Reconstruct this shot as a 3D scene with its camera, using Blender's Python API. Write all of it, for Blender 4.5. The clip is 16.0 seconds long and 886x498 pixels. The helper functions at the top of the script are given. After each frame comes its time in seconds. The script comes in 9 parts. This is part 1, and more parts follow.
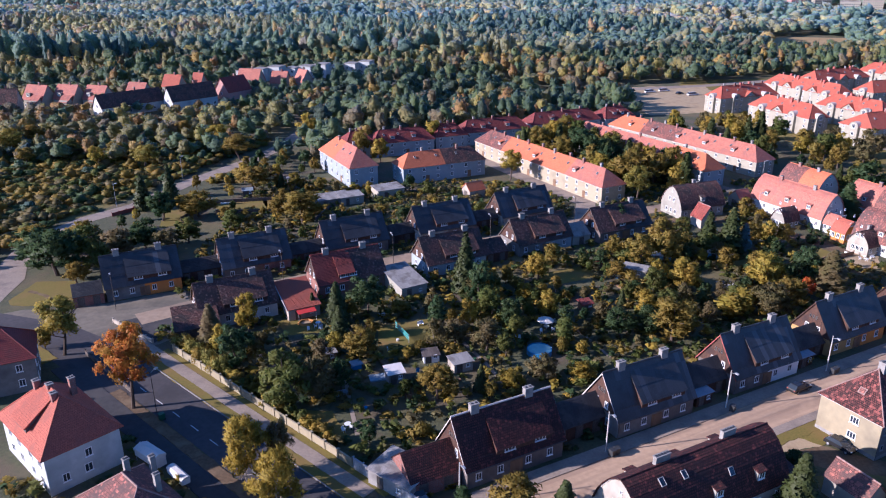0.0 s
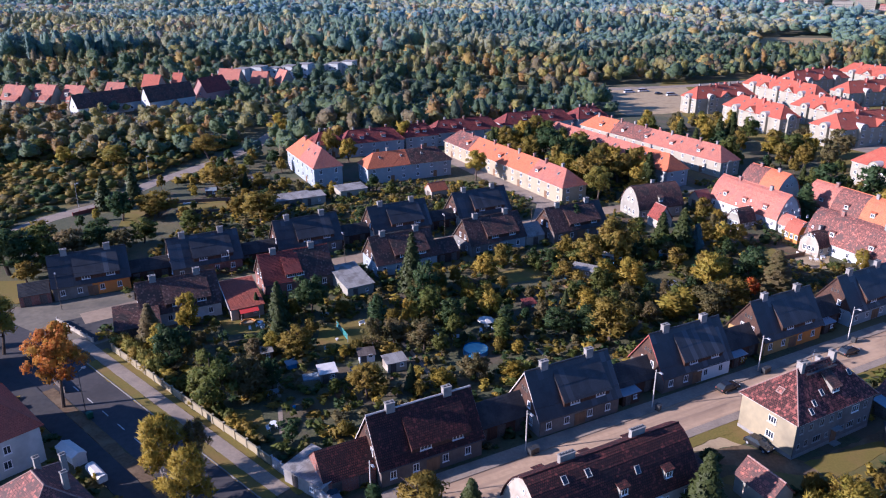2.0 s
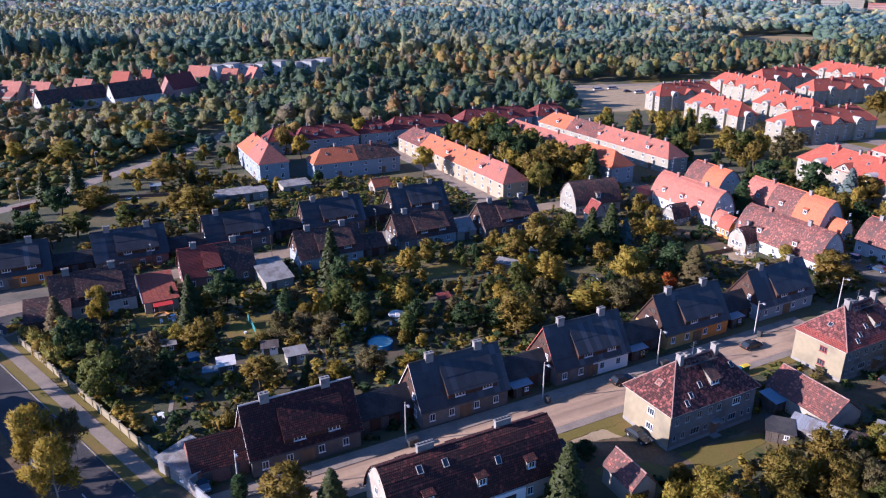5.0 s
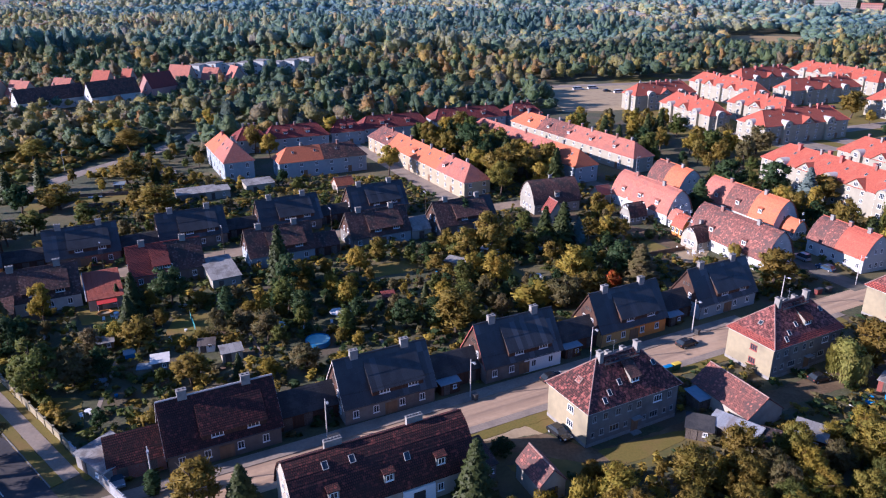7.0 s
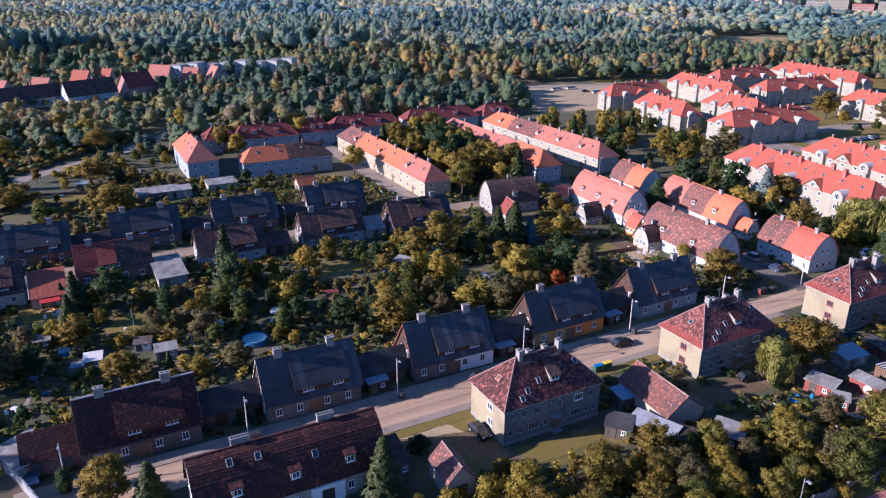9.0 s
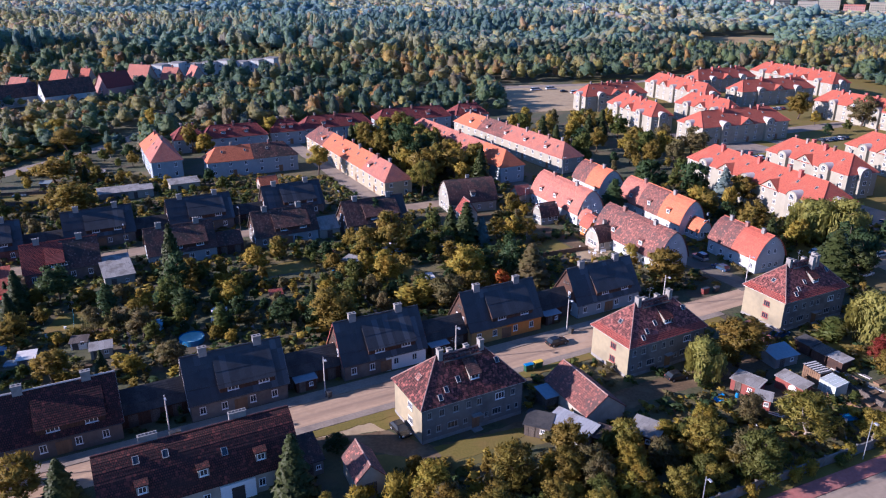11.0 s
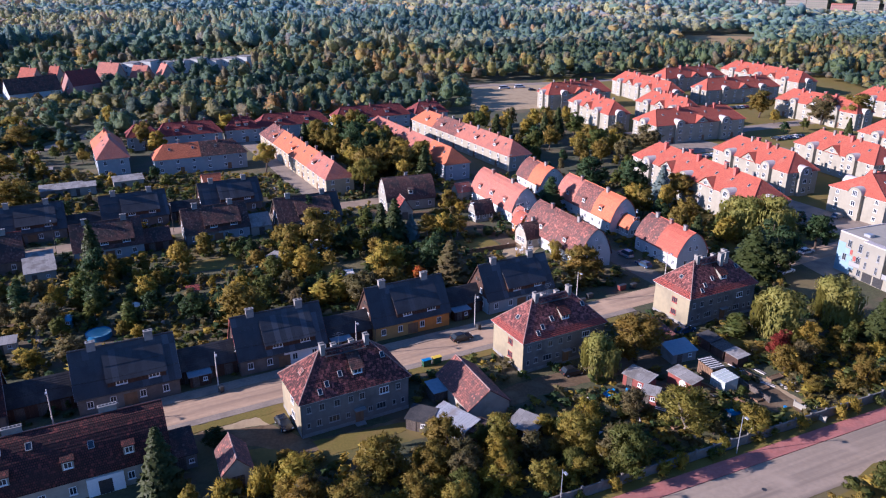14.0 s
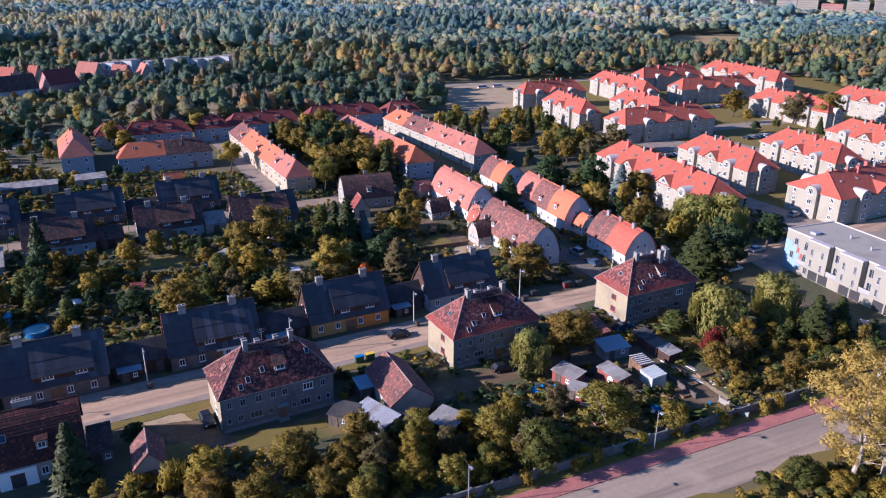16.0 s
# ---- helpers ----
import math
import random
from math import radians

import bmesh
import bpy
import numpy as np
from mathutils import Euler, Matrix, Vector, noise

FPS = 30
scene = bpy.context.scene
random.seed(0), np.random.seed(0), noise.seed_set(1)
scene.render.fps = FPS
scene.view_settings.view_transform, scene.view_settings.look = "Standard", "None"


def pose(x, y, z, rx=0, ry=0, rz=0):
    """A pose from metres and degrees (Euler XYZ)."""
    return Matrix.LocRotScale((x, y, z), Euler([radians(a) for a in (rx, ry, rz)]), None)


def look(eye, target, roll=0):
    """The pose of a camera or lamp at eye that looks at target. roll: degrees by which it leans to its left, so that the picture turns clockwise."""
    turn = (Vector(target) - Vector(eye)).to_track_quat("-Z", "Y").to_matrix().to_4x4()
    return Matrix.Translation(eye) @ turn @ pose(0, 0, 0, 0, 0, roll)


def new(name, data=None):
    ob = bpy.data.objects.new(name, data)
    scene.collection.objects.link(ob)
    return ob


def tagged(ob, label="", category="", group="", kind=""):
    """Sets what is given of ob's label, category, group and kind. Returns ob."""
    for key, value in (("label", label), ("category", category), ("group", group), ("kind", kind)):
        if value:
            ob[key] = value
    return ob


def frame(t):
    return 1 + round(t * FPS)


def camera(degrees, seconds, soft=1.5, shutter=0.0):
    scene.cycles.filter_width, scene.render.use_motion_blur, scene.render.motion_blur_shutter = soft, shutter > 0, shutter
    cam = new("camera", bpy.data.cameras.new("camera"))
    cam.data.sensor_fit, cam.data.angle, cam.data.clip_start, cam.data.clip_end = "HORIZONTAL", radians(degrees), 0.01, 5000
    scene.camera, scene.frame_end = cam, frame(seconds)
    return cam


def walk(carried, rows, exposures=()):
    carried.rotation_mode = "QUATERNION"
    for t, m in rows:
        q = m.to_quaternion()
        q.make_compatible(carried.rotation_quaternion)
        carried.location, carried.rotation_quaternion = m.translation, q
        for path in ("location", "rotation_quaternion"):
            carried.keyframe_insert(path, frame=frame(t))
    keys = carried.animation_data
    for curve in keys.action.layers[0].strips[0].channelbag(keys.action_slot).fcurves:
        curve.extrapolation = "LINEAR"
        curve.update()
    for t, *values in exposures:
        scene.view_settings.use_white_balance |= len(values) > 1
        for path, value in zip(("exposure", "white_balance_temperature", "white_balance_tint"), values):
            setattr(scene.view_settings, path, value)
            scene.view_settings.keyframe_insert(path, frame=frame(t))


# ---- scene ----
cam = camera(62.2, 16.0, 1.15)
METRES, EYE, TILT, LEAN, TURN = 95.0, 66.65, -21.01, 0.13, 0.0
ROWS = [
    (0.0, 0.0, 0.0, 0.0, 0.0, 0.0, -0.0),
    (0.5, 0.03, -0.0022, 0.0006, 0.01, -0.0, -0.01),
    (1.0, 0.0608, -0.0045, 0.0004, 0.02, -0.0, -0.01),
    (1.5, 0.0921, -0.006, 0.0002, 0.04, 0.01, -0.01),
    (2.0, 0.1235, -0.0076, 0.0004, 0.02, -0.01, -0.03),
    (2.5, 0.1541, -0.009, -0.0012, 0.02, -0.02, -0.05),
    (3.0, 0.1853, -0.0098, -0.0033, 0.01, -0.05, -0.06),
    (3.5, 0.2166, -0.0106, -0.0053, 0.03, -0.07, -0.08),
    (4.0, 0.2478, -0.0113, -0.0073, 0.03, -0.08, -0.1),
    (6.5, 0.4034, -0.018, -0.0117, 0.08, -0.12, -0.2),
    (7.0, 0.4346, -0.0201, -0.0119, 0.09, -0.13, -0.21),
    (7.5, 0.4662, -0.0213, -0.0118, 0.09, -0.14, -0.22),
    (8.0, 0.4976, -0.0225, -0.0123, 0.07, -0.14, -0.24),
    (8.5, 0.5288, -0.0237, -0.0129, 0.08, -0.12, -0.27),
    (9.0, 0.5602, -0.0254, -0.0137, 0.09, -0.1, -0.28),
    (11.5, 0.7174, -0.0346, -0.0133, 0.07, -0.12, -0.36),
    (12.0, 0.7486, -0.0362, -0.0137, 0.07, -0.14, -0.37),
    (12.5, 0.7803, -0.0376, -0.0143, 0.06, -0.14, -0.38),
    (13.0, 0.8117, -0.0388, -0.015, 0.06, -0.16, -0.39),
    (13.5, 0.8426, -0.0397, -0.0161, 0.06, -0.18, -0.38),
    (14.0, 0.8742, -0.0405, -0.0176, 0.06, -0.19, -0.39),
    (14.5, 0.9054, -0.0412, -0.0189, 0.04, -0.19, -0.38),
    (15.0, 0.9363, -0.0417, -0.0208, 0.02, -0.18, -0.39),
    (15.5, 0.9673, -0.0425, -0.0226, 0.01, -0.16, -0.4),
    (16.0, 0.9983, -0.0443, -0.0235, 0.01, -0.16, -0.4),
]
walk(cam, [(t, pose(0, 0, EYE, TILT, LEAN, TURN) @ pose(METRES * x, METRES * y, METRES * z, 90 + pitch, roll, yaw)) for t, x, y, z, yaw, pitch, roll in ROWS], [(0.0, 0.98, 4230.0, 21.5), (16.0, 0.92, 4260.0, 21.5)])

# ---- world and sun ----
SUN_AZ, SUN_EL = 12.0, 20.5
world = bpy.data.worlds.new("world")
scene.world = world
world.use_nodes = True
wn = world.node_tree
sky = wn.nodes.new("ShaderNodeTexSky")
sky.sky_type, sky.sun_disc = "NISHITA", False
sky.sun_elevation, sky.sun_rotation = radians(SUN_EL), radians(270 - SUN_AZ)
sky.air_density, sky.dust_density, sky.ozone_density = 1.0, 0.6, 3.0
wn.links.new(sky.outputs[0], wn.nodes["Background"].inputs[0])
wn.nodes["Background"].inputs[1].default_value = 0.064
sun = new("sun", bpy.data.lights.new("sun", "SUN"))
sun.data.energy, sun.data.angle, sun.data.color = 6.1, radians(0.6), (1.0, 0.68, 0.40)
sun_to = Vector((math.cos(radians(SUN_AZ)) * math.cos(radians(SUN_EL)), math.sin(radians(SUN_AZ)) * math.cos(radians(SUN_EL)), -math.sin(radians(SUN_EL))))
sun.matrix_world = look((-300, -80, 120), Vector((-300, -80, 120)) + sun_to)


# ---- materials ----
def tree_of(name):
    m = bpy.data.materials.new(name)
    m.use_nodes = True
    return m, m.node_tree.nodes, m.node_tree.links, m.node_tree.nodes["Principled BSDF"]


def blend(nodes, links, fac, a, b, mode="MIX"):
    n = nodes.new("ShaderNodeMix")
    n.data_type, n.blend_type = "RGBA", mode
    for key, val in ((0, fac), (6, a), (7, b)):
        if isinstance(val, (int, float)):
            n.inputs[key].default_value = val
        elif isinstance(val, tuple):
            n.inputs[key].default_value = (*val, 1)
        else:
            links.new(val, n.inputs[key])
    return n.outputs[2]


def place_coords(nodes, links, world_space=False, uv=False):
    tc = nodes.new("ShaderNodeTexCoord")
    if uv:
        return tc.outputs["UV"]
    if world_space:
        return nodes.new("ShaderNodeNewGeometry").outputs["Position"]
    add = nodes.new("ShaderNodeVectorMath")
    info = nodes.new("ShaderNodeObjectInfo")
    mul = nodes.new("ShaderNodeMath")
    mul.operation = "MULTIPLY"
    mul.inputs[1].default_value = 300.0
    links.new(info.outputs["Random"], mul.inputs[0])
    links.new(tc.outputs["Object"], add.inputs[0])
    links.new(mul.outputs[0], add.inputs[1])
    return add.outputs[0]


def noise_fac(nodes, links, co, scale, detail=4.0, low=0.35, high=0.65, stretch=None):
    if stretch:
        mp = nodes.new("ShaderNodeMapping")
        mp.inputs["Scale"].default_value = stretch
        links.new(co, mp.inputs[0])
        co = mp.outputs[0]
    n = nodes.new("ShaderNodeTexNoise")
    n.inputs["Scale"].default_value, n.inputs["Detail"].default_value = scale, detail
    links.new(co, n.inputs["Vector"])
    r = nodes.new("ShaderNodeMapRange")
    r.inputs[1].default_value, r.inputs[2].default_value = low, high
    links.new(n.outputs[0], r.inputs[0])
    return r.outputs[0]


def relief(nodes, links, bsdf, fac, strength, dist):
    b = nodes.new("ShaderNodeBump")
    b.inputs["Strength"].default_value, b.inputs["Distance"].default_value = strength, dist
    links.new(fac, b.inputs["Height"])
    links.new(b.outputs[0], bsdf.inputs["Normal"])


def plain(name, c1, c2, c3=None, scale=2.5, big=0.25, rough=0.85, metal=0.0, bump=0.3, world_space=False, stretch=None):
    """Plaster, asphalt, soil, metal: fine grain between c1 and c2, broad stains of c3."""
    m, nodes, links, bsdf = tree_of(name)
    co = place_coords(nodes, links, world_space)
    fine = noise_fac(nodes, links, co, scale, 6.0, 0.3, 0.7, stretch)
    col = blend(nodes, links, fine, c1, c2)
    if c3:
        col = blend(nodes, links, noise_fac(nodes, links, co, big, 5.0, 0.48, 0.72), col, c3)
    links.new(col, bsdf.inputs["Base Color"])
    bsdf.inputs["Roughness"].default_value, bsdf.inputs["Metallic"].default_value = rough, metal
    bsdf.inputs["Specular IOR Level"].default_value = 0.25 if rough > 0.6 else 0.5
    if bump:
        relief(nodes, links, bsdf, fine, bump, 0.03)
    return m


def tiled(name, c1, c2, c3, wide=0.3, high=0.33, joint=0.02, dark=(0.02, 0.015, 0.015), patch=(0.5, 0.62), rough=0.75, shift=0.5, spots=None, new_tiles=(0.56, 0.66)):
    """Roof tiles, bricks or boards laid in courses, each of its own shade, with worn patches of c3."""
    m, nodes, links, bsdf = tree_of(name)
    uv = place_coords(nodes, links, uv=True)
    br = nodes.new("ShaderNodeTexBrick")
    br.offset = shift
    br.inputs["Scale"].default_value = 1.0
    br.inputs["Brick Width"].default_value, br.inputs["Row Height"].default_value = wide, high
    br.inputs["Mortar Size"].default_value, br.inputs["Mortar Smooth"].default_value = joint, 0.4
    br.inputs["Color1"].default_value, br.inputs["Color2"].default_value, br.inputs["Mortar"].default_value = (*c1, 1), (*c2, 1), (*dark, 1)
    links.new(uv, br.inputs["Vector"])
    co = place_coords(nodes, links)
    col = blend(nodes, links, noise_fac(nodes, links, co, 0.45, 5.0, *patch), br.outputs["Color"], c3)
    if spots:
        # newer tiles: whole tiles swapped in loose groups
        snap = nodes.new("ShaderNodeVectorMath")
        snap.operation = "SNAP"
        snap.inputs[1].default_value = (wide, high, 1.0)
        links.new(uv, snap.inputs[0])
        info = nodes.new("ShaderNodeObjectInfo")
        move = nodes.new("ShaderNodeVectorMath")
        move.operation = "MULTIPLY_ADD"
        links.new(info.outputs["Random"], move.inputs[0])
        move.inputs[1].default_value = (90.0, 70.0, 50.0)
        links.new(snap.outputs[0], move.inputs[2])
        along = nodes.new("ShaderNodeVectorMath")
        along.operation = "MULTIPLY"
        along.inputs[1].default_value = (0.9, 2.3, 1.0)
        links.new(move.outputs[0], along.inputs[0])
        col = blend(nodes, links, noise_fac(nodes, links, along.outputs[0], 2.6, 10.0, *new_tiles), col, spots)
    col = blend(nodes, links, noise_fac(nodes, links, co, 5.0, 3.0, 0.3, 0.9), col, (0.6, 0.6, 0.6), "MULTIPLY")
    links.new(col, bsdf.inputs["Base Color"])
    bsdf.inputs["Roughness"].default_value = rough
    bsdf.inputs["Specular IOR Level"].default_value = 0.22 if rough > 0.6 else 0.5
    relief(nodes, links, bsdf, br.outputs["Fac"], -0.5, 0.03)
    return m


def foliage(name, c1, c2, c3, through_light=0.42, haze_gloss=0.0, grain=0.0):
    """Leaves; a bluish sheen imitates distance haze; grain: size in metres of the leaf clumps on closed crowns."""
    m, nodes, links, bsdf = tree_of(name)
    geo = nodes.new("ShaderNodeNewGeometry")
    info = nodes.new("ShaderNodeObjectInfo")
    co = geo.outputs["Position"]
    col = blend(nodes, links, geo.outputs["Random Per Island"], c1, c2)
    col = blend(nodes, links, noise_fac(nodes, links, co, 0.35, 3.0, 0.42, 0.68), col, c3)
    col = blend(nodes, links, info.outputs["Random"], col, blend(nodes, links, 0.6, col, c3))
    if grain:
        # dappled leaf shade is put into the colour: hollows darker, bluer; crests warmer
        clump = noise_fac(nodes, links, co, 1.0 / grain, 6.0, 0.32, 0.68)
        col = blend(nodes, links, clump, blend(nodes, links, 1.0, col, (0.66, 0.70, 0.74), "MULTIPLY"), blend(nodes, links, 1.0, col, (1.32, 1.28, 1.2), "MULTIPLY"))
        relief(nodes, links, bsdf, clump, 0.8, grain * 0.6)
    links.new(col, bsdf.inputs["Base Color"])
    bsdf.inputs["Roughness"].default_value = 0.5
    bsdf.inputs["Specular IOR Level"].default_value = 0.12 + 0.2 * haze_gloss
    # coat and blue-tinted sheen stand in for haze over distant crowns
    bsdf.inputs["Coat Weight"].default_value = haze_gloss * 0.25
    bsdf.inputs["Coat Roughness"].default_value = 0.6
    bsdf.inputs["Sheen Weight"].default_value = haze_gloss * 0.8
    bsdf.inputs["Sheen Roughness"].default_value = 0.6
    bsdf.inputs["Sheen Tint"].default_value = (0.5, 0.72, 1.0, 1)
    tr = nodes.new("ShaderNodeBsdfTranslucent")
    links.new(col, tr.inputs[0])
    mx = nodes.new("ShaderNodeMixShader")
    mx.inputs[0].default_value = through_light
    links.new(bsdf.outputs[0], mx.inputs[1])
    links.new(tr.outputs[0], mx.inputs[2])
    links.new(mx.outputs[0], nodes["Material Output"].inputs[0])
    return m


def ground_mat():
    m, nodes, links, bsdf = tree_of("ground_grass")
    co = place_coords(nodes, links, True)
    col = blend(nodes, links, noise_fac(nodes, links, co, 1.6, 8.0, 0.3, 0.7), (0.048, 0.052, 0.024), (0.092, 0.094, 0.038))
    col = blend(nodes, links, noise_fac(nodes, links, co, 0.12, 5.0, 0.5, 0.62), col, (0.10, 0.078, 0.045))
    col = blend(nodes, links, noise_fac(nodes, links, co, 0.035, 5.0, 0.52, 0.66), col, (0.15, 0.12, 0.045))
    links.new(col, bsdf.inputs["Base Color"])
    bsdf.inputs["Roughness"].default_value = 0.95
    relief(nodes, links, bsdf, noise_fac(nodes, links, co, 6.0, 8.0), 0.4, 0.06)
    return m


M = {}
M["ground"] = ground_mat()
M["lawn"] = plain("lawn", (0.145, 0.122, 0.024), (0.19, 0.15, 0.032), (0.20, 0.135, 0.041), 3.0, 0.2, 0.95, bump=0.6, world_space=True)
M["meadow"] = plain("meadow", (0.16, 0.13, 0.038), (0.10, 0.10, 0.030), (0.22, 0.16, 0.060), 0.8, 0.06, 0.95, bump=0.6, world_space=True)
M["asphalt"] = plain("asphalt", (0.058, 0.054, 0.055), (0.080, 0.073, 0.072), (0.048, 0.045, 0.046), 1.2, 0.12, 0.8, bump=0.15, world_space=True)
M["worn_tarmac"] = plain("worn_tarmac", (0.15, 0.132, 0.098), (0.205, 0.178, 0.128), (0.11, 0.10, 0.076), 0.9, 0.16, 0.85, bump=0.2, world_space=True)
M["old_road"] = plain("old_road", (0.27, 0.205, 0.135), (0.345, 0.265, 0.18), (0.22, 0.17, 0.12), 0.9, 0.18, 0.85, bump=0.2, world_space=True)


def road_mat(name, yaw, c1, c2, c3):
    """Asphalt with long streaks of wear along the driving direction."""
    m, nodes, links, bsdf = tree_of(name)
    co = place_coords(nodes, links, True)
    turn = nodes.new("ShaderNodeVectorRotate")
    turn.inputs["Angle"].default_value = radians(-yaw)
    turn.inputs["Axis"].default_value = (0, 0, 1)
    links.new(co, turn.inputs["Vector"])
    fine = noise_fac(nodes, links, co, 1.3, 8.0, 0.3, 0.7)
    col = blend(nodes, links, fine, c1, c2)
    col = blend(nodes, links, noise_fac(nodes, links, turn.outputs[0], 1.0, 3.0, 0.40, 0.66, (0.025, 0.75, 1.0)), col, c3)
    col = blend(nodes, links, noise_fac(nodes, links, co, 0.16, 5.0, 0.55, 0.7), col, c2)
    links.new(col, bsdf.inputs["Base Color"])
    bsdf.inputs["Roughness"].default_value = 0.88
    relief(nodes, links, bsdf, fine, 0.2, 0.02)
    return m


M["near_road"] = road_mat("near_road", 24.4, (0.30, 0.235, 0.165), (0.37, 0.29, 0.205), (0.225, 0.178, 0.127))
M["first_road"] = road_mat("first_road", 27.8, (0.403, 0.280, 0.168), (0.500, 0.353, 0.214), (0.305, 0.213, 0.133))
M["paving"] = plain("paving", (0.25, 0.205, 0.155), (0.32, 0.265, 0.205), (0.19, 0.16, 0.13), 2.5, 0.3, 0.9, bump=0.2, world_space=True)
M["red_path"] = plain("red_path", (0.34, 0.13, 0.105), (0.42, 0.18, 0.145), (0.27, 0.13, 0.11), 2.5, 0.3, 0.85, bump=0.2, world_space=True)
M["kerb"] = plain("kerb", (0.25, 0.235, 0.215), (0.20, 0.19, 0.175), scale=3)
M["paint"] = plain("road_paint", (0.7, 0.69, 0.66), (0.5, 0.5, 0.48), scale=6)
M["soil"] = plain("soil", (0.10, 0.07, 0.038), (0.16, 0.11, 0.060), (0.2, 0.15, 0.085), 2.0, 0.3, 0.95, bump=0.5, world_space=True)
M["sand"] = plain("sand", (0.36, 0.27, 0.153), (0.42, 0.33, 0.187), (0.28, 0.21, 0.119), 2.0, 0.3, 0.95, bump=0.3, world_space=True)
M["tile_red"] = tiled("tile_red", (0.45, 0.11, 0.075), (0.35, 0.088, 0.062), (0.24, 0.076, 0.058), joint=0.05, patch=(0.5, 0.68))
M["tile_worn"] = tiled("tile_worn", (0.135, 0.042, 0.032), (0.060, 0.025, 0.022), (0.042, 0.024, 0.022), high=0.34, joint=0.07, patch=(0.46, 0.72), spots=(0.22, 0.066, 0.048), new_tiles=(0.54, 0.74))
M["tile_mosaic"] = tiled("tile_mosaic", (0.16, 0.054, 0.043), (0.085, 0.036, 0.032), (0.06, 0.034, 0.031), high=0.34, joint=0.065, patch=(0.5, 0.68), spots=(0.33, 0.115, 0.09), new_tiles=(0.49, 0.64))
M["tile_salmon"] = tiled("tile_salmon", (0.25, 0.085, 0.068), (0.17, 0.062, 0.052), (0.10, 0.05, 0.046), high=0.34, joint=0.065, patch=(0.5, 0.7), spots=(0.38, 0.145, 0.115), new_tiles=(0.46, 0.64))
M["tile_brown"] = tiled("tile_brown", (0.17, 0.085, 0.065), (0.10, 0.06, 0.05), (0.06, 0.048, 0.042), patch=(0.45, 0.6), spots=(0.22, 0.14, 0.11))
M["tile_orange"] = tiled("tile_orange", (0.60, 0.20, 0.085), (0.52, 0.165, 0.075), (0.44, 0.15, 0.08), joint=0.012, dark=(0.25, 0.08, 0.04), patch=(0.55, 0.7))
M["tile_pink"] = tiled("tile_pink", (0.49, 0.212, 0.142), (0.41, 0.162, 0.11), (0.335, 0.152, 0.118), joint=0.012, dark=(0.2, 0.07, 0.06), patch=(0.5, 0.66), spots=(0.40, 0.125, 0.085))
M["tile_bright"] = tiled("tile_bright", (0.47, 0.135, 0.076), (0.39, 0.108, 0.066), (0.40, 0.145, 0.09), joint=0.016, dark=(0.25, 0.06, 0.05), patch=(0.55, 0.7))
M["tile_coral"] = tiled("tile_coral", (0.47, 0.14, 0.082), (0.39, 0.115, 0.07), (0.32, 0.11, 0.072), joint=0.016, dark=(0.16, 0.055, 0.035), patch=(0.5, 0.68))
M["tile_faded"] = tiled("tile_faded", (0.29, 0.125, 0.095), (0.19, 0.09, 0.074), (0.12, 0.075, 0.066), joint=0.03, dark=(0.06, 0.035, 0.03), patch=(0.45, 0.6), spots=(0.44, 0.17, 0.12))
M["tile_dark_red"] = tiled("tile_dark_red", (0.28, 0.07, 0.058), (0.21, 0.055, 0.047), (0.15, 0.055, 0.048), patch=(0.5, 0.65))
M["slate"] = tiled("slate", (0.040, 0.041, 0.045), (0.054, 0.055, 0.059), (0.032, 0.032, 0.035), 1.0, 6.0, 0.012, (0.02, 0.02, 0.022), rough=0.55, spots=(0.092, 0.097, 0.106))
M["felt"] = tiled("felt", (0.05, 0.05, 0.052), (0.065, 0.063, 0.063), (0.085, 0.08, 0.075), 1.0, 4.0, 0.012, (0.03, 0.03, 0.03), rough=0.8)
M["felt_grey"] = tiled("felt_grey", (0.34, 0.325, 0.30), (0.28, 0.265, 0.245), (0.20, 0.185, 0.165), 1.0, 3.0, 0.015, (0.1, 0.1, 0.1), rough=0.85)
M["sheet_metal"] = tiled("sheet_metal", (0.42, 0.43, 0.45), (0.36, 0.37, 0.39), (0.28, 0.25, 0.23), 0.5, 5.0, 0.02, (0.2, 0.2, 0.2), rough=0.45)
M["boards"] = tiled("boards", (0.11, 0.06, 0.04), (0.075, 0.042, 0.03), (0.055, 0.035, 0.03), 0.18, 6.0, 0.012, shift=0.0)
M["boards_grey"] = tiled("boards_grey", (0.16, 0.135, 0.115), (0.12, 0.10, 0.085), (0.09, 0.075, 0.065), 0.18, 4.0, 0.012, shift=0.0)
M["brick"] = tiled("brick", (0.30, 0.12, 0.085), (0.24, 0.095, 0.07), (0.2, 0.10, 0.08), 0.25, 0.08, 0.01, (0.25, 0.22, 0.2))
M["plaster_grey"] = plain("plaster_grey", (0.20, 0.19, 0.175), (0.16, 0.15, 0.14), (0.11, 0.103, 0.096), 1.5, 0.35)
M["plaster_cream"] = plain("plaster_cream", (0.345, 0.322, 0.25), (0.31, 0.29, 0.226), (0.265, 0.247, 0.194), 1.5, 0.3)
M["plaster_white"] = plain("plaster_white", (0.32, 0.305, 0.255), (0.28, 0.268, 0.225), (0.225, 0.214, 0.18), 1.5, 0.3)
M["plaster_bright"] = plain("plaster_bright", (0.52, 0.53, 0.51), (0.46, 0.47, 0.455), (0.36, 0.365, 0.35), 1.5, 0.3)
M["render_white"] = plain("render_white", (0.30, 0.283, 0.225), (0.282, 0.265, 0.211), (0.25, 0.235, 0.187), 0.6, 0.15)
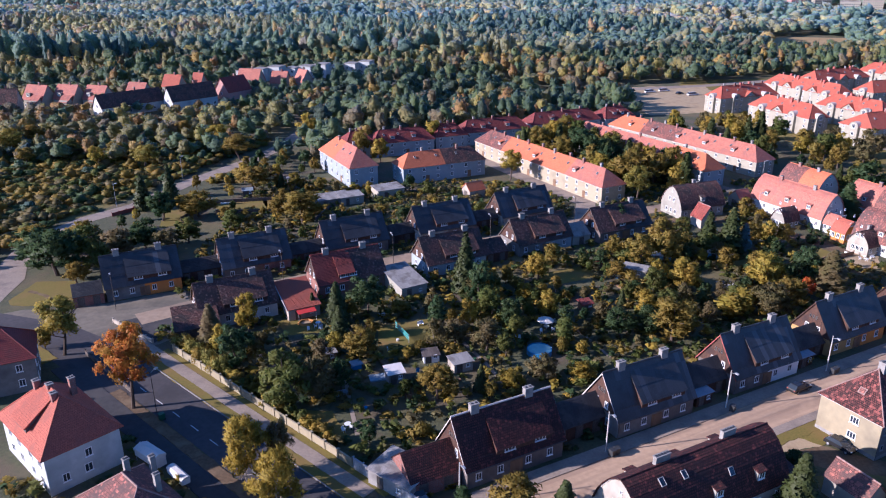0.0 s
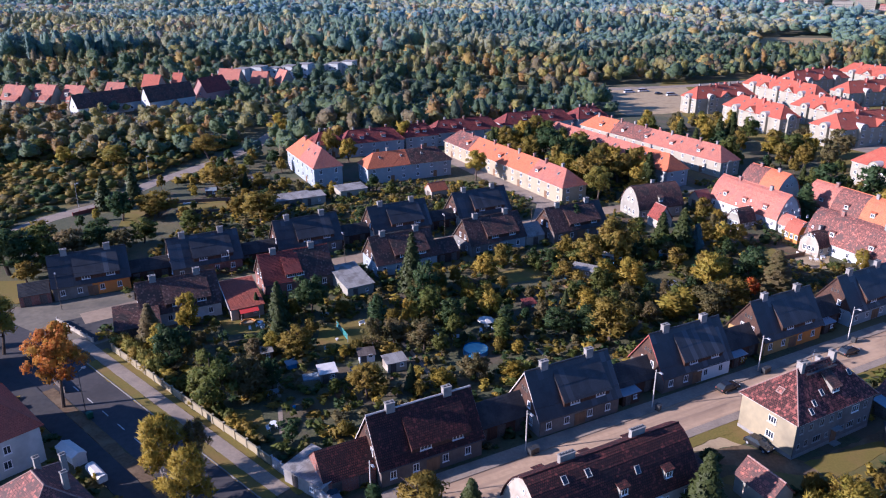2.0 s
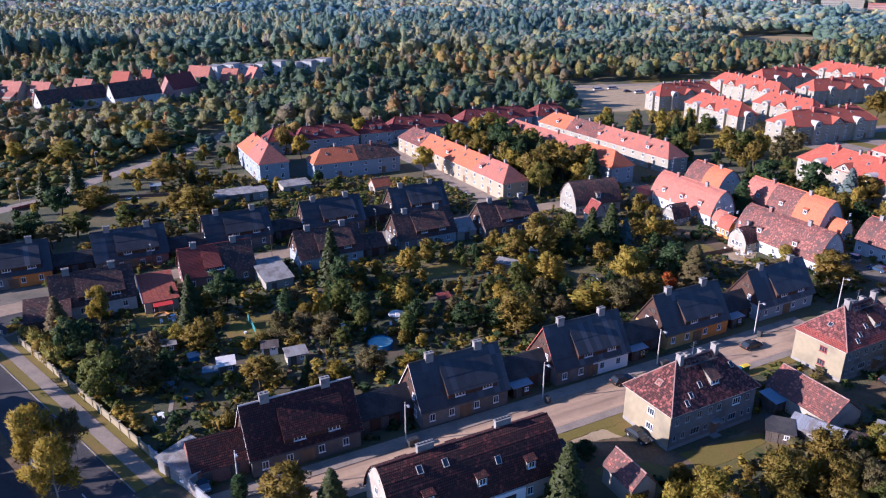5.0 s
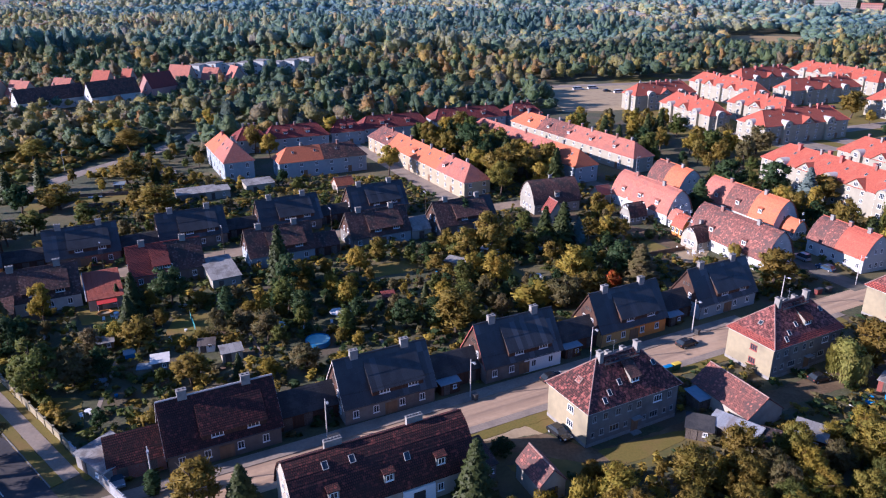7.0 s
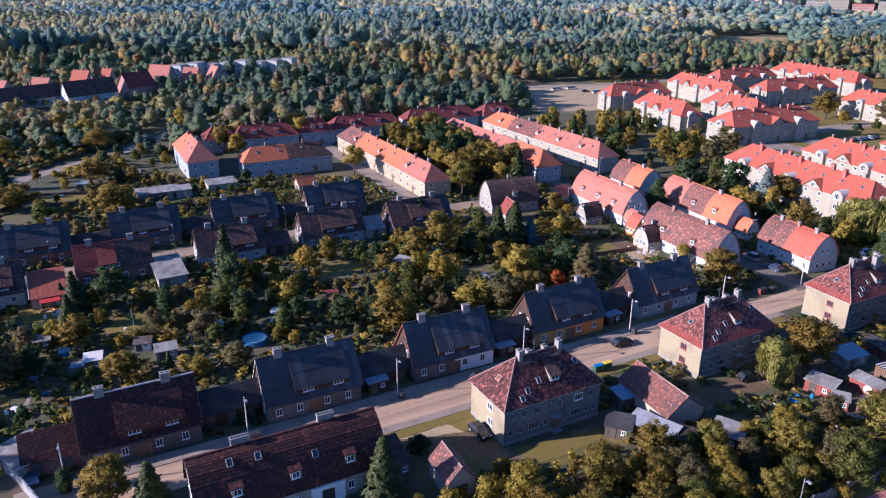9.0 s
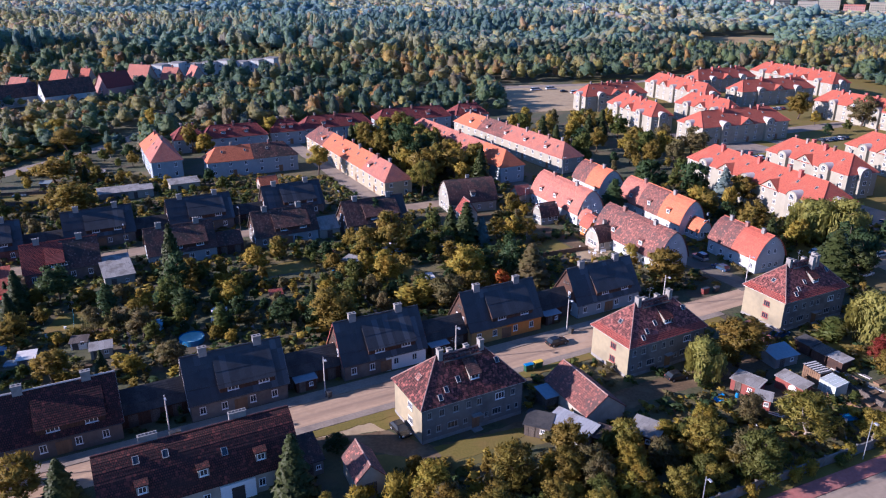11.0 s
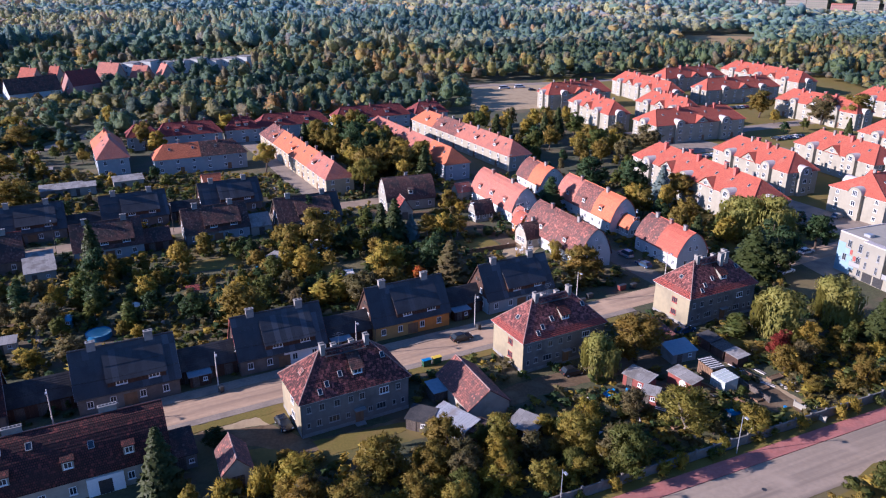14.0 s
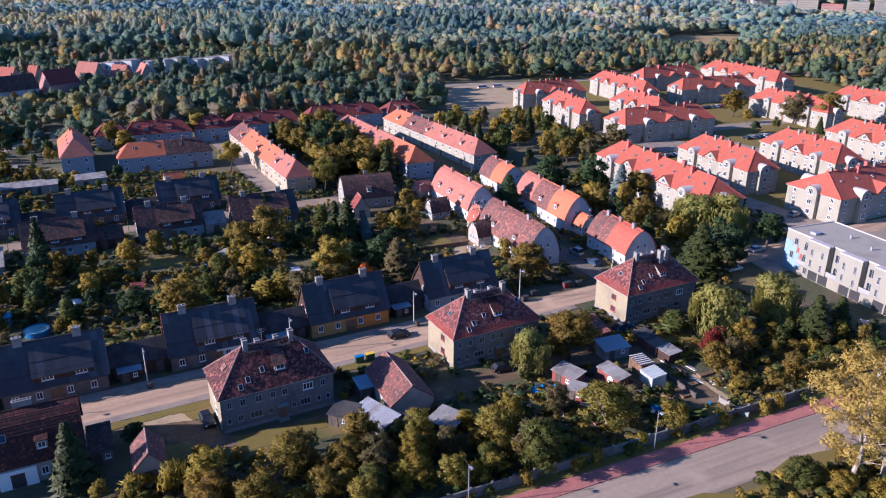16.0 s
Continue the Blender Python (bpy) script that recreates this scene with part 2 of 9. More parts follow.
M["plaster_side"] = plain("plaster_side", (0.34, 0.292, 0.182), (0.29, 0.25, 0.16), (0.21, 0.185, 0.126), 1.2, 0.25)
M["plaster_rose"] = plain("plaster_rose", (0.46, 0.27, 0.23), (0.40, 0.23, 0.20), (0.34, 0.21, 0.18), 0.8, 0.15)
M["red_render"] = plain("red_render", (0.42, 0.13, 0.10), (0.36, 0.11, 0.085), scale=2)
M["sheet_dull"] = plain("sheet_dull", (0.34, 0.34, 0.34), (0.29, 0.29, 0.29), scale=1.5, rough=0.7)
M["wall_old"] = plain("wall_old", (0.21, 0.20, 0.18), (0.155, 0.147, 0.135), (0.11, 0.105, 0.09), 2.0, 0.4)
M["plaster_pale"] = plain("plaster_pale", (0.315, 0.35, 0.37), (0.285, 0.32, 0.34), (0.245, 0.27, 0.285), 0.8, 0.2)
M["ridge_mortar"] = plain("ridge_mortar", (0.34, 0.24, 0.20), (0.20, 0.12, 0.10), scale=3, bump=0.2)
# dark tone that replaces shade on the yard and the far footway
M["tarmac"] = plain("tarmac", (0.045, 0.044, 0.046), (0.062, 0.06, 0.06), (0.075, 0.07, 0.065), 1.2, 0.2)
M["frame_grey"] = plain("frame_grey", (0.36, 0.35, 0.33), (0.28, 0.27, 0.255), scale=3, bump=0.05)
M["dry_field"] = plain("dry_field", (0.36, 0.255, 0.105), (0.30, 0.215, 0.09), (0.40, 0.29, 0.13), 0.2, 0.04, 0.9, bump=0.2, world_space=True)
M["plaster_sand"] = plain("plaster_sand", (0.37, 0.32, 0.215), (0.33, 0.285, 0.195), (0.265, 0.23, 0.16), 1.2, 0.3)
M["plaster_warm"] = plain("plaster_warm", (0.41, 0.365, 0.295), (0.35, 0.31, 0.25), (0.26, 0.23, 0.19), 1.2, 0.4)
M["plaster_dark"] = plain("plaster_dark", (0.15, 0.125, 0.11), (0.11, 0.095, 0.085), (0.19, 0.165, 0.145), 1.5, 0.4)
M["plaster_orange"] = plain("plaster_orange", (0.62, 0.25, 0.05), (0.55, 0.21, 0.045), (0.45, 0.18, 0.05), 1.5, 0.3)
M["plaster_ochre"] = plain("plaster_ochre", (0.42, 0.28, 0.10), (0.36, 0.235, 0.085), (0.28, 0.19, 0.08), 1.5, 0.3)
M["plaster_blue"] = plain("plaster_blue", (0.20, 0.38, 0.55), (0.17, 0.33, 0.5), scale=1.5)
M["concrete"] = plain("concrete", (0.30, 0.285, 0.265), (0.24, 0.23, 0.215), (0.17, 0.16, 0.15), 2.0, 0.4)
M["chimney"] = plain("chimney_render", (0.30, 0.285, 0.26), (0.24, 0.225, 0.205), (0.19, 0.175, 0.16), 3.0, 0.8)
M["chimney_brick"] = tiled("chimney_brick", (0.33, 0.14, 0.10), (0.26, 0.11, 0.08), (0.2, 0.11, 0.09), 0.25, 0.08, 0.01, (0.28, 0.24, 0.22))
M["white_paint"] = plain("white_paint", (0.8, 0.8, 0.79), (0.72, 0.72, 0.71), scale=4, rough=0.5, bump=0.05)
M["trim_pale"] = plain("trim_pale", (0.55, 0.5, 0.46), (0.42, 0.38, 0.35), scale=4, bump=0.1)
M["red_trim"] = plain("red_trim", (0.33, 0.10, 0.08), (0.28, 0.085, 0.07), scale=4, bump=0.1)
M["dark_metal"] = plain("dark_metal", (0.06, 0.06, 0.065), (0.09, 0.09, 0.095), scale=4, rough=0.5, metal=0.6, bump=0.05)
M["galvanised"] = plain("galvanised", (0.45, 0.46, 0.48), (0.36, 0.37, 0.39), scale=3, rough=0.5, metal=0.5, bump=0.05)
M["pole_concrete"] = plain("pole_concrete", (0.52, 0.49, 0.45), (0.44, 0.42, 0.39), scale=3, bump=0.1)
M["wood"] = plain("wood", (0.24, 0.15, 0.085), (0.17, 0.105, 0.06), (0.13, 0.09, 0.06), 3.0, 0.6, stretch=(1, 1, 0.2))
M["wood_orange"] = plain("wood_orange", (0.55, 0.27, 0.07), (0.45, 0.21, 0.06), scale=3)
M["bark"] = plain("bark", (0.10, 0.075, 0.055), (0.06, 0.045, 0.035), scale=4, stretch=(1, 1, 0.25), bump=0.6)
M["bark_pale"] = plain("bark_pale", (0.42, 0.37, 0.30), (0.28, 0.23, 0.18), scale=3, stretch=(1, 1, 0.4), bump=0.4)
M["plastic_black"] = plain("plastic_black", (0.035, 0.037, 0.04), (0.05, 0.052, 0.055), scale=4, rough=0.5, bump=0.05)
M["plastic_blue"] = plain("plastic_blue", (0.04, 0.22, 0.5), (0.035, 0.18, 0.42), scale=4, rough=0.45, bump=0.05)
M["plastic_yellow"] = plain("plastic_yellow", (0.75, 0.55, 0.03), (0.68, 0.48, 0.03), scale=4, rough=0.45, bump=0.05)
M["plastic_green"] = plain("plastic_green", (0.03, 0.10, 0.05), (0.025, 0.08, 0.04), scale=4, rough=0.45, bump=0.05)
M["pool_blue"] = plain("pool_blue", (0.04, 0.17, 0.36), (0.035, 0.145, 0.32), scale=3, rough=0.4, bump=0.05)
M["tarp_blue"] = plain("tarp_blue", (0.20, 0.245, 0.28), (0.26, 0.305, 0.345), scale=2, rough=0.5)
M["red_paint"] = plain("red_paint", (0.24, 0.075, 0.058), (0.19, 0.062, 0.05), scale=3)
M["red_awning"] = plain("red_awning", (0.55, 0.05, 0.04), (0.46, 0.04, 0.035), scale=2)
M["teal_net"] = plain("teal_net", (0.10, 0.32, 0.30), (0.08, 0.27, 0.26), scale=5)
M["canvas"] = plain("canvas", (0.66, 0.62, 0.56), (0.58, 0.55, 0.5), scale=2, rough=0.8)
M["membrane"] = plain("roof_membrane", (0.37, 0.335, 0.265), (0.33, 0.30, 0.24), (0.28, 0.255, 0.205), 1.2, 0.25)
M["mural_blue"] = plain("mural_blue", (0.27, 0.37, 0.44), (0.23, 0.33, 0.41), scale=1.0)
M["milky"] = plain("milky_sheet", (0.42, 0.45, 0.42), (0.36, 0.40, 0.37), (0.5, 0.5, 0.46), 1.5, 0.4, 0.35)
M["rubber"] = plain("rubber", (0.02, 0.02, 0.02), (0.035, 0.035, 0.035), scale=6)


def shiny(name, c, rough, metal=0.0):
    m, nodes, links, bsdf = tree_of(name)
    co = place_coords(nodes, links)
    links.new(blend(nodes, links, noise_fac(nodes, links, co, 1.5), c, tuple(v * 0.85 for v in c)), bsdf.inputs["Base Color"])
    bsdf.inputs["Roughness"].default_value, bsdf.inputs["Metallic"].default_value = rough, metal
    return m


M["glass"] = shiny("window_glass", (0.035, 0.045, 0.06), 0.12)
M["water"] = shiny("pool_water", (0.30, 0.46, 0.44), 0.1)
M["car_black"] = shiny("car_black", (0.02, 0.021, 0.024), 0.2)
M["car_silver"] = shiny("car_silver", (0.45, 0.46, 0.48), 0.25, 0.4)
M["car_white"] = shiny("car_white", (0.72, 0.72, 0.72), 0.25)
M["car_blue"] = shiny("car_blue", (0.04, 0.075, 0.15), 0.2)
M["car_red"] = shiny("car_red", (0.30, 0.03, 0.03), 0.2)
M["lamp_glass"] = shiny("lamp_glass", (0.8, 0.8, 0.78), 0.3)
LEAF = {
    "dark": foliage("leaf_dark", (0.038, 0.070, 0.030), (0.056, 0.096, 0.036), (0.072, 0.100, 0.036)),
    "green": foliage("leaf_green", (0.080, 0.112, 0.027), (0.116, 0.148, 0.034), (0.145, 0.146, 0.033)),
    "olive": foliage("leaf_olive", (0.176, 0.154, 0.027), (0.246, 0.198, 0.034), (0.256, 0.180, 0.034)),
    "lime": foliage("leaf_lime", (0.27, 0.25, 0.033), (0.37, 0.31, 0.042), (0.38, 0.265, 0.038)),
    "gold": foliage("leaf_gold", (0.32, 0.235, 0.028), (0.42, 0.30, 0.034), (0.27, 0.22, 0.03)),
    "olive_gold": foliage("leaf_olive_gold", (0.27, 0.22, 0.035), (0.38, 0.28, 0.04), (0.22, 0.21, 0.04)),
    "willow": foliage("leaf_willow", (0.23, 0.235, 0.050), (0.31, 0.30, 0.062), (0.28, 0.25, 0.055), 0.38),
    "straw": foliage("leaf_straw", (0.46, 0.32, 0.065), (0.58, 0.41, 0.085), (0.38, 0.30, 0.065), 0.4),
    "rust": foliage("leaf_rust", (0.24, 0.145, 0.028), (0.30, 0.185, 0.030), (0.19, 0.155, 0.030)),
    "red": foliage("leaf_red", (0.44, 0.03, 0.02), (0.54, 0.16, 0.028), (0.38, 0.25, 0.032)),
    "crimson": foliage("leaf_crimson", (0.26, 0.035, 0.035), (0.34, 0.06, 0.045), (0.24, 0.08, 0.04)),
    "spruce": foliage("leaf_spruce", (0.034, 0.046, 0.013), (0.054, 0.066, 0.018), (0.046, 0.054, 0.015), 0.08),
    "blue": foliage("leaf_blue_spruce", (0.13, 0.165, 0.155), (0.18, 0.21, 0.195), (0.11, 0.145, 0.13), 0.08),
    "brown": foliage("leaf_brown", (0.155, 0.122, 0.060), (0.205, 0.158, 0.072), (0.14, 0.13, 0.046)),
}
# closed canopy of groves and woods; distance haze is tinted into the farther sets
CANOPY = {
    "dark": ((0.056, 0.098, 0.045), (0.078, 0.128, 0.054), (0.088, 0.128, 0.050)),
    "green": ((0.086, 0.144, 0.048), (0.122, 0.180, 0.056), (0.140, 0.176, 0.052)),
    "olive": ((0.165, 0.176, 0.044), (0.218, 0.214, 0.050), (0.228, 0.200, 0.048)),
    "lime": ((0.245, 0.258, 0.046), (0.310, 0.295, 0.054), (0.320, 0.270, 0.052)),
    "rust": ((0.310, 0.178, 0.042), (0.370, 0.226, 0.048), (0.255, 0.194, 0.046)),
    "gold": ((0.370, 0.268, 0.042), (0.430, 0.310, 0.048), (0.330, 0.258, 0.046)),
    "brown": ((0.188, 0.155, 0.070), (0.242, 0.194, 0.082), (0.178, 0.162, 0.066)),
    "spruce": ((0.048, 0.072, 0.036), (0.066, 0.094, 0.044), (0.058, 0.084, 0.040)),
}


def canopy_set(prefix, gain, haze_gloss, grain):
    return {k: foliage(prefix + "_" + k, *(tuple(v * g for v, g in zip(c, gain)) for c in cs), 0.42, haze_gloss, grain) for k, cs in CANOPY.items()}


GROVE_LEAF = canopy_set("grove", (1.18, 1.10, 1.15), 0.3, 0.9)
# raised blue gain puts the forest's haze into its leaf colour
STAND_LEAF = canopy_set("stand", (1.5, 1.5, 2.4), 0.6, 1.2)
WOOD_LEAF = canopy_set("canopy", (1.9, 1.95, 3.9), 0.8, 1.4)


# ---- mesh helpers ----
class Geo:
    """Collects faces with metric texture coordinates and material slots."""

    def __init__(self):
        self.v, self.f, self.uv, self.mi = [], [], [], []

    def face(self, pts, m=0, uv=None):
        pts = [Vector(p) for p in pts]
        base = len(self.v)
        self.v.extend(pts)
        self.f.append(tuple(range(base, base + len(pts))))
        if uv is None:
            n = (pts[1] - pts[0]).cross(pts[2] - pts[0])
            if n.length < 1e-9:
                n = Vector((0, 0, 1))
            n.normalize()
            h = Vector((0, 0, 1)).cross(n)
            h = Vector((1, 0, 0)) if h.length < 1e-3 else h.normalized()
            w = n.cross(h)
            uv = [(p.dot(h), p.dot(w)) for p in pts]
        self.uv.append(uv)
        self.mi.append(m)

    def box(self, x0, x1, y0, y1, z0, z1, m=0):
        a, b, c, d = (x0, y0), (x1, y0), (x1, y1), (x0, y1)
        for p, q in ((a, b), (b, c), (c, d), (d, a)):
            self.face([(*p, z0), (*q, z0), (*q, z1), (*p, z1)], m)
        self.face([(*p, z1) for p in (a, b, c, d)], m)
        self.face([(*p, z0) for p in (d, c, b, a)], m)
        return self

    def prism_x(self, prof, x0, x1, m=0):
        """A closed outline of (y, z), counter-clockwise seen from +x, drawn out along x."""
        k = len(prof)
        for i in range(k):
            (ya, za), (yb, zb) = prof[i], prof[(i + 1) % k]
            self.face([(x0, ya, za), (x0, yb, zb), (x1, yb, zb), (x1, ya, za)][::-1], m)
        self.face([(x1, y, z) for y, z in prof], m)
        self.face([(x0, y, z) for y, z in prof[::-1]], m)
        return self

    def tube(self, p, q, r0, r1, n=8, m=0, cap=True):
        p, q = Vector(p), Vector(q)
        w = (q - p).normalized()
        a = w.orthogonal().normalized()
        b = w.cross(a)
        ring = [(math.cos(2 * math.pi * i / n), math.sin(2 * math.pi * i / n)) for i in range(n)]
        lo = [p + (a * c + b * s) * r0 for c, s in ring]
        hi = [q + (a * c + b * s) * r1 for c, s in ring]
        for i in range(n):
            j = (i + 1) % n
            self.face([lo[i], lo[j], hi[j], hi[i]], m)
        if cap:
            self.face(hi, m)
            self.face(lo[::-1], m)
        return self

    def moved(self, mat):
        self.v = [mat @ p for p in self.v]
        return self

    def mesh(self, name):
        me = bpy.data.meshes.new(name)
        me.from_pydata([tuple(p) for p in self.v], [], self.f)
        layer = me.uv_layers.new(name="uv")
        flat = np.array([c for face in self.uv for p in face for c in p], dtype=np.float32)
        layer.data.foreach_set("uv", flat)
        me.polygons.foreach_set("material_index", self.mi)
        me.update()
        return me


def part(name, geo, material, parent=None, label="", at=None):
    me = geo if isinstance(geo, bpy.types.Mesh) else geo.mesh(name)
    if not me.materials:
        for k in (material if isinstance(material, tuple) else (material,)):
            me.materials.append(M[k] if isinstance(k, str) else k)
    ob = new(name, me)
    ob.parent = parent
    if at is not None:
        ob.matrix_basis = at
    return tagged(ob, label)


def thing(name, at, label, category, group="", kind=""):
    ob = new(name)
    ob.empty_display_size = 0.3
    ob.matrix_basis = at
    return tagged(ob, label, category, group, kind)


CACHE = {}


def window_part(parent, at, w=1.0, h=1.3, trim="white_paint", bars=1, far=False):
    """A window against a wall that faces -y: a proud frame with mullions, and its pane as a piece of its own."""
    key = (round(w, 2), round(h, 2), trim, bars, far)
    if key not in CACHE:
        g = Geo()
        t = 0.09
        g.box(-w / 2, w / 2, -0.07, 0.02, 0, t).box(-w / 2, w / 2, -0.07, 0.02, h - t, h)
        g.box(-w / 2, -w / 2 + t, -0.07, 0.02, t, h - t).box(w / 2 - t, w / 2, -0.07, 0.02, t, h - t)
        for i in range(bars):
            x = -w / 2 + w * (i + 1) / (bars + 1)
            g.box(x - 0.035, x + 0.035, -0.06, 0.02, t, h - t)
        g.box(-w / 2 - 0.08, w / 2 + 0.08, -0.16, 0.0, -0.07, 0.0)
        p = Geo() if not far else g
        p.box(-w / 2 + t, w / 2 - t, -0.025, 0.01, t, h - t, 1 if far else 0)
        fm, pm = g.mesh("window"), None if far else p.mesh("pane")
        fm.materials.append(M[trim])
        (fm if far else pm).materials.append(M["glass"])
        CACHE[key] = fm, pm
    fm, pm = CACHE[key]
    win = part("window", fm, trim, parent, at=at)
    if not far:
        part("pane", pm, "glass", win)
    return win


def door_part(parent, at, w=1.0, h=2.1, material="wood"):
    key = ("door", w, h, material)
    if key not in CACHE:
        g = Geo()
        g.box(-w / 2, w / 2, -0.05, 0.02, 0, h)
        g.box(-w / 2 - 0.1, -w / 2, -0.08, 0.02, 0, h + 0.1).box(w / 2, w / 2 + 0.1, -0.08, 0.02, 0, h + 0.1).box(-w / 2, w / 2, -0.08, 0.02, h, h + 0.1)
        CACHE[key] = g.mesh("door")
    return part("door", CACHE[key], material, parent, at=at)


def slope(g, e0, e1, r1, r0, course=0.35, thick=0.16, m=0):
    """A roof slope from the eave (e0, e1) to its top (r0, r1), laid in lapped courses over a slab."""
    e0, e1, r1, r0 = (Vector(p) for p in (e0, e1, r1, r0))
    up = ((r0 + r1) - (e0 + e1)) / 2
    along = (e1 - e0).normalized()
    n = along.cross(up).normalized()
    if n.z < 0:
        n = -n
    h = up - along * up.dot(along)
    length = h.length
    k = max(2, int(length / course))

    def uv(p, row):
        return ((p - e0).dot(along), row)

    for i in range(k):
        a, b = i / k, (i + 1) / k
        p0, p1, q1, q0 = e0.lerp(r0, a), e1.lerp(r1, a), e1.lerp(r1, b), e0.lerp(r0, b)
        lo = n * 0.055
        lo2 = n * 0.012
        va, vb = a * length, b * length
        if (q1 - q0).length < 1e-4:
            g.face([p0 + lo, p1 + lo, q1 + lo2], m, [uv(p0, va), uv(p1, va), uv(q1, vb)])
        else:
            g.face([p0 + lo, p1 + lo, q1 + lo2, q0 + lo2], m, [uv(p0, va), uv(p1, va), uv(q1, vb), uv(q0, vb)])
        base = n * (0.012 if i else 0.0)
        g.face([p0 + base, p1 + base, p1 + lo, p0 + lo], m, [uv(p0, va), uv(p1, va), uv(p1, va + 0.02), uv(p0, va + 0.02)])
    d = n * -thick
    tri = (r1 - r0).length < 1e-4
    under = [e0 + d, e1 + d, r1 + d] + ([] if tri else [r0 + d])
    g.face(under[::-1], m)
    g.face([e0 + d, e1 + d, e1, e0], m)
    g.face([e1 + d, r1 + d, r1, e1], m)
    g.face([r0 + d, e0 + d, e0, r0], m)
    return g


def ridge_tiles(g, p, q, r=0.14, m=0):
    p, q = Vector(p), Vector(q)
    return g.tube(p, q, r, r, 6, m)


def chimney_part(parent, x, y, z0, z1, wx=0.9, wy=0.6, material="chimney", pots=2):
    c = part("chimney", Geo().box(x - wx / 2, x + wx / 2, y - wy / 2, y + wy / 2, z0, z1), material, parent)
    g = Geo().box(x - wx / 2 - 0.07, x + wx / 2 + 0.07, y - wy / 2 - 0.07, y + wy / 2 + 0.07, z1, z1 + 0.12)
    for i in range(pots):
        px = x + wx * ((i + 0.5) / pots - 0.5)
        g.box(px - 0.14, px + 0.14, y - 0.14, y + 0.14, z1 + 0.12, z1 + 0.2, 1)
    part("chimney_cap", g, ("chimney", "plastic_black"), c)
    return c


# ---- ground, roads ----
def ragged(pts, step=0.7, off=0.22):
    """The outline with a worn, uneven edge."""
    out = []
    far = max(math.hypot(x, y) for x, y in pts)
    if far > 320:
        step, off = 4.0, 1.6
    for i, p in enumerate(pts):
        a, b = Vector(p), Vector(pts[(i + 1) % len(pts)])
        d = b - a
        n = max(1, int(d.length / step))
        q = Vector((-d.y, d.x)).normalized()
        for k in range(n):
            c = a + d * (k / n)
            w = noise.noise(Vector((c.x * 0.55, c.y * 0.55, 3.1))) + 0.6 * noise.noise(Vector((c.x * 1.9, c.y * 1.9, 7.7)))
            c = c + q * (off * 1.6 * w if k else 0.0)
            out.append((c.x, c.y))
    return out


def sheet(name, pts, z, material, label, category, rise=0.0):
    """A flat piece of ground from its outline, with an edge of its own height."""
    g = Geo()
    if material in ("lawn", "meadow", "sand", "soil"):
        pts = ragged(pts)
    top = [(x, y, z + rise) for x, y in pts]
    g.face(top)
    if rise:
        for i in range(len(pts)):
            a, b = top[i], top[(i + 1) % len(pts)]
            g.face([(a[0], a[1], z - 0.02), (b[0], b[1], z - 0.02), b, a])
    ob = part(name, g, material)
    return tagged(ob, label, category, kind="structure")


def strip(pts, left, right):
    """Outline of a band along a path, from left to right offsets (left is plus)."""
    a, b = [], []
    for i, p in enumerate(pts):
        p = Vector(p)
        d = (Vector(pts[min(i + 1, len(pts) - 1)]) - Vector(pts[max(i - 1, 0)])).normalized()
        n = Vector((-d.y, d.x))
        a.append(tuple(p + n * left))
        b.append(tuple(p + n * right))
    return b + a[::-1]


def line_of(yaw, n, s0, s1):
    """Two points on the line with that heading, n metres to the left of the origin."""
    d = Vector((math.cos(radians(yaw)), math.sin(radians(yaw))))
    q = Vector((-d.y, d.x)) * n
    return [tuple(q + d * s0), tuple(q + d * s1)]


YAW = 27.8
gg = Geo()
R0 = 4500
gg.face([(-R0, -R0, 0), (R0, -R0, 0), (R0, R0, 0), (-R0, R0, 0)])
tagged(part("ground", gg, "ground"), "rough autumn grass and bare earth", "ground", kind="structure")

# main road, beside the garden wall
ROAD_M = -42.3
mr = [(-150, 146), (-112, 137), (-91, 131.5), (-77, 127.2), (-68, 121.6), (-60, 114.8), (-50, 106.2)] + line_of(ROAD_M, 45.0, -96, 420)
sheet("road_main", strip(mr, 5.1, -2.1), 0.03, "asphalt", "grey asphalt main road with worn markings", "road")
sheet("road_apron", strip(mr[:7], 0.0, -5.4), 0.026, "asphalt", "widening of the main road at the junction", "road")
sheet("verge_kerb", strip(line_of(ROAD_M, 41.8, -113, -61), 0.95, -0.95), 0.0, "soil", "leaf-strewn grass strip under the maple", "verge", 0.1)
sheet("verge_main", strip(line_of(ROAD_M, 51.0, -117, -62), 0.9, -0.9), 0.0, "lawn", "strip of yellowed grass along the road", "verge", 0.12)
sheet("pavement_main", strip(line_of(ROAD_M, 53.0, -128, -62), 1.1, -1.1), 0.0, "paving", "pale paved footway along the garden wall", "pavement", 0.13)
sheet("verge_wall", strip(line_of(ROAD_M, 54.7, -120, -60), 0.6, -0.6), 0.0, "lawn", "narrow grass strip below the wall", "verge", 0.1)
# far footway is coloured dark for the shade lying over it
sheet("pavement_far", strip(line_of(ROAD_M, 39.0, -128, -61), 1.8, -1.8), 0.0, "tarmac", "worn footway of the main road", "pavement", 0.12)
kg = Geo()
for n in (50.15,):
    (xa, ya), (xb, yb) = line_of(ROAD_M, n, -117, -62)
    o = Geo().box(0, math.hypot(xb - xa, yb - ya), -0.08, 0.08, 0, 0.17)
    o.moved(pose(xa, ya, 0, 0, 0, ROAD_M))
    for fa in o.f:
        kg.face([o.v[i] for i in fa])
tagged(part("kerb_main", kg, "kerb"), "pale concrete kerb stones", "kerb", kind="structure")
dg = Geo()
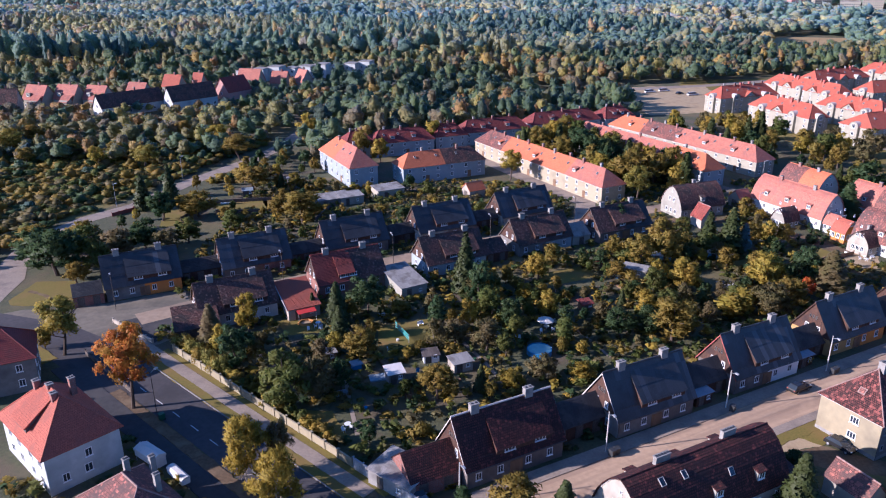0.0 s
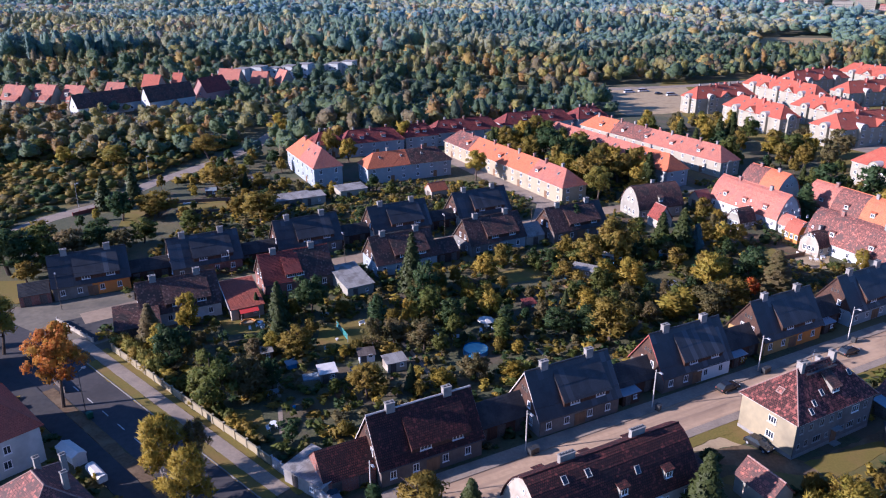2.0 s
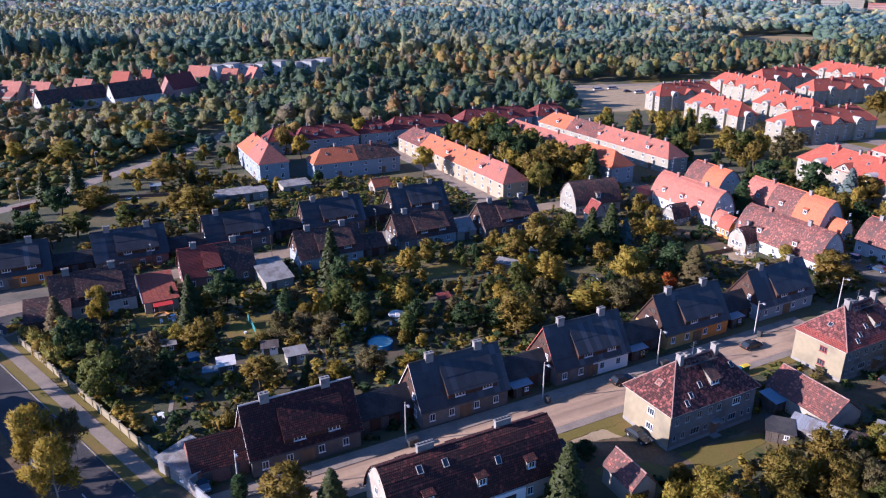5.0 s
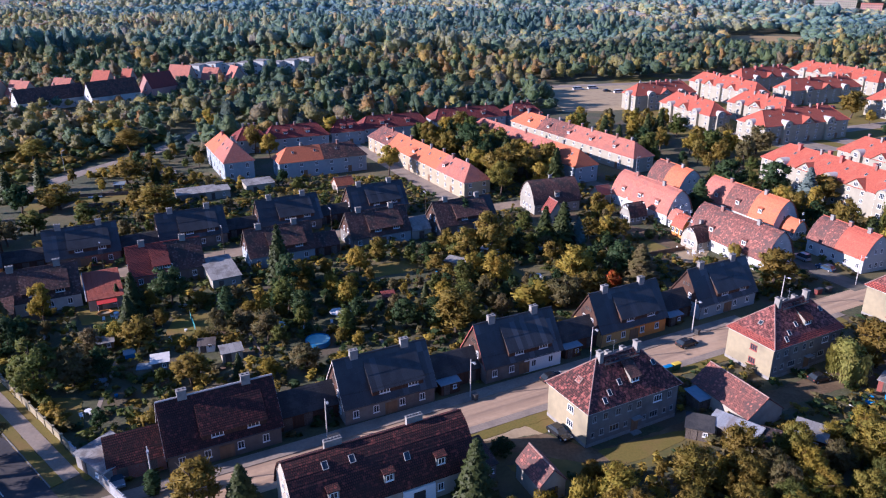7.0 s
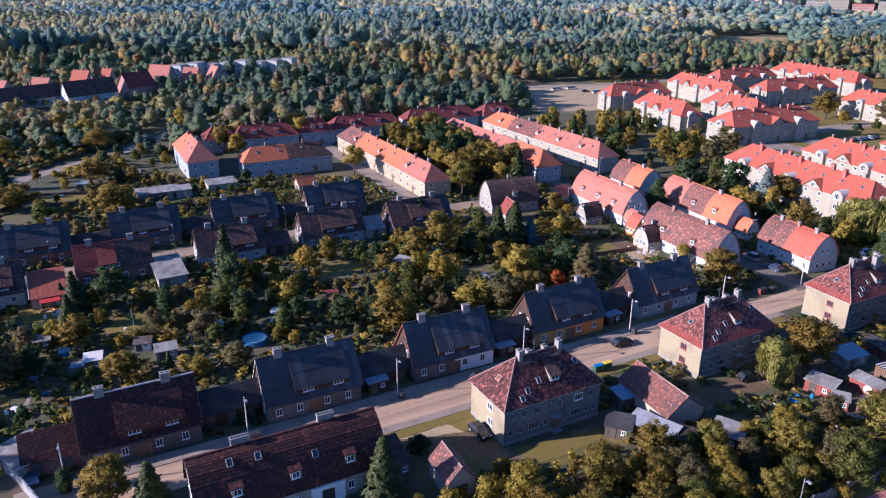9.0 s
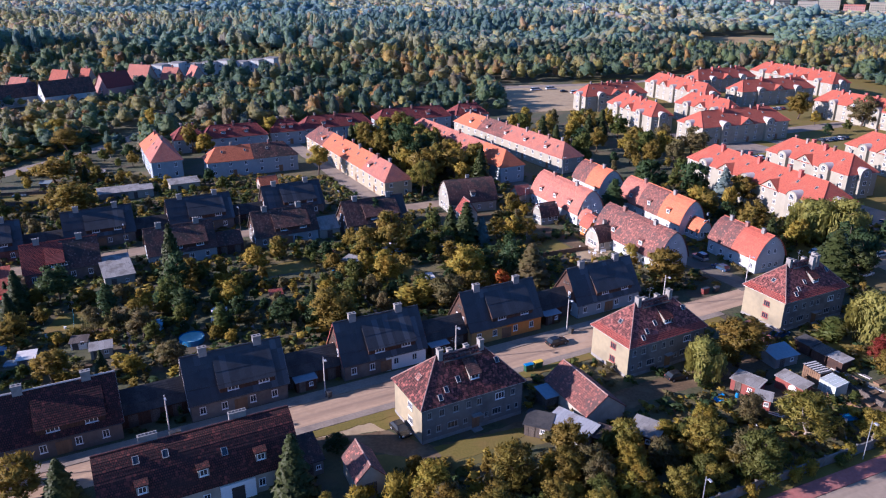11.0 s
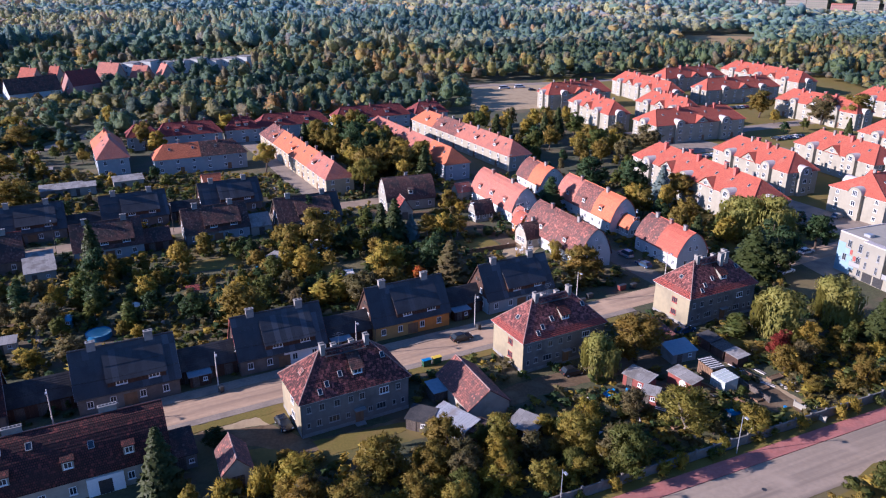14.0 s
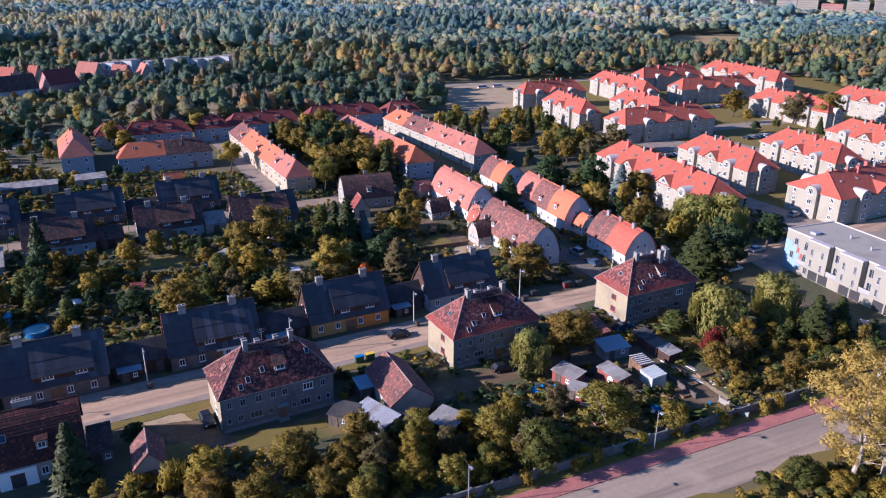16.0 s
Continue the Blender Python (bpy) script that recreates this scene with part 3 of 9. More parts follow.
for i in range(17):
    s = -122 + i * 5.5
    (xa, ya), (xb, yb) = line_of(ROAD_M, 45.2, s, s + 2.2)
    q = strip([(xa, ya), (xb, yb)], 0.07, -0.07)
    dg.face([(x, y, 0.036) for x, y in q])
tagged(part("road_marking", dg, "paint"), "worn white dashes on the asphalt", "road marking", kind="structure")
sheet("forecourt", [(-79.5, 131.5), (-66, 124.5), (-60, 119), (-54, 123.5), (-50.5, 127.5), (-52, 138), (-57, 148), (-62, 147), (-72, 141.5), (-79, 139.5), (-88, 138.5), (-92, 136.2)], 0.02, "worn_tarmac", "dusty trodden forecourt at the junction", "road")
# flat dark sheet in place of a shadow across the forecourt
sheet("yard_tarmac", [(-65.9, 132.6), (-55.0, 124.0), (-53.0, 130.5), (-57.9, 137.9)], 0.034, "tarmac", "dark sheet painted as shadow over the yard", "yard")
sheet("lawn_island", [(-93.2, 142.8), (-91.5, 140.8), (-82, 140.2), (-78.5, 141.6), (-78, 147), (-84, 153.5), (-92.5, 153.2)], 0.0, "lawn", "patch of worn grass between two roads", "lawn", 0.08)
sheet("island_path", strip([(-91.5, 148.0), (-86.5, 145.5), (-82.0, 141.0)], 0.5, -0.5), 0.085, "soil", "trodden path across the grass", "path")
sheet("verge_far", [(-86, 121.0), (-76, 122.6), (-70.5, 118), (-73.5, 115.2), (-80, 117)], 0.0, "lawn", "grass strip beside the main road", "verge", 0.1)
# back road on the left
sheet("road_back", strip([(-96, 133), (-98, 144), (-99, 154), (-104, 165), (-107, 180), (-101, 198), (-92, 210), (-85.5, 233), (-77, 252.5), (-70, 268), (-64, 290), (-60, 330)], 3.0, -3.0), 0.045, "paving", "pale lane curving between bushes", "road")
# second street, between the two rows of houses
sheet("road_second", strip([(-62, 134), (-37, 151.5), (-12, 165.5), (13, 180), (37, 194), (62, 206), (80, 214)], 2.9, -2.9), 0.035, "old_road", "narrow grey street between two rows of houses", "road")
sheet("road_block", strip([(40, 196), (43, 212), (33, 230), (20, 256), (4, 284)], 3.2, -3.0), 0.05, "paving", "pale lane in front of a long block", "road")
# first street
fs = line_of(YAW, 64.4, -30, 330)
sheet("road_first", strip(fs, 3.0, -3.2), 0.022, "first_road", "sunlit dusty street with patched asphalt", "road")
sheet("pavement_north", strip(line_of(YAW, 68.7, 32, 150), 1.3, -1.3), 0.0, "paving", "old paved footway before the houses", "pavement", 0.12)
sheet("pavement_south", strip(line_of(YAW, 60.4, 70, 170), 0.8, -0.8), 0.0, "paving", "narrow footway beside the street", "pavement", 0.1)
sheet("verge_south", strip(line_of(YAW, 58.6, 78, 168), 1.0, -1.0), 0.0, "lawn", "worn grass verge beside the street", "verge", 0.08)
sheet("yard_first", [(46.2, 89.5), (48.3, 91.9), (51.2, 94.4), (54.4, 93.1), (56.3, 91.5), (51.3, 90.3)], 0.022, "sand", "bare sandy patch beside the street", "yard")
sheet("yard_track", [(45.5, 87.0), (46.2, 89.5), (51.3, 90.3), (56.6, 91.5), (61.6, 88.4), (64.1, 87.5), (72, 91.2), (80, 95.6), (82, 93.4), (76.7, 90.1), (65.8, 84.2), (61.0, 84.6), (55.6, 86.0), (51.0, 87.0)], 0.016, "soil", "trodden earth track round the house", "drive")
sheet("yard_back", [(50, 84), (54, 79), (62, 79), (74, 85.5), (86, 91), (85, 96), (76, 92.5), (62.5, 86), (56, 85.5)], 0.008, "meadow", "worn yellow grass behind the house", "yard")
sheet("yard_lawn", [(51.3, 95.0), (57.4, 98.2), (60.0, 93.1), (56.3, 91.5), (54.4, 93.1)], 0.0, "lawn", "patch of lawn beside the house", "lawn", 0.05)
sheet("yard_strip", [(63.6, 87.2), (65.8, 83.6), (70.2, 85.6), (76.7, 89.6), (80.4, 93.6), (71.3, 90.4)], 0.0, "lawn", "strip of yellowed grass before the house", "lawn", 0.04)
sheet("yard_drive", strip([(88, 96), (101, 104), (120, 112), (140, 121)], 2.4, -2.4), 0.016, "soil", "earth drive behind the houses", "drive")
# lane among the round-roofed houses
sheet("lane_round", strip([(133, 145), (124, 163), (112, 186), (96, 215), (80, 246)], 2.8, -2.8), 0.04, "worn_tarmac", "dusty lane among round-roofed houses", "road")
sheet("lane_yard", strip([(60, 196), (78, 194.5), (92, 184), (100, 171)], 2.2, -2.2), 0.022, "soil", "trodden lane between houses and gardens", "path")
# near road on the right
NR = 24.4
sheet("road_near", strip(line_of(NR, 18.2, 60, 320), 4.0, -4.0), 0.038, "near_road", "grey asphalt road with a pale worn surface", "road")
sheet("path_red", strip(line_of(NR, 23.5, 60, 320), 1.3, -1.25), 0.0, "red_path", "red paved footway along the road", "pavement", 0.12)
sheet("verge_near", strip(line_of(NR, 25.6, 60, 240), 0.8, -0.8), 0.0, "lawn", "weedy verge under the wall", "verge", 0.1)
sheet("lawn_near", strip(line_of(NR, 8.0, 60, 320), 6.1, -20), 0.0, "lawn", "bright mown grass beside the road", "lawn", 0.06)
# estate and parking
sheet("estate_ground", [(150, 160), (330, 250), (330, 480), (150, 470), (126, 400), (128, 330), (150, 270), (140, 220)], 0.008, "lawn", "mown lawns among apartment houses", "lawn")
for k, pts in enumerate(([(178, 268), (196, 276), (176, 312), (158, 304)], [(196, 300), (262, 330), (258, 338), (192, 308)], [(222, 240), (232, 244), (206, 296), (196, 292)], [(186, 176), (202, 184), (176, 232), (160, 226)], [(170, 150), (250, 192), (248, 200), (168, 158)])):
    sheet("estate_road", pts, 0.028 + 0.004 * k, "paving", "paved estate drive with parking bays", "road")
sheet("parking", [(100, 352), (126, 358), (150, 372), (156, 446), (110, 440), (92, 408)], 0.02, "sand", "pale gravel parking ground", "parking")
sheet("road_far", strip([(40, 416), (100, 430), (160, 446), (230, 476), (330, 500)], 4, -4), 0.03, "paving", "pale road at the edge of the woods", "road")
sheet("field", [(262, 600), (304, 600), (342, 640), (376, 690), (406, 752), (330, 772), (286, 690)], 0.02, "dry_field", "dry tan clearing among the woods", "field")
sheet("scrub_meadow", [(-190, 200), (-104, 196), (-94, 226), (-100, 250), (-150, 262), (-210, 240)], 0.012, "meadow", "dry yellow meadow with bushes", "meadow")
for pts in ([(-12, 118), (2, 122), (-3, 134), (-13, 131)], [(-30, 127), (-20, 129), (-24, 137), (-34, 133)], [(-24, 93), (-14, 93), (-18, 101), (-27, 101)], [(88, 164), (98, 168), (94, 176), (84, 172)], [(24, 150), (36, 156), (33, 162), (22, 157)], [(48, 146), (60, 150), (57, 157), (45, 153)], [(-52, 206), (-30, 212), (-40, 226), (-58, 222)], [(66, 158), (76, 162), (73, 168), (63, 165)], [(-72, 214), (-55, 217), (-50, 205), (-64, 203)], [(-48, 204), (-36, 208), (-37, 196), (-46, 194)], [(-82, 206), (-74, 208), (-70, 194), (-78, 190)], [(134, 112), (148, 114), (146, 122), (133, 119)]):
    sheet("lawn_patch", pts, 0.01, "lawn", "garden lawn with tree shade", "lawn", 0.03)


# ---- houses of the rows ----
def gabled_house(x, y, yaw, L=16.0, W=9.0, ze=2.95, zr=9.3, roof="slate", roof2=None, wall=("plaster_grey", "plaster_dark"), gable="boards", chim=(0.22, 0.76), label="", dormer_roof=None, gable_windows=True, rake="trim_pale"):
    e = thing("house", pose(x, y, 0, 0, 0, yaw), label or "semi-detached house with steep dark roof and long dormer", "house", "steep-roofed row houses")
    o = 0.35
    k = (zr - ze) / (W / 2)
    prof = [(o, 0), (W - o, 0), (W - o, ze + k * o - 0.2), (W / 2, zr - 0.25), (o, ze + k * o - 0.2)]
    part("wall", Geo().prism_x(prof, o, L / 2), wall[0], e)
    part("wall", Geo().prism_x(prof, L / 2, L - o), wall[1], e)
    zg = ze + 0.25
    yy = lambda z: (z - ze + 0.25) / k
    tri = [(yy(zg), zg), (W - yy(zg), zg), (W / 2, zr - 0.28)]
    part("gable_boarding", Geo().prism_x(tri, o - 0.06, o), gable, e, "dark boarded gable")
    part("gable_boarding", Geo().prism_x(tri, L - o, L - o + 0.06), gable, e)
    halves = ((roof, 0, L),) if not roof2 else ((roof, 0, L / 2), (roof2, L / 2, L))
    for rm, xa, xb in halves:
        part("roof_slope", slope(Geo(), (xa, 0, ze), (xb, 0, ze), (xb, W / 2, zr), (xa, W / 2, zr), 0.35 if rm.startswith("tile") else 2.4), rm, e)
        part("roof_slope", slope(Geo(), (xb, W, ze), (xa, W, ze), (xa, W / 2, zr), (xb, W / 2, zr), 0.35 if rm.startswith("tile") else 2.4), rm, e)
    part("ridge", ridge_tiles(Geo(), (0, W / 2, zr + 0.02), (L, W / 2, zr + 0.02)), ("trim_pale" if roof == "tile_worn" else roof) if roof.startswith("tile") else "slate", e)
    for xa in (-0.03, L - 0.02):
        for s in (0, 1):
            bg = Geo()
            ye, yr = (0, W / 2) if s == 0 else (W, W / 2)
            p, q = Vector((xa, ye, ze - 0.02)), Vector((xa, yr, zr - 0.02))
            d = Vector((0.05, 0, 0))
            w = Vector((0, 0, -0.26))
            bg.face([p, q, q + w, p + w])
            bg.face([p + d, q + d, q + d + w, p + d + w])
            bg.face([p, q, q + d, p + d])
            part("bargeboard", bg, rake, e)
    # long dormer
    xa, xb = 0.3 * L, (0.54 if roof == "tile_red" else 0.87) * L
    zt, zb, hd = ze + 0.88 * (zr - ze), ze + 0.13 * (zr - ze), 1.2
    yt, yd = (zt - ze) / k, (zb - ze) / k
    d = part("dormer", Geo().prism_x([(yd, zb - 0.15), (yt, zt - 0.2), (yd, zb + hd)], xa + 0.15, xb - 0.15), "boards", e, "dark boarded dormer")
    part("dormer_roof", slope(Geo(), (xa, yd - 0.4, zb + hd - 0.22), (xb, yd - 0.4, zb + hd - 0.22), (xb, yt + 0.1, zt + 0.12), (xa, yt + 0.1, zt + 0.12), 0.35 if roof.startswith("tile") else 2.4, 0.12), dormer_roof or roof, d)
    for fx in (0.18, 0.72):
        window_part(e, pose(xa + (xb - xa) * fx + 0.6, yd - 0.01, zb + 0.18), 1.7, 0.8, bars=2)
    for fx in (0.13, 0.34, 0.62, 0.84):
        window_part(e, pose(fx * L, o, 1.0), 0.95, 1.25)
    for fx in (0.47, 0.53):
        door_part(e, pose(fx * L, o, 0.1), 0.9, 2.0)
    if gable_windows:
        for yf in (0.36, 0.62):
            window_part(e, pose(o - 0.06, W * yf, ze + 0.75, 0, 0, -90), 0.75, 1.15)
        for yf in (0.43, 0.5, 0.57):
            window_part(e, pose(o - 0.06, W * yf, ze + 3.2, 0, 0, -90), 0.34, 0.6, "boards_grey", bars=0)
        for yf in (0.3, 0.7):
            window_part(e, pose(o, W * yf, 1.0, 0, 0, -90), 0.85, 1.2)
    for fx in chim:
        chimney_part(e, fx * L, W / 2, zr - 0.5, zr + 1.0, 1.3, 0.75)
    g = Geo().tube((0.1, -0.06, ze - 0.06), (L - 0.1, -0.06, ze - 0.06), 0.07, 0.07, 6)
    g.tube((0.3, -0.03, ze - 0.1), (0.3, 0.3, 0.05), 0.045, 0.045, 6)
    part("gutter", g, "dark_metal", e)
    return e


def link_shed(x, y, yaw, L, W=6.0, ze=2.3, zr=4.8, roof="felt", wall="boards", label="low dark outbuilding between two houses"):
    """A low gabled outbuilding whose ridge joins two houses."""
    e = thing("outbuilding", pose(x, y, 0, 0, 0, yaw), label, "outbuilding", "outbuildings between houses")
    o = 0.25
    part("wall", Geo().prism_x([(o, 0), (W - o, 0), (W - o, ze), (W / 2, zr - 0.2), (o, ze)], 0.02, L - 0.02), wall, e)
    part("roof_slope", slope(Geo(), (0, 0, ze), (L, 0, ze), (L, W / 2, zr), (0, W / 2, zr), thick=0.1), roof, e)
    part("roof_slope", slope(Geo(), (L, W, ze), (0, W, ze), (0, W / 2, zr), (L, W / 2, zr), thick=0.1), roof, e)
    for i in range(max(1, int(L / 3))):
        door_part(e, pose((i + 0.5) * L / max(1, int(L / 3)), o, 0.0), 1.2, 2.0, "boards_grey")
    return e


U = Vector((math.cos(radians(YAW)), math.sin(radians(YAW))))
V = Vector((-U.y, U.x))
ROW1 = [
    (3.0, 81.3, 27.8, 16.6, "tile_worn", ("plaster_dark", "plaster_dark"), "steep house with worn red tiles and dark walls"),
    (26.0, 92.9, 27.2, 15.9, "slate", ("plaster_grey", "plaster_dark"), "steep dark-roofed house with boarded gable and grey wall"),
    (48.1, 105.1, 27.0, 16.0, "slate", ("plaster_dark", "white_paint"), "steep dark-roofed house, half of its wall white"),
    (70.0, 117.7, 27.6, 16.4, "slate", ("plaster_ochre", "plaster_orange"), "steep dark-roofed house with ochre and orange walls"),
    (91.9, 129.4, 28.4, 16.6, "slate", ("plaster_pale", "plaster_pale"), "steep dark-roofed house with pale grey wall"),
]
for hx, hy, hyaw, hl, rf, wl, lb in ROW1:
    gabled_house(hx, hy, hyaw, hl, 9.0, 2.95, 9.35, rf, None, wl, label=lb, rake="trim_pale" if hx < 40 else "red_trim" if hx < 60 else "boards")
for (ax, ay, ayaw, al, *_), (bx, by, *_2) in zip(ROW1, ROW1[1:]):
    d = Vector((math.cos(radians(ayaw)), math.sin(radians(ayaw))))
    n = Vector((-d.y, d.x))
    p = Vector((ax, ay)) + d * (al - 0.3) + n * 2.6
    gap = (Vector((bx, by)) - Vector((ax, ay))).length - al + 0.6
    link_shed(p.x, p.y, ayaw, gap, 5.8, 2.4, 5.4)
p = Vector((91.9, 129.4)) + U * 16.3 + V * 3
ROW_N = [
    (-71.8, 141.9, 27.5, 16.0, "slate", ("plaster_grey", "plaster_orange"), "dark-roofed house with grey and orange wall"),
    (-49.7, 152.6, 28.1, 16.2, "slate", ("plaster_dark", "brick"), "dark-roofed house with a brick end"),
    (-28.1, 165.1, 28.0, 16.6, "slate", ("plaster_dark", "plaster_dark"), "dark-roofed house with brown wall"),
    (-6.0, 176.3, 28.4, 16.8, "slate", ("plaster_white", "plaster_dark"), "dark-roofed house with white gable foot"),
    (16.1, 188.9, 28.1, 17.0, "slate", ("plaster_white", "plaster_dark"), "dark-roofed house with boarded gable"),
]
for hx, hy, hyaw, hl, rf, wl, lb in ROW_N:
    gabled_house(hx, hy, hyaw, hl, 9.6, 2.95, 8.9, rf, None, wl, label=lb, rake="boards_grey")
for (ax, ay, ayaw, al, *_), (bx, by, *_2) in zip(ROW_N, ROW_N[1:]):
    d = Vector((math.cos(radians(ayaw)), math.sin(radians(ayaw))))
    n = Vector((-d.y, d.x))
    p = Vector((ax, ay)) + d * (al - 0.3) + n * 3.0
    gap = (Vector((bx, by)) - Vector((ax, ay))).length - al + 0.6
    link_shed(p.x, p.y, ayaw, gap, 5.4, 2.4, 4.6)
p = Vector((-71.8, 141.9)) - U * 6.2
link_shed(p.x, p.y, 27.5, 6.0, 6.0, 2.4, 4.4, "felt", "brick", "low felt-roofed shed beside the house")
ROW_F = [
    (-47.4, 128.4, 28.5, 15.8, "tile_brown", "tile_brown", ("plaster_bright", "plaster_bright"), "brown-tiled house with a long dormer and white walls"),
    (-26.7, 143.4, 27.6, 16.0, "tile_red", "tile_brown", ("brick", "plaster_dark"), "house with half red and half brown tiles"),
    (-3.6, 154.7, 27.6, 16.0, "tile_brown", None, ("plaster_pale", "plaster_pale"), "brown-tiled house with boarded gable and pale walls"),
    (18.5, 167.4, 27.8, 16.4, "tile_brown", None, ("plaster_grey", "plaster_pale"), "brown-tiled house with worn dormer roof"),
    (40.0, 176.5, 26.8, 17.5, "tile_brown", "felt", ("plaster_dark", "plaster_dark"), "house with brown boarded gable and felt roof"),
]
for hx, hy, hyaw, hl, rf, rf2, wl, lb in ROW_F:
    gabled_house(hx, hy, hyaw, hl, 9.8, 2.95, 8.4, rf, rf2, wl, label=lb, rake="boards_grey")
for fx, fy, fl, rf, wl in ((10.0, 163.0, 6.5, "tile_brown", "boards"), (33.0, 175.0, 5.6, "felt_grey", "plaster_white")):
    link_shed(fx, fy, 28, fl, 7.5, 2.4, 5.0, rf, wl, {"felt_grey": "white annexe with pale grey felt roof", "tile_brown": "brown-tiled annexe beside the house"}[rf])


# ---- hipped houses ----
def hip(L, W, ze, zr, h, axis, mats, parent, band=None):
    """Four slopes over L by W, each a part; ridge along u (x) or v (y). mats: front, right, back, left."""
    if axis == "u":
        r0, r1 = Vector((h, W / 2, zr)), Vector((L - h, W / 2, zr))
        q = [((0, 0), (L, 0), r1, r0), ((L, 0), (L, W), r1, r1), ((L, W), (0, W), r0, r1), ((0, W), (0, 0), r0, r0)]
    else:
        r0, r1 = Vector((L / 2, h, zr)), Vector((L / 2, W - h, zr))
        q = [((0, 0), (L, 0), r0, r0), ((L, 0), (L, W), r1, r0), ((L, W), (0, W), r1, r1), ((0, W), (0, 0), r0, r1)]
    for (a, b, rb, ra), mt in zip(q, mats):
        a, b = Vector((*a, ze)), Vector((*b, ze))
        if band:
            a2, b2, t = a.lerp(ra, 0.17), b.lerp(rb, 0.17), 0.17
            part("roof_slope", slope(Geo(), a, b, b2, a2), band, parent, "bright red lower courses")
            part("roof_slope", slope(Geo(), a2, b2, rb, ra), mt, parent)
        else:
            part("roof_slope", slope(Geo(), a, b, rb, ra), mt, parent)
    rm = "ridge_mortar" if mats[0] in ("tile_worn", "tile_faded", "tile_mosaic", "tile_salmon") else mats[0]
    for a, r in (((0, 0), r0), ((L, 0), r1 if axis == "u" else r0), ((L, W), r1), ((0, W), r0 if axis == "u" else r1)):
        part("hip_ridge", ridge_tiles(Geo(), (*a, ze + 0.05), r + Vector((0, 0, 0.04)), 0.1), rm, parent)
    part("ridge", ridge_tiles(Geo(), r0 + Vector((0, 0, 0.04)), r1 + Vector((0, 0, 0.04))), rm, parent)
    return r0, r1


def roof_window(parent, p, n, w=0.7, h=1.0):
    """A skylight lying on a slope at p with the normal n."""
    n = Vector(n).normalized()
    z = Vector((0, 0, 1))
    x = z.cross(n).normalized()
    y = n.cross(x)
    m = Matrix((x, y, n)).transposed().to_4x4()
    m.translation = Vector(p)
    g = Geo().box(-w / 2, w / 2, -h / 2, -h / 2 + 0.08, 0, 0.14).box(-w / 2, w / 2, h / 2 - 0.08, h / 2, 0, 0.14).box(-w / 2, -w / 2 + 0.08, -h / 2, h / 2, 0, 0.14).box(w / 2 - 0.08, w / 2, -h / 2, h / 2, 0, 0.14)
    key = ("sky", w, h)
    if key not in CACHE:
        a = g.mesh("skylight")
        a.materials.append(M["frame_grey"])
        b = Geo().box(-w / 2 + 0.08, w / 2 - 0.08, -h / 2 + 0.08, h / 2 - 0.08, 0.05, 0.1).mesh("pane")
        b.materials.append(M["glass"])
        CACHE[key] = a, b
    a, b = CACHE[key]
    s = part("skylight", a, "galvanised", parent, at=m)
    part("pane", b, "glass", s)


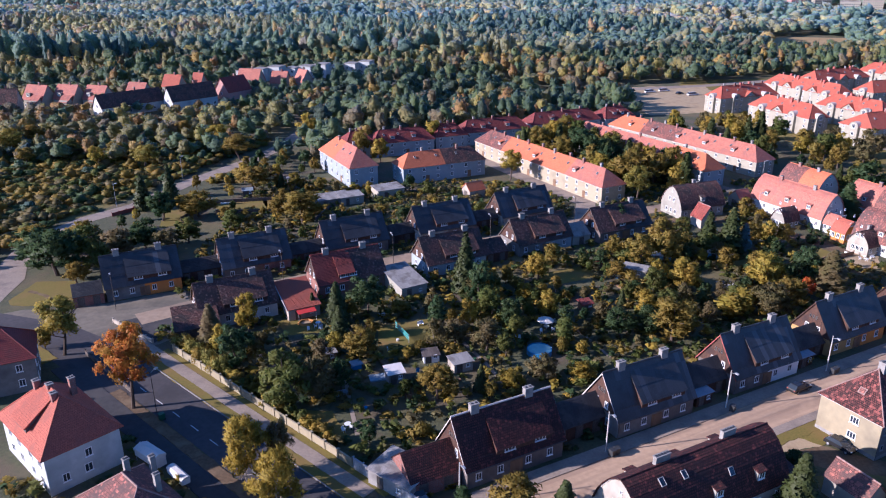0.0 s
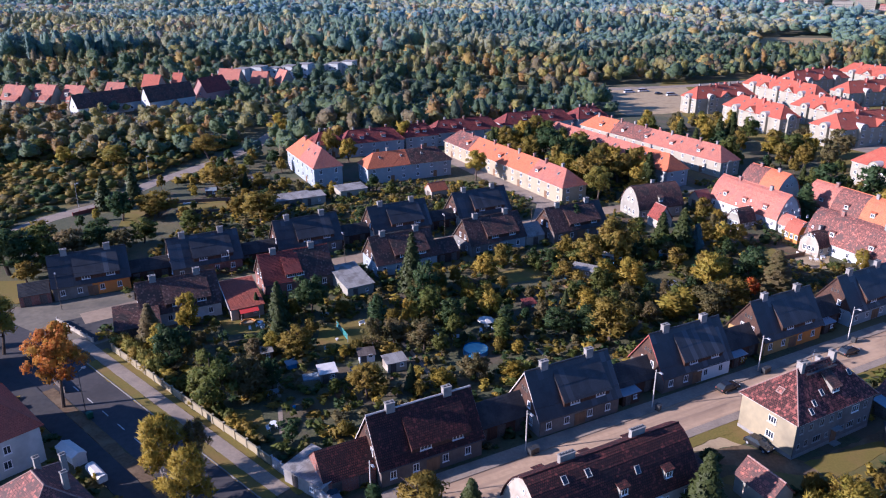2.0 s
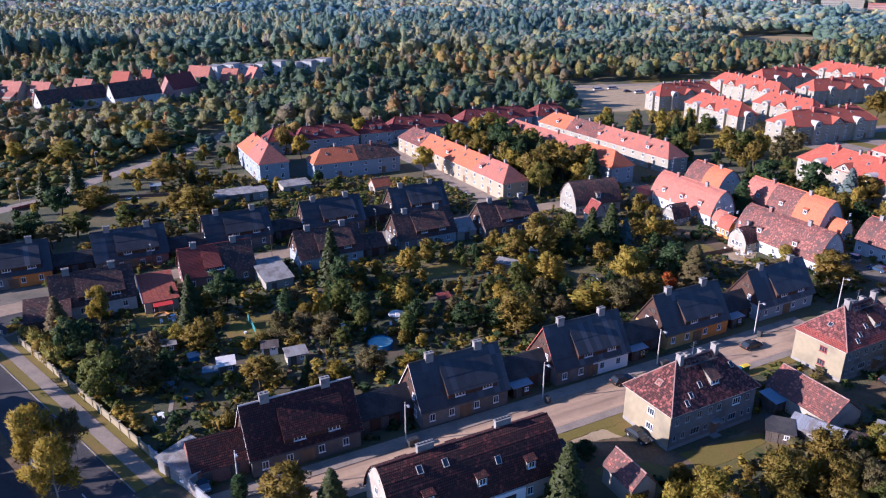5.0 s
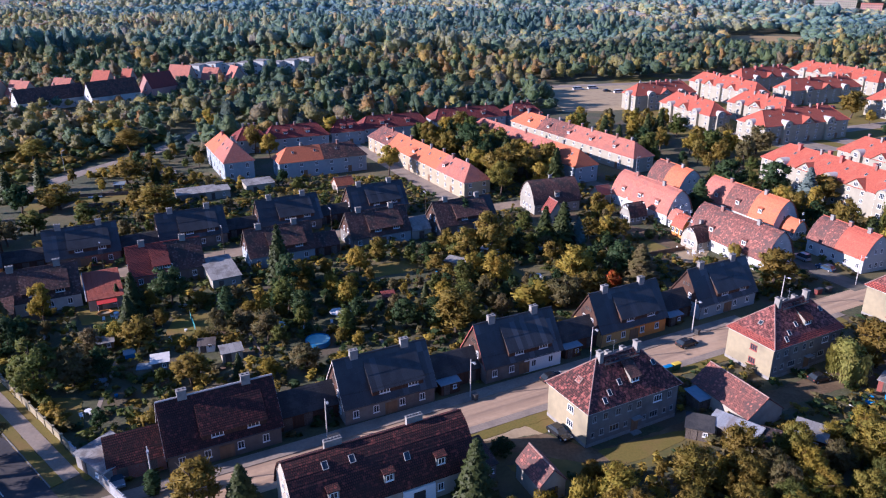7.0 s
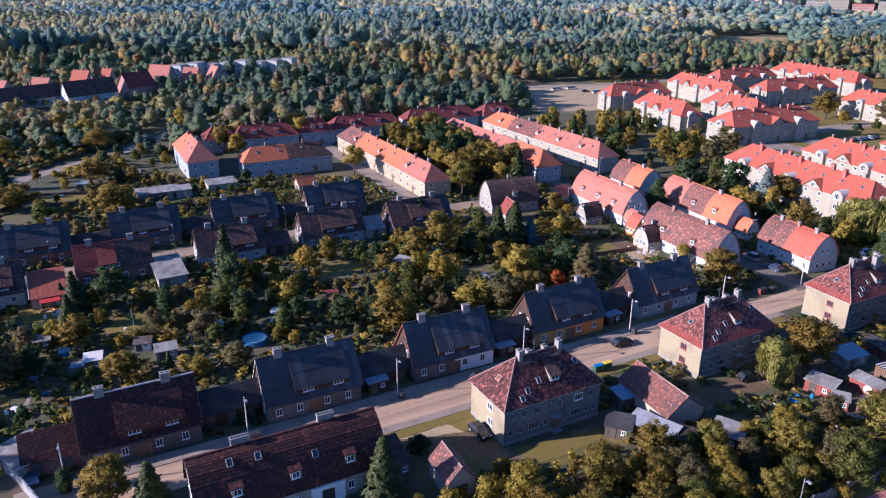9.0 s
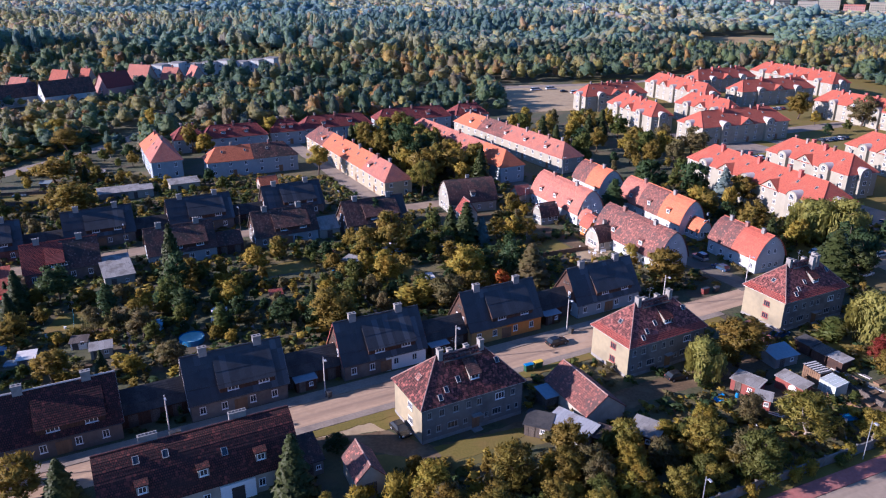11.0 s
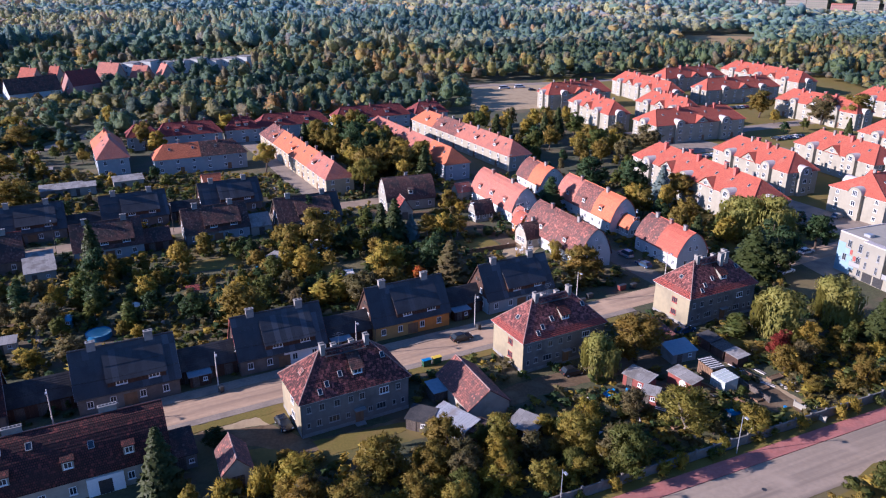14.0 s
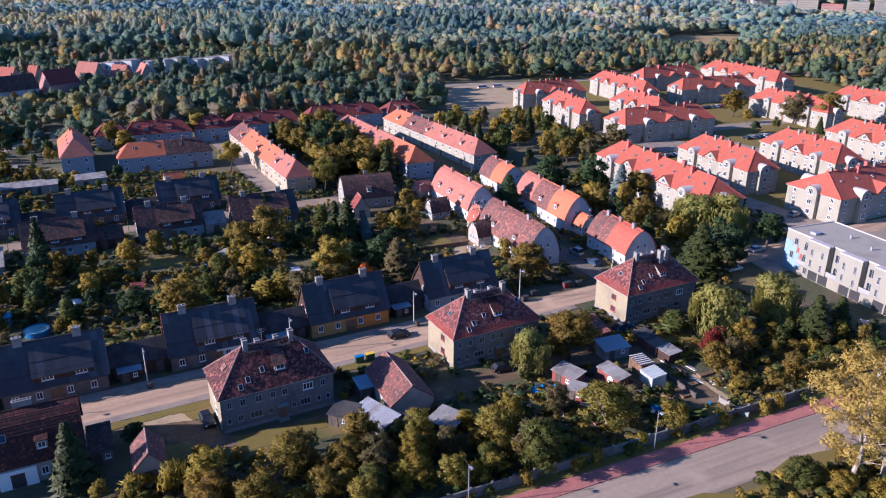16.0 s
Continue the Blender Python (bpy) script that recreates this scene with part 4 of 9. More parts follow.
def corner_house(x, y, yaw, roof, band, label, front="plaster_grey", side="plaster_side", trim="red_trim", L=18.4, W=10.5, ze=6.05, zr=11.3, h=5.2):
    e = thing("house", pose(x, y, 0, 0, 0, yaw), label, "house", "hipped houses on the street")
    o = 0.45
    # sun and shade are put into two plasters: darker front, paler sun-side end
    part("wall", Geo().box(o + 0.004, L - o, o, W - o, 0, ze - 0.02), front, e, "stained grey rendered wall")
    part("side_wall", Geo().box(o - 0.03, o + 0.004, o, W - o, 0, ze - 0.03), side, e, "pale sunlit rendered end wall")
    part("plinth", Geo().box(o - 0.06, L - o + 0.04, o - 0.04, W - o + 0.04, 0, 0.6), "concrete", e)
    part("eave_board", Geo().box(0.12, L - 0.12, 0.12, W - 0.12, ze - 0.2, ze - 0.04), "trim_pale", e)
    hip(L, W, ze, zr, h, "u", (roof, roof, roof, roof), e, band)
    # flat dormer on the front slope
    k = (zr - ze) / (W / 2)
    xa, xb, zb, zt = 0.50 * L, 0.50 * L + 1.7, ze + 0.33 * (zr - ze), ze + 0.93 * (zr - ze)
    yb, yt = (zb - ze) / k, (zt - ze) / k
    d = part("dormer", Geo().prism_x([(yb, zb - 0.1), (yt, zt - 0.15), (yb, zb + 1.15)], xa, xb), "plaster_white", e, "small white dormer")
    part("dormer_roof", slope(Geo(), (xa - 0.2, yb - 0.35, zb + 1.05), (xb + 0.2, yb - 0.35, zb + 1.05), (xb + 0.2, yt + 0.1, zt + 0.1), (xa - 0.2, yt + 0.1, zt + 0.1), thick=0.1), "tile_brown" if band is None else "tile_worn", d)
    window_part(e, pose((xa + xb) / 2, yb, zb + 0.2), 1.3, 0.85)
    n = Vector((0, -k, 1))
    for fx, fz in ((0.27, 0.28), (0.40, 0.42), (0.2, 0.16), (0.80, 0.6)):
        z = ze + fz * (zr - ze)
        roof_window(e, (fx * L, (z - ze) / k, z + 0.06), n)
    nl = Vector((-(zr - ze) / h, 0, 1))
    z = ze + 0.45 * (zr - ze)
    if band:
        roof_window(e, (0.45 * h, W * 0.5, z + 0.06), nl, 0.8, 0.8)
    up = nl.normalized()
    side_ = Vector((0, 1, 0))
    m = Matrix((side_, up.cross(side_), up)).transposed().to_4x4()
    m.translation = Vector((0.45 * h, W * 0.5, z + 0.05))
    if not band:
        part("roof_hatch", Geo().box(-0.55, 0.55, -0.5, 0.5, -0.1, 0.16).moved(m), "ridge_mortar", e, "pale weathered roof hatch")
        part("hatch_lid", Geo().box(-0.38, 0.38, -0.34, 0.34, 0.16, 0.2).moved(m), "tile_faded", e)
    for fx in (0.31, 0.42, 0.58, 0.70):
        mid = fx in (0.42, 0.58)
        chimney_part(e, fx * L, W / 2 + (0.4 if mid else -0.2), zr - 0.9, zr + (0.35 if mid else 1.1), 0.7, 0.8 if mid else 1.0, "concrete" if mid else "chimney")
    g = Geo()
    for i in range(7):
        g.tube((0.33 * L + i * 0.9, W / 2 - 1.2, zr - 1.2), (0.33 * L + i * 0.9, W / 2 - 1.2, zr + 0.1), 0.03, 0.03, 5)
    g.box(0.32 * L, 0.68 * L, W / 2 - 1.5, W / 2 - 1.1, zr - 0.6, zr - 0.54)
    g.tube((0.33 * L, W / 2 - 1.2, zr + 0.1), (0.68 * L, W / 2 - 1.2, zr + 0.1), 0.03, 0.03, 5)
    part("roof_walkway", g, "dark_metal", e)
    a = Geo().tube((0.46 * L, W / 2, zr), (0.46 * L, W / 2, zr + 2.4), 0.03, 0.02, 5)
    for zz, ww in ((2.3, 0.7), (2.0, 0.9), (1.7, 0.5)):
        a.tube((0.46 * L - ww, W / 2, zr + zz), (0.46 * L + ww, W / 2, zr + zz), 0.015, 0.015, 4)
    part("aerial", a, "galvanised", e)
    for fx, w, bars in ((0.08, 0.6, 0), (0.17, 0.8, 1), (0.30, 1.8, 2), (0.42, 0.7, 1), (0.62, 0.7, 1), (0.72, 1.6, 2), (0.84, 0.6, 0), (0.92, 0.6, 0)):
        window_part(e, pose(fx * L, o, 1.5), w, 1.1 if w > 0.7 else 0.9, "frame_grey", bars=bars)
    for fx, w, bars in ((0.09, 0.7, 1), (0.20, 0.9, 1), (0.33, 1.0, 1), (0.45, 0.8, 1), (0.55, 0.9, 1), (0.75, 1.6, 2), (0.88, 0.8, 1)):
        window_part(e, pose(fx * L, o, 4.05), w, 1.15, "white_paint" if w > 1 else "frame_grey", bars=bars)
    door_part(e, pose(0.52 * L, o, 0.2), 1.1, 2.2, "wood")
    part("porch_roof", Geo().box(0.52 * L - 0.9, 0.52 * L + 0.9, o - 0.9, o, 2.55, 2.67), "concrete", e)
    part("doorstep", Geo().box(0.52 * L - 0.8, 0.52 * L + 0.8, o - 1.0, o, 0, 0.16), "concrete", e)
    for z in (1.45, 4.0):
        window_part(e, pose(o - 0.03, W * 0.42, z, 0, 0, -90), 1.4, 1.15, trim, bars=2)
    for fy in (0.25, 0.5, 0.75):
        for z in (1.4, 4.0):
            window_part(e, pose(L - o, W * fy, z, 0, 0, 90), 0.9, 1.2)
    g = Geo().tube((o - 0.05, o - 0.05, 0.1), (o - 0.05, o - 0.05, ze), 0.05, 0.05, 6).tube((L - o + 0.05, o - 0.05, 0.1), (L - o + 0.05, o - 0.05, ze), 0.05, 0.05, 6)
    part("drainpipe", g, "dark_metal", e)
    return e


corner_house(61.85, 87.3, 28.3, "tile_mosaic", None, "two-storey hipped house with worn red-brown tiles", trim="white_paint")
corner_house(96.5, 106.25, 28.3, "tile_salmon", "tile_red", "two-storey hipped house with bright red lower roof courses")
hc = corner_house(130.3, 123.7, 27.0, "tile_salmon", "tile_red", "two-storey hipped house with faded tiles and red eaves", ze=6.4, zr=11.7)
chimney_part(hc, 10.6, 3.6, 9.4, 12.9, 0.9, 0.9)
chimney_part(hc, 12.6, 4.2, 9.8, 12.7, 0.9, 0.8)


def corner_white(x, y, yaw, L, W, ze, zr, h, label):
    e = thing("house", pose(x, y, 0, 0, 0, yaw), label, "house")
    o = 0.5
    part("wall", Geo().box(o, L - o, o, W - o, 0, ze - 0.02), "plaster_bright", e)
    hip(L, W, ze, zr, h, "v", ("tile_coral",) * 4, e)
    for fx, z, w in ((0.55, 3.6, 1.0), (0.25, 1.3, 1.0), (0.52, 1.3, 1.1)):
        window_part(e, pose(fx * L, o, z), w, 1.3)
    for fy in (0.15, 0.35, 0.6, 0.8):
        for z in (1.2, 3.8):
            window_part(e, pose(o, fy * W, z, 0, 0, -90), 1.0, 1.3)
    for fy, fx in ((0.38, 0.45), (0.55, 0.5), (0.7, 0.42), (0.52, 0.75)):
        chimney_part(e, fx * L, fy * W, zr - 2.2, zr + 0.45, 0.8, 0.8, "chimney_brick")
    k = (zr - ze) / (L / 2)
    d = Geo()
    xa, zt = 0.9, zr - 0.5
    d.face([(xa, W * 0.42, ze + k * xa), (xa, W * 0.68, ze + k * xa), (xa, W * 0.68, ze + 1.9), (xa, W * 0.42, ze + 1.9)][::-1])
    for yy in (W * 0.42, W * 0.68):
        d.face([(xa, yy, ze + k * xa), (xa, yy, ze + 1.9), ((zt - ze) / k, yy, zt)])
    part("dormer_wall", d, "plaster_dark", e)
    part("dormer_roof", slope(Geo(), (xa - 0.3, W * 0.7, ze + 1.75), (xa - 0.3, W * 0.4, ze + 1.75), ((zt - ze) / k, W * 0.4, zt + 0.1), ((zt - ze) / k, W * 0.7, zt + 0.1)), "tile_coral", e)
    return e


corner_white(-52.9, 79.8, 47.6, 11.2, 16.5, 6.05, 11.3, 5.6, "white hipped house with pink-red tiles by the road")


# ---- round-roofed houses ----
def arch(W, ze, zr, n=14):
    """Outline of a barrel roof over W, from eave to eave, slightly pointed."""
    pts = []
    for i in range(n + 1):
        c = math.cos(math.pi * i / n)
        d = abs(c)
        pts.append((W / 2 - W / 2 * c, ze + (zr - ze) * (0.78 * (1 - d ** 2.1) ** 0.85 + 0.22 * (1 - d))))
    return pts


def round_house(x, y, yaw, L, W, ze=3.0, zr=9.2, mats=("tile_pink",), wall="plaster_white", axis="v", label="", dormers=2, chims=2, lights=(), stack=0.9):
    """Barrel-roofed house; its length runs along v (or u)."""
    at = pose(x, y, 0, 0, 0, yaw) if axis == "u" else pose(x, y, 0, 0, 0, yaw) @ pose(L, 0, 0, 0, 0, 90)
    length, wide = (L, W) if axis == "u" else (W, L)
    e = thing("house", at, label or "house with a round tiled roof and white gable", "house", "round-roofed houses")
    o = 0.3
    arc = arch(wide, ze, zr)
    inner = arch(wide - 2 * o, ze, zr - 0.25)
    prof = [(o, 0), (wide - o, 0)] + [(py + o, pz) for py, pz in inner[::-1]]
    part("wall", Geo().prism_x(prof, o, length - o), wall, e)
    k = len(mats)
    for j, rm in enumerate(mats):
        xa, xb = length * j / k, length * (j + 1) / k
        g = Geo()
        run, last = 0.0, None
        for (ya, za), (yb, zb) in zip(arc, arc[1:]):
            seg = math.hypot(yb - ya, zb - za)
            steps = max(1, int(seg / 0.36))
            nrm = Vector((0, za - zb, yb - ya)).normalized()
            for i in range(steps):
                a = Vector((0, ya, za)).lerp(Vector((0, yb, zb)), i / steps)
                b = Vector((0, ya, za)).lerp(Vector((0, yb, zb)), (i + 1) / steps)
                la, lb = (0.045, 0.02) if b.y < wide / 2 else (0.02, 0.045)
                va, vb = run + seg * i / steps, run + seg * (i + 1) / steps
                pa, pb = a + nrm * la, b + nrm * lb
                if last is not None:
                    g.face([(xa, last.y, last.z), (xb, last.y, last.z), (xb, pa.y, pa.z), (xa, pa.y, pa.z)], 0, [(xa, va), (xb, va), (xb, va + 0.03), (xa, va + 0.03)])
                last = pb
                g.face([(xa, pa.y, pa.z), (xb, pa.y, pa.z), (xb, pb.y, pb.z), (xa, pb.y, pb.z)], 0, [(xa, va), (xb, va), (xb, vb), (xa, vb)])
            run += seg
        inn = [(py, pz - 0.14) for py, pz in arc]
        for xe in ((xa,) if j == 0 else ()) + ((xb,) if j == k - 1 else ()):
            for i in range(len(arc) - 1):
                g.face([(xe, *arc[i]), (xe, *arc[i + 1]), (xe, *inn[i + 1]), (xe, *inn[i])])
        for i in range(len(arc) - 1):
            g.face([(xa, *inn[i]), (xa, *inn[i + 1]), (xb, *inn[i + 1]), (xb, *inn[i])])
        part("roof", g, rm, e)
    part("ridge", ridge_tiles(Geo(), (0, wide / 2, zr + 0.04), (length, wide / 2, zr + 0.04), 0.12), mats[0], e)
    for xe in (o - 0.12, length - o + 0.02):
        tg = Geo()
        for i in range(len(inner) - 1):
            (ya, za), (yb, zb) = inner[i], inner[i + 1]
            tg.face([(xe + 0.05, ya + o, za), (xe + 0.05, yb + o, zb), (xe + 0.05, yb + o, zb + 0.2), (xe + 0.05, ya + o, za + 0.2)])
        part("gable_trim", tg, "trim_pale", e)
    # gable windows at both ends, windows along both sides
    for xe, rot in ((o, -90), (length - o, 90)):
        for yf in (0.3, 0.5, 0.7):
            window_part(e, pose(xe, wide * yf, 1.0, 0, 0, rot), 0.9, 1.25)
        for yf in (0.4, 0.6):
            window_part(e, pose(xe, wide * yf, 4.4, 0, 0, rot), 0.8, 1.1)
        window_part(e, pose(xe, wide * 0.5, 6.9, 0, 0, rot), 0.45, 0.6, bars=0)
    nw = max(3, int(length / 3.2))
    for i in range(nw):
        xw = length * (i + 0.5) / nw
        window_part(e, pose(xw, o, 1.0), 0.9, 1.2)
        window_part(e, pose(xw, wide - o, 1.0, 0, 0, 180), 0.9, 1.2)
    # dormers on both flanks
    for s in (0, 1):
        for i in range(dormers):
            xw = length * (i + 0.7) / (dormers + 0.4)
            y0 = 0.55
            g = Geo().box(xw - 0.7, xw + 0.7, y0, y0 + 2.2, ze + 1.6, ze + 3.0)
            r = Geo().prism_x([(y0 - 0.25, ze + 2.9), (y0 + 2.4, ze + 3.5), (y0 + 2.4, ze + 3.62), (y0 - 0.25, ze + 3.02)], xw - 0.85, xw + 0.85)
            if s:
                for gg_ in (g, r):
                    gg_.moved(Matrix.Translation((2 * xw, wide, 0)) @ pose(0, 0, 0, 0, 0, 180))
            d = part("dormer", g, "plaster_white", e)
            part("dormer_roof", r, mats[min(i, k - 1)], d)
            window_part(e, pose(xw, y0, ze + 1.8) if not s else pose(xw, wide - y0, ze + 1.8, 0, 0, 180), 1.0, 0.95)
    for q in lights:
        y_ = wide * (0.22 + 0.1 * math.sin(q * 40))
        f_ = lambda v: np.interp(v, [a for a, _ in arc], [b for _, b in arc])
        roof_window(e, (length * q, y_, f_(y_) + 0.06), (0, -(f_(y_ + 0.1) - f_(y_ - 0.1)) / 0.2, 1), 0.8, 1.1)
    for i in range(chims):
        chimney_part(e, length * (i + 0.6) / (chims + 0.2), wide / 2 + 0.5, zr - 0.6, zr + 0.9, stack, 0.6, "chimney_brick" if i % 2 and stack < 1 else "chimney", 2 if stack < 1 else 5)
    return e


round_house(101.3, 186.4, 25.5, 9.2, 24.6, 3.0, 9.5, ("tile_pink",), wall="plaster_bright", label="long round-roofed house with pink tiles", dormers=3)
round_house(114.2, 152.8, 25.0, 9.2, 25.2, 3.0, 9.7, ("tile_faded",), wall="plaster_bright", label="round-roofed house with faded worn tiles", dormers=2)
round_house(126.5, 177.8, 23.5, 8.8, 27.4, 3.2, 9.4, ("tile_orange", "tile_faded", "tile_pink"), wall="plaster_bright", label="round-roofed house with orange and worn tiles", dormers=3)
round_house(136.7, 153.0, 22.5, 9.2, 16.4, 3.4, 8.8, ("tile_bright", "tile_faded"), wall="plaster_bright", label="round-roofed house, half bright red and half faded", dormers=0, chims=3)
round_house(112.2, 211.8, 23.5, 9.4, 15.4, 3.0, 8.4, ("tile_orange", "tile_faded"), wall="plaster_bright", label="small round-roofed house with orange tiles", dormers=0)
round_house(66.5, 195.5, 20.0, 15.0, 10.0, 3.0, 8.8, ("tile_brown",), axis="u", label="round-roofed house with dark brown tiles and white gable", dormers=1, chims=1)
hs = round_house(23.4, 68.0, 27.6, 25.2, 9.6, 3.2, 9.2, ("tile_worn", "tile_worn"), wall="plaster_warm", axis="u", label="long round-roofed house with weathered red tiles", dormers=3, chims=2, lights=(0.2, 0.34, 0.62), stack=2.3)
part("garage_front", Geo().box(14.3, 18.9, -0.02, 0.29, 0, 2.75), "white_paint", hs, "white painted garage front")
part("garage_door", Geo().box(15.7, 17.4, -0.07, -0.021, 0.05, 2.2), "dark_metal", hs)
# small round-roofed annexes
round_house(91.5, 186.5, 25.5, 6.0, 5.0, 2.2, 5.6, ("tile_brown",), axis="u", label="small white annexe with round brown roof", dormers=0, chims=0)
round_house(103.4, 166.8, 25.5, 8.2, 6.2, 2.4, 5.8, ("tile_brown",), wall="plaster_warm", axis="u", label="small cream annexe with round dark brown roof", dormers=0, chims=1)
round_house(130.6, 174.6, 23.5, 4.8, 5.4, 2.3, 5.2, ("tile_orange",), wall="plaster_bright", axis="v", label="small annexe with round orange roof", dormers=0, chims=0)
round_house(103.4, 182.0, 25.5, 4.2, 4.6, 2.4, 5.0, ("tile_pink",), wall="plaster_bright", axis="v", label="small annexe with pink roof against a gable", dormers=0, chims=0)
round_house(102.6, 176.4, 25.0, 5.0, 4.4, 2.6, 5.6, ("tile_coral",), wall="plaster_orange", axis="v", label="small orange annexe behind the worn round roof", dormers=0, chims=0)


# ---- long two-storey blocks ----
def block(x, y, yaw, L, W, ze, zr, h, axis, mats, wall, label, storeys=2, chims=6, dormers=3, group="", side=None, base=0.0, category="apartment house"):
    """Hipped block; L along u, W along v. mats: one material, or several in sections along its length."""
    e = thing("apartment_block", pose(x, y, base, 0, 0, yaw), label, category, group)
    o = 0.4
    part("wall", Geo().box(o, L - o, o, W - o, 0, ze - 0.02), wall, e)
    if side:
        part("side_wall", Geo().box(o, L - o, o - 0.04, o - 0.004, 0, ze - 0.04), side, e)
    part("eave_board", Geo().box(0.1, L - 0.1, 0.1, W - 0.1, ze - 0.22, ze - 0.05), "trim_pale", e)
    long_, wide = (L, W) if axis == "u" else (W, L)
    k = len(mats)
    if k == 1:
        hip(L, W, ze, zr, h, axis, mats * 4, e)
    else:
        for j, rm in enumerate(mats):
            a, b = long_ * j / k, long_ * (j + 1) / k
            ra, rb = (max(a, h)), (min(b, long_ - h))
            for s in (0, 1):
                if axis == "v":
                    xe = 0 if s == 0 else L
                    pts = ((xe, b, ze), (xe, a, ze), (L / 2, ra, zr), (L / 2, rb, zr)) if s == 0 else ((xe, a, ze), (xe, b, ze), (L / 2, rb, zr), (L / 2, ra, zr))
                else:
                    ye = 0 if s == 0 else W
                    pts = ((a, ye, ze), (b, ye, ze), (rb, W / 2, zr), (ra, W / 2, zr)) if s == 0 else ((b, ye, ze), (a, ye, ze), (ra, W / 2, zr), (rb, W / 2, zr))
                part("roof_slope", slope(Geo(), *pts), rm, e)
        if axis == "v":
            part("roof_slope", slope(Geo(), (0, 0, ze), (L, 0, ze), (L / 2, h, zr), (L / 2, h, zr)), mats[0], e)
            part("roof_slope", slope(Geo(), (L, W, ze), (0, W, ze), (L / 2, W - h, zr), (L / 2, W - h, zr)), mats[-1], e)
        else:
            part("roof_slope", slope(Geo(), (L, 0, ze), (L, W, ze), (L - h, W / 2, zr), (L - h, W / 2, zr)), mats[-1], e)
            part("roof_slope", slope(Geo(), (0, W, ze), (0, 0, ze), (h, W / 2, zr), (h, W / 2, zr)), mats[0], e)
    hs = (ze - 0.4) / storeys
    nl = max(3, int(long_ / 4.7))
    ns = max(2, int(wide / 5.0))
    for s in range(storeys):
        z = 0.4 + s * hs + hs * 0.3
        for i in range(nl):
            q = long_ * (i + 0.5) / nl
            if axis == "v":
                window_part(e, pose(o, q, z, 0, 0, -90), 1.0, hs * 0.5, far=True)
            else:
                window_part(e, pose(q, o, z), 1.0, hs * 0.5, far=True)
        for i in range(ns):
            q = wide * (i + 0.5) / ns
            if axis == "v":
                window_part(e, pose(q, o - (0.04 if side else 0), z), 1.0, hs * 0.5, far=True)
            else:
                window_part(e, pose(o, q, z, 0, 0, -90), 1.0, hs * 0.5, far=True)
    for i in range(max(1, int(long_ / 14))):
        q = long_ * (i + 0.5) / max(1, int(long_ / 14)) + 1.3
        door_part(e, pose(o, q, 0.1, 0, 0, -90) if axis == "v" else pose(q, o, 0.1), 1.1, 2.1)
    for i in range(chims):
        q = h * 0.7 + (long_ - 1.4 * h) * (i + 0.5) / chims
        d = -0.4 if i % 2 else 0.3
        (cx, cy) = (L / 2 + d, q) if axis == "v" else (q, W / 2 + d)
        chimney_part(e, cx, cy, zr - 0.8, zr + 1.0, 0.7, 0.7, "chimney_brick" if i % 3 else "chimney", 1)
    kk = (zr - ze) / (wide / 2)
    for i in range(dormers):
        q = h + (long_ - 2 * h) * (i + 0.5) / dormers
        dg_ = Geo().prism_x([(0, 0), (2.0, 0), (2.0, 1.4), (0, 1.05)], -0.9, 0.9)
        rg_ = Geo().prism_x([(-0.25, 1.05), (2.2, 1.5), (2.2, 1.62), (-0.25, 1.17)], -1.1, 1.1)
        dz = ze + 0.3 * (zr - ze)
        dy = 0.3 * wide / 2
        at = pose(q, dy, dz) if axis == "u" else pose(dy, q, dz, 0, 0, -90)
        d = part("dormer", dg_.moved(at), "plaster_dark", e)
        part("dormer_roof", rg_.moved(at), mats[min(k - 1, i * k // max(1, dormers))], d)
        window_part(e, at @ pose(0, 0, 0.15), 1.3, 0.75, bars=2, far=True)
    for i in range(int(long_ / 8)):
        q = h + (long_ - 2 * h) * (i + 0.2) / max(1, int(long_ / 8))
        if axis == "v":
            roof_window(e, (wide / 2 * 0.62, q, ze + 0.62 * (zr - ze) + 0.06), (-kk, 0, 1))
        else:
            roof_window(e, (q, wide / 2 * 0.62, ze + 0.62 * (zr - ze) + 0.06), (0, -kk, 1))
    return e


GB = "long blocks of the colony"
block(-30.1, 227.8, 27.6, 10.4, 30.5, 6.5, 11.8, 5.6, "v", ("tile_pink", "tile_orange"), "plaster_pale", "pale house with steep pink hipped roof", 2, 2, 0, GB, "plaster_pale")
block(-13.2, 231.7, 25.5, 31.0, 10.2, 5.4, 9.5, 4.2, "u", ("tile_orange", "tile_brown"), "plaster_pale", "pale house, half orange roof and half brown", 2, 2, 0, GB)
block(47.0, 209.6, 28.6, 9.8, 74.0, 5.3, 9.7, 4.6, "v", ("tile_pink", "tile_orange", "tile_orange", "tile_faded"), "plaster_sand", "long cream block with orange and faded roof", 2, 9, 3, GB)
block(104.9, 239.9, 29.2, 9.8, 74.5, 5.2, 9.7, 5.2, "v", ("tile_pink", "tile_pink", "tile_faded", "tile_orange"), "plaster_cream", "long cream block with pink roof and eyebrow dormers", 2, 10, 5, GB, "plaster_white")
block(83.2, 227.0, 28.4, 9.8, 70.0, 5.5, 10.1, 4.6, "v", ("tile_orange", "tile_pink", "tile_pink", "tile_pink"), "plaster_pale", "long pale block with red roof behind trees", 2, 3, 0, GB)
GT = "red-roofed terraces before the woods"
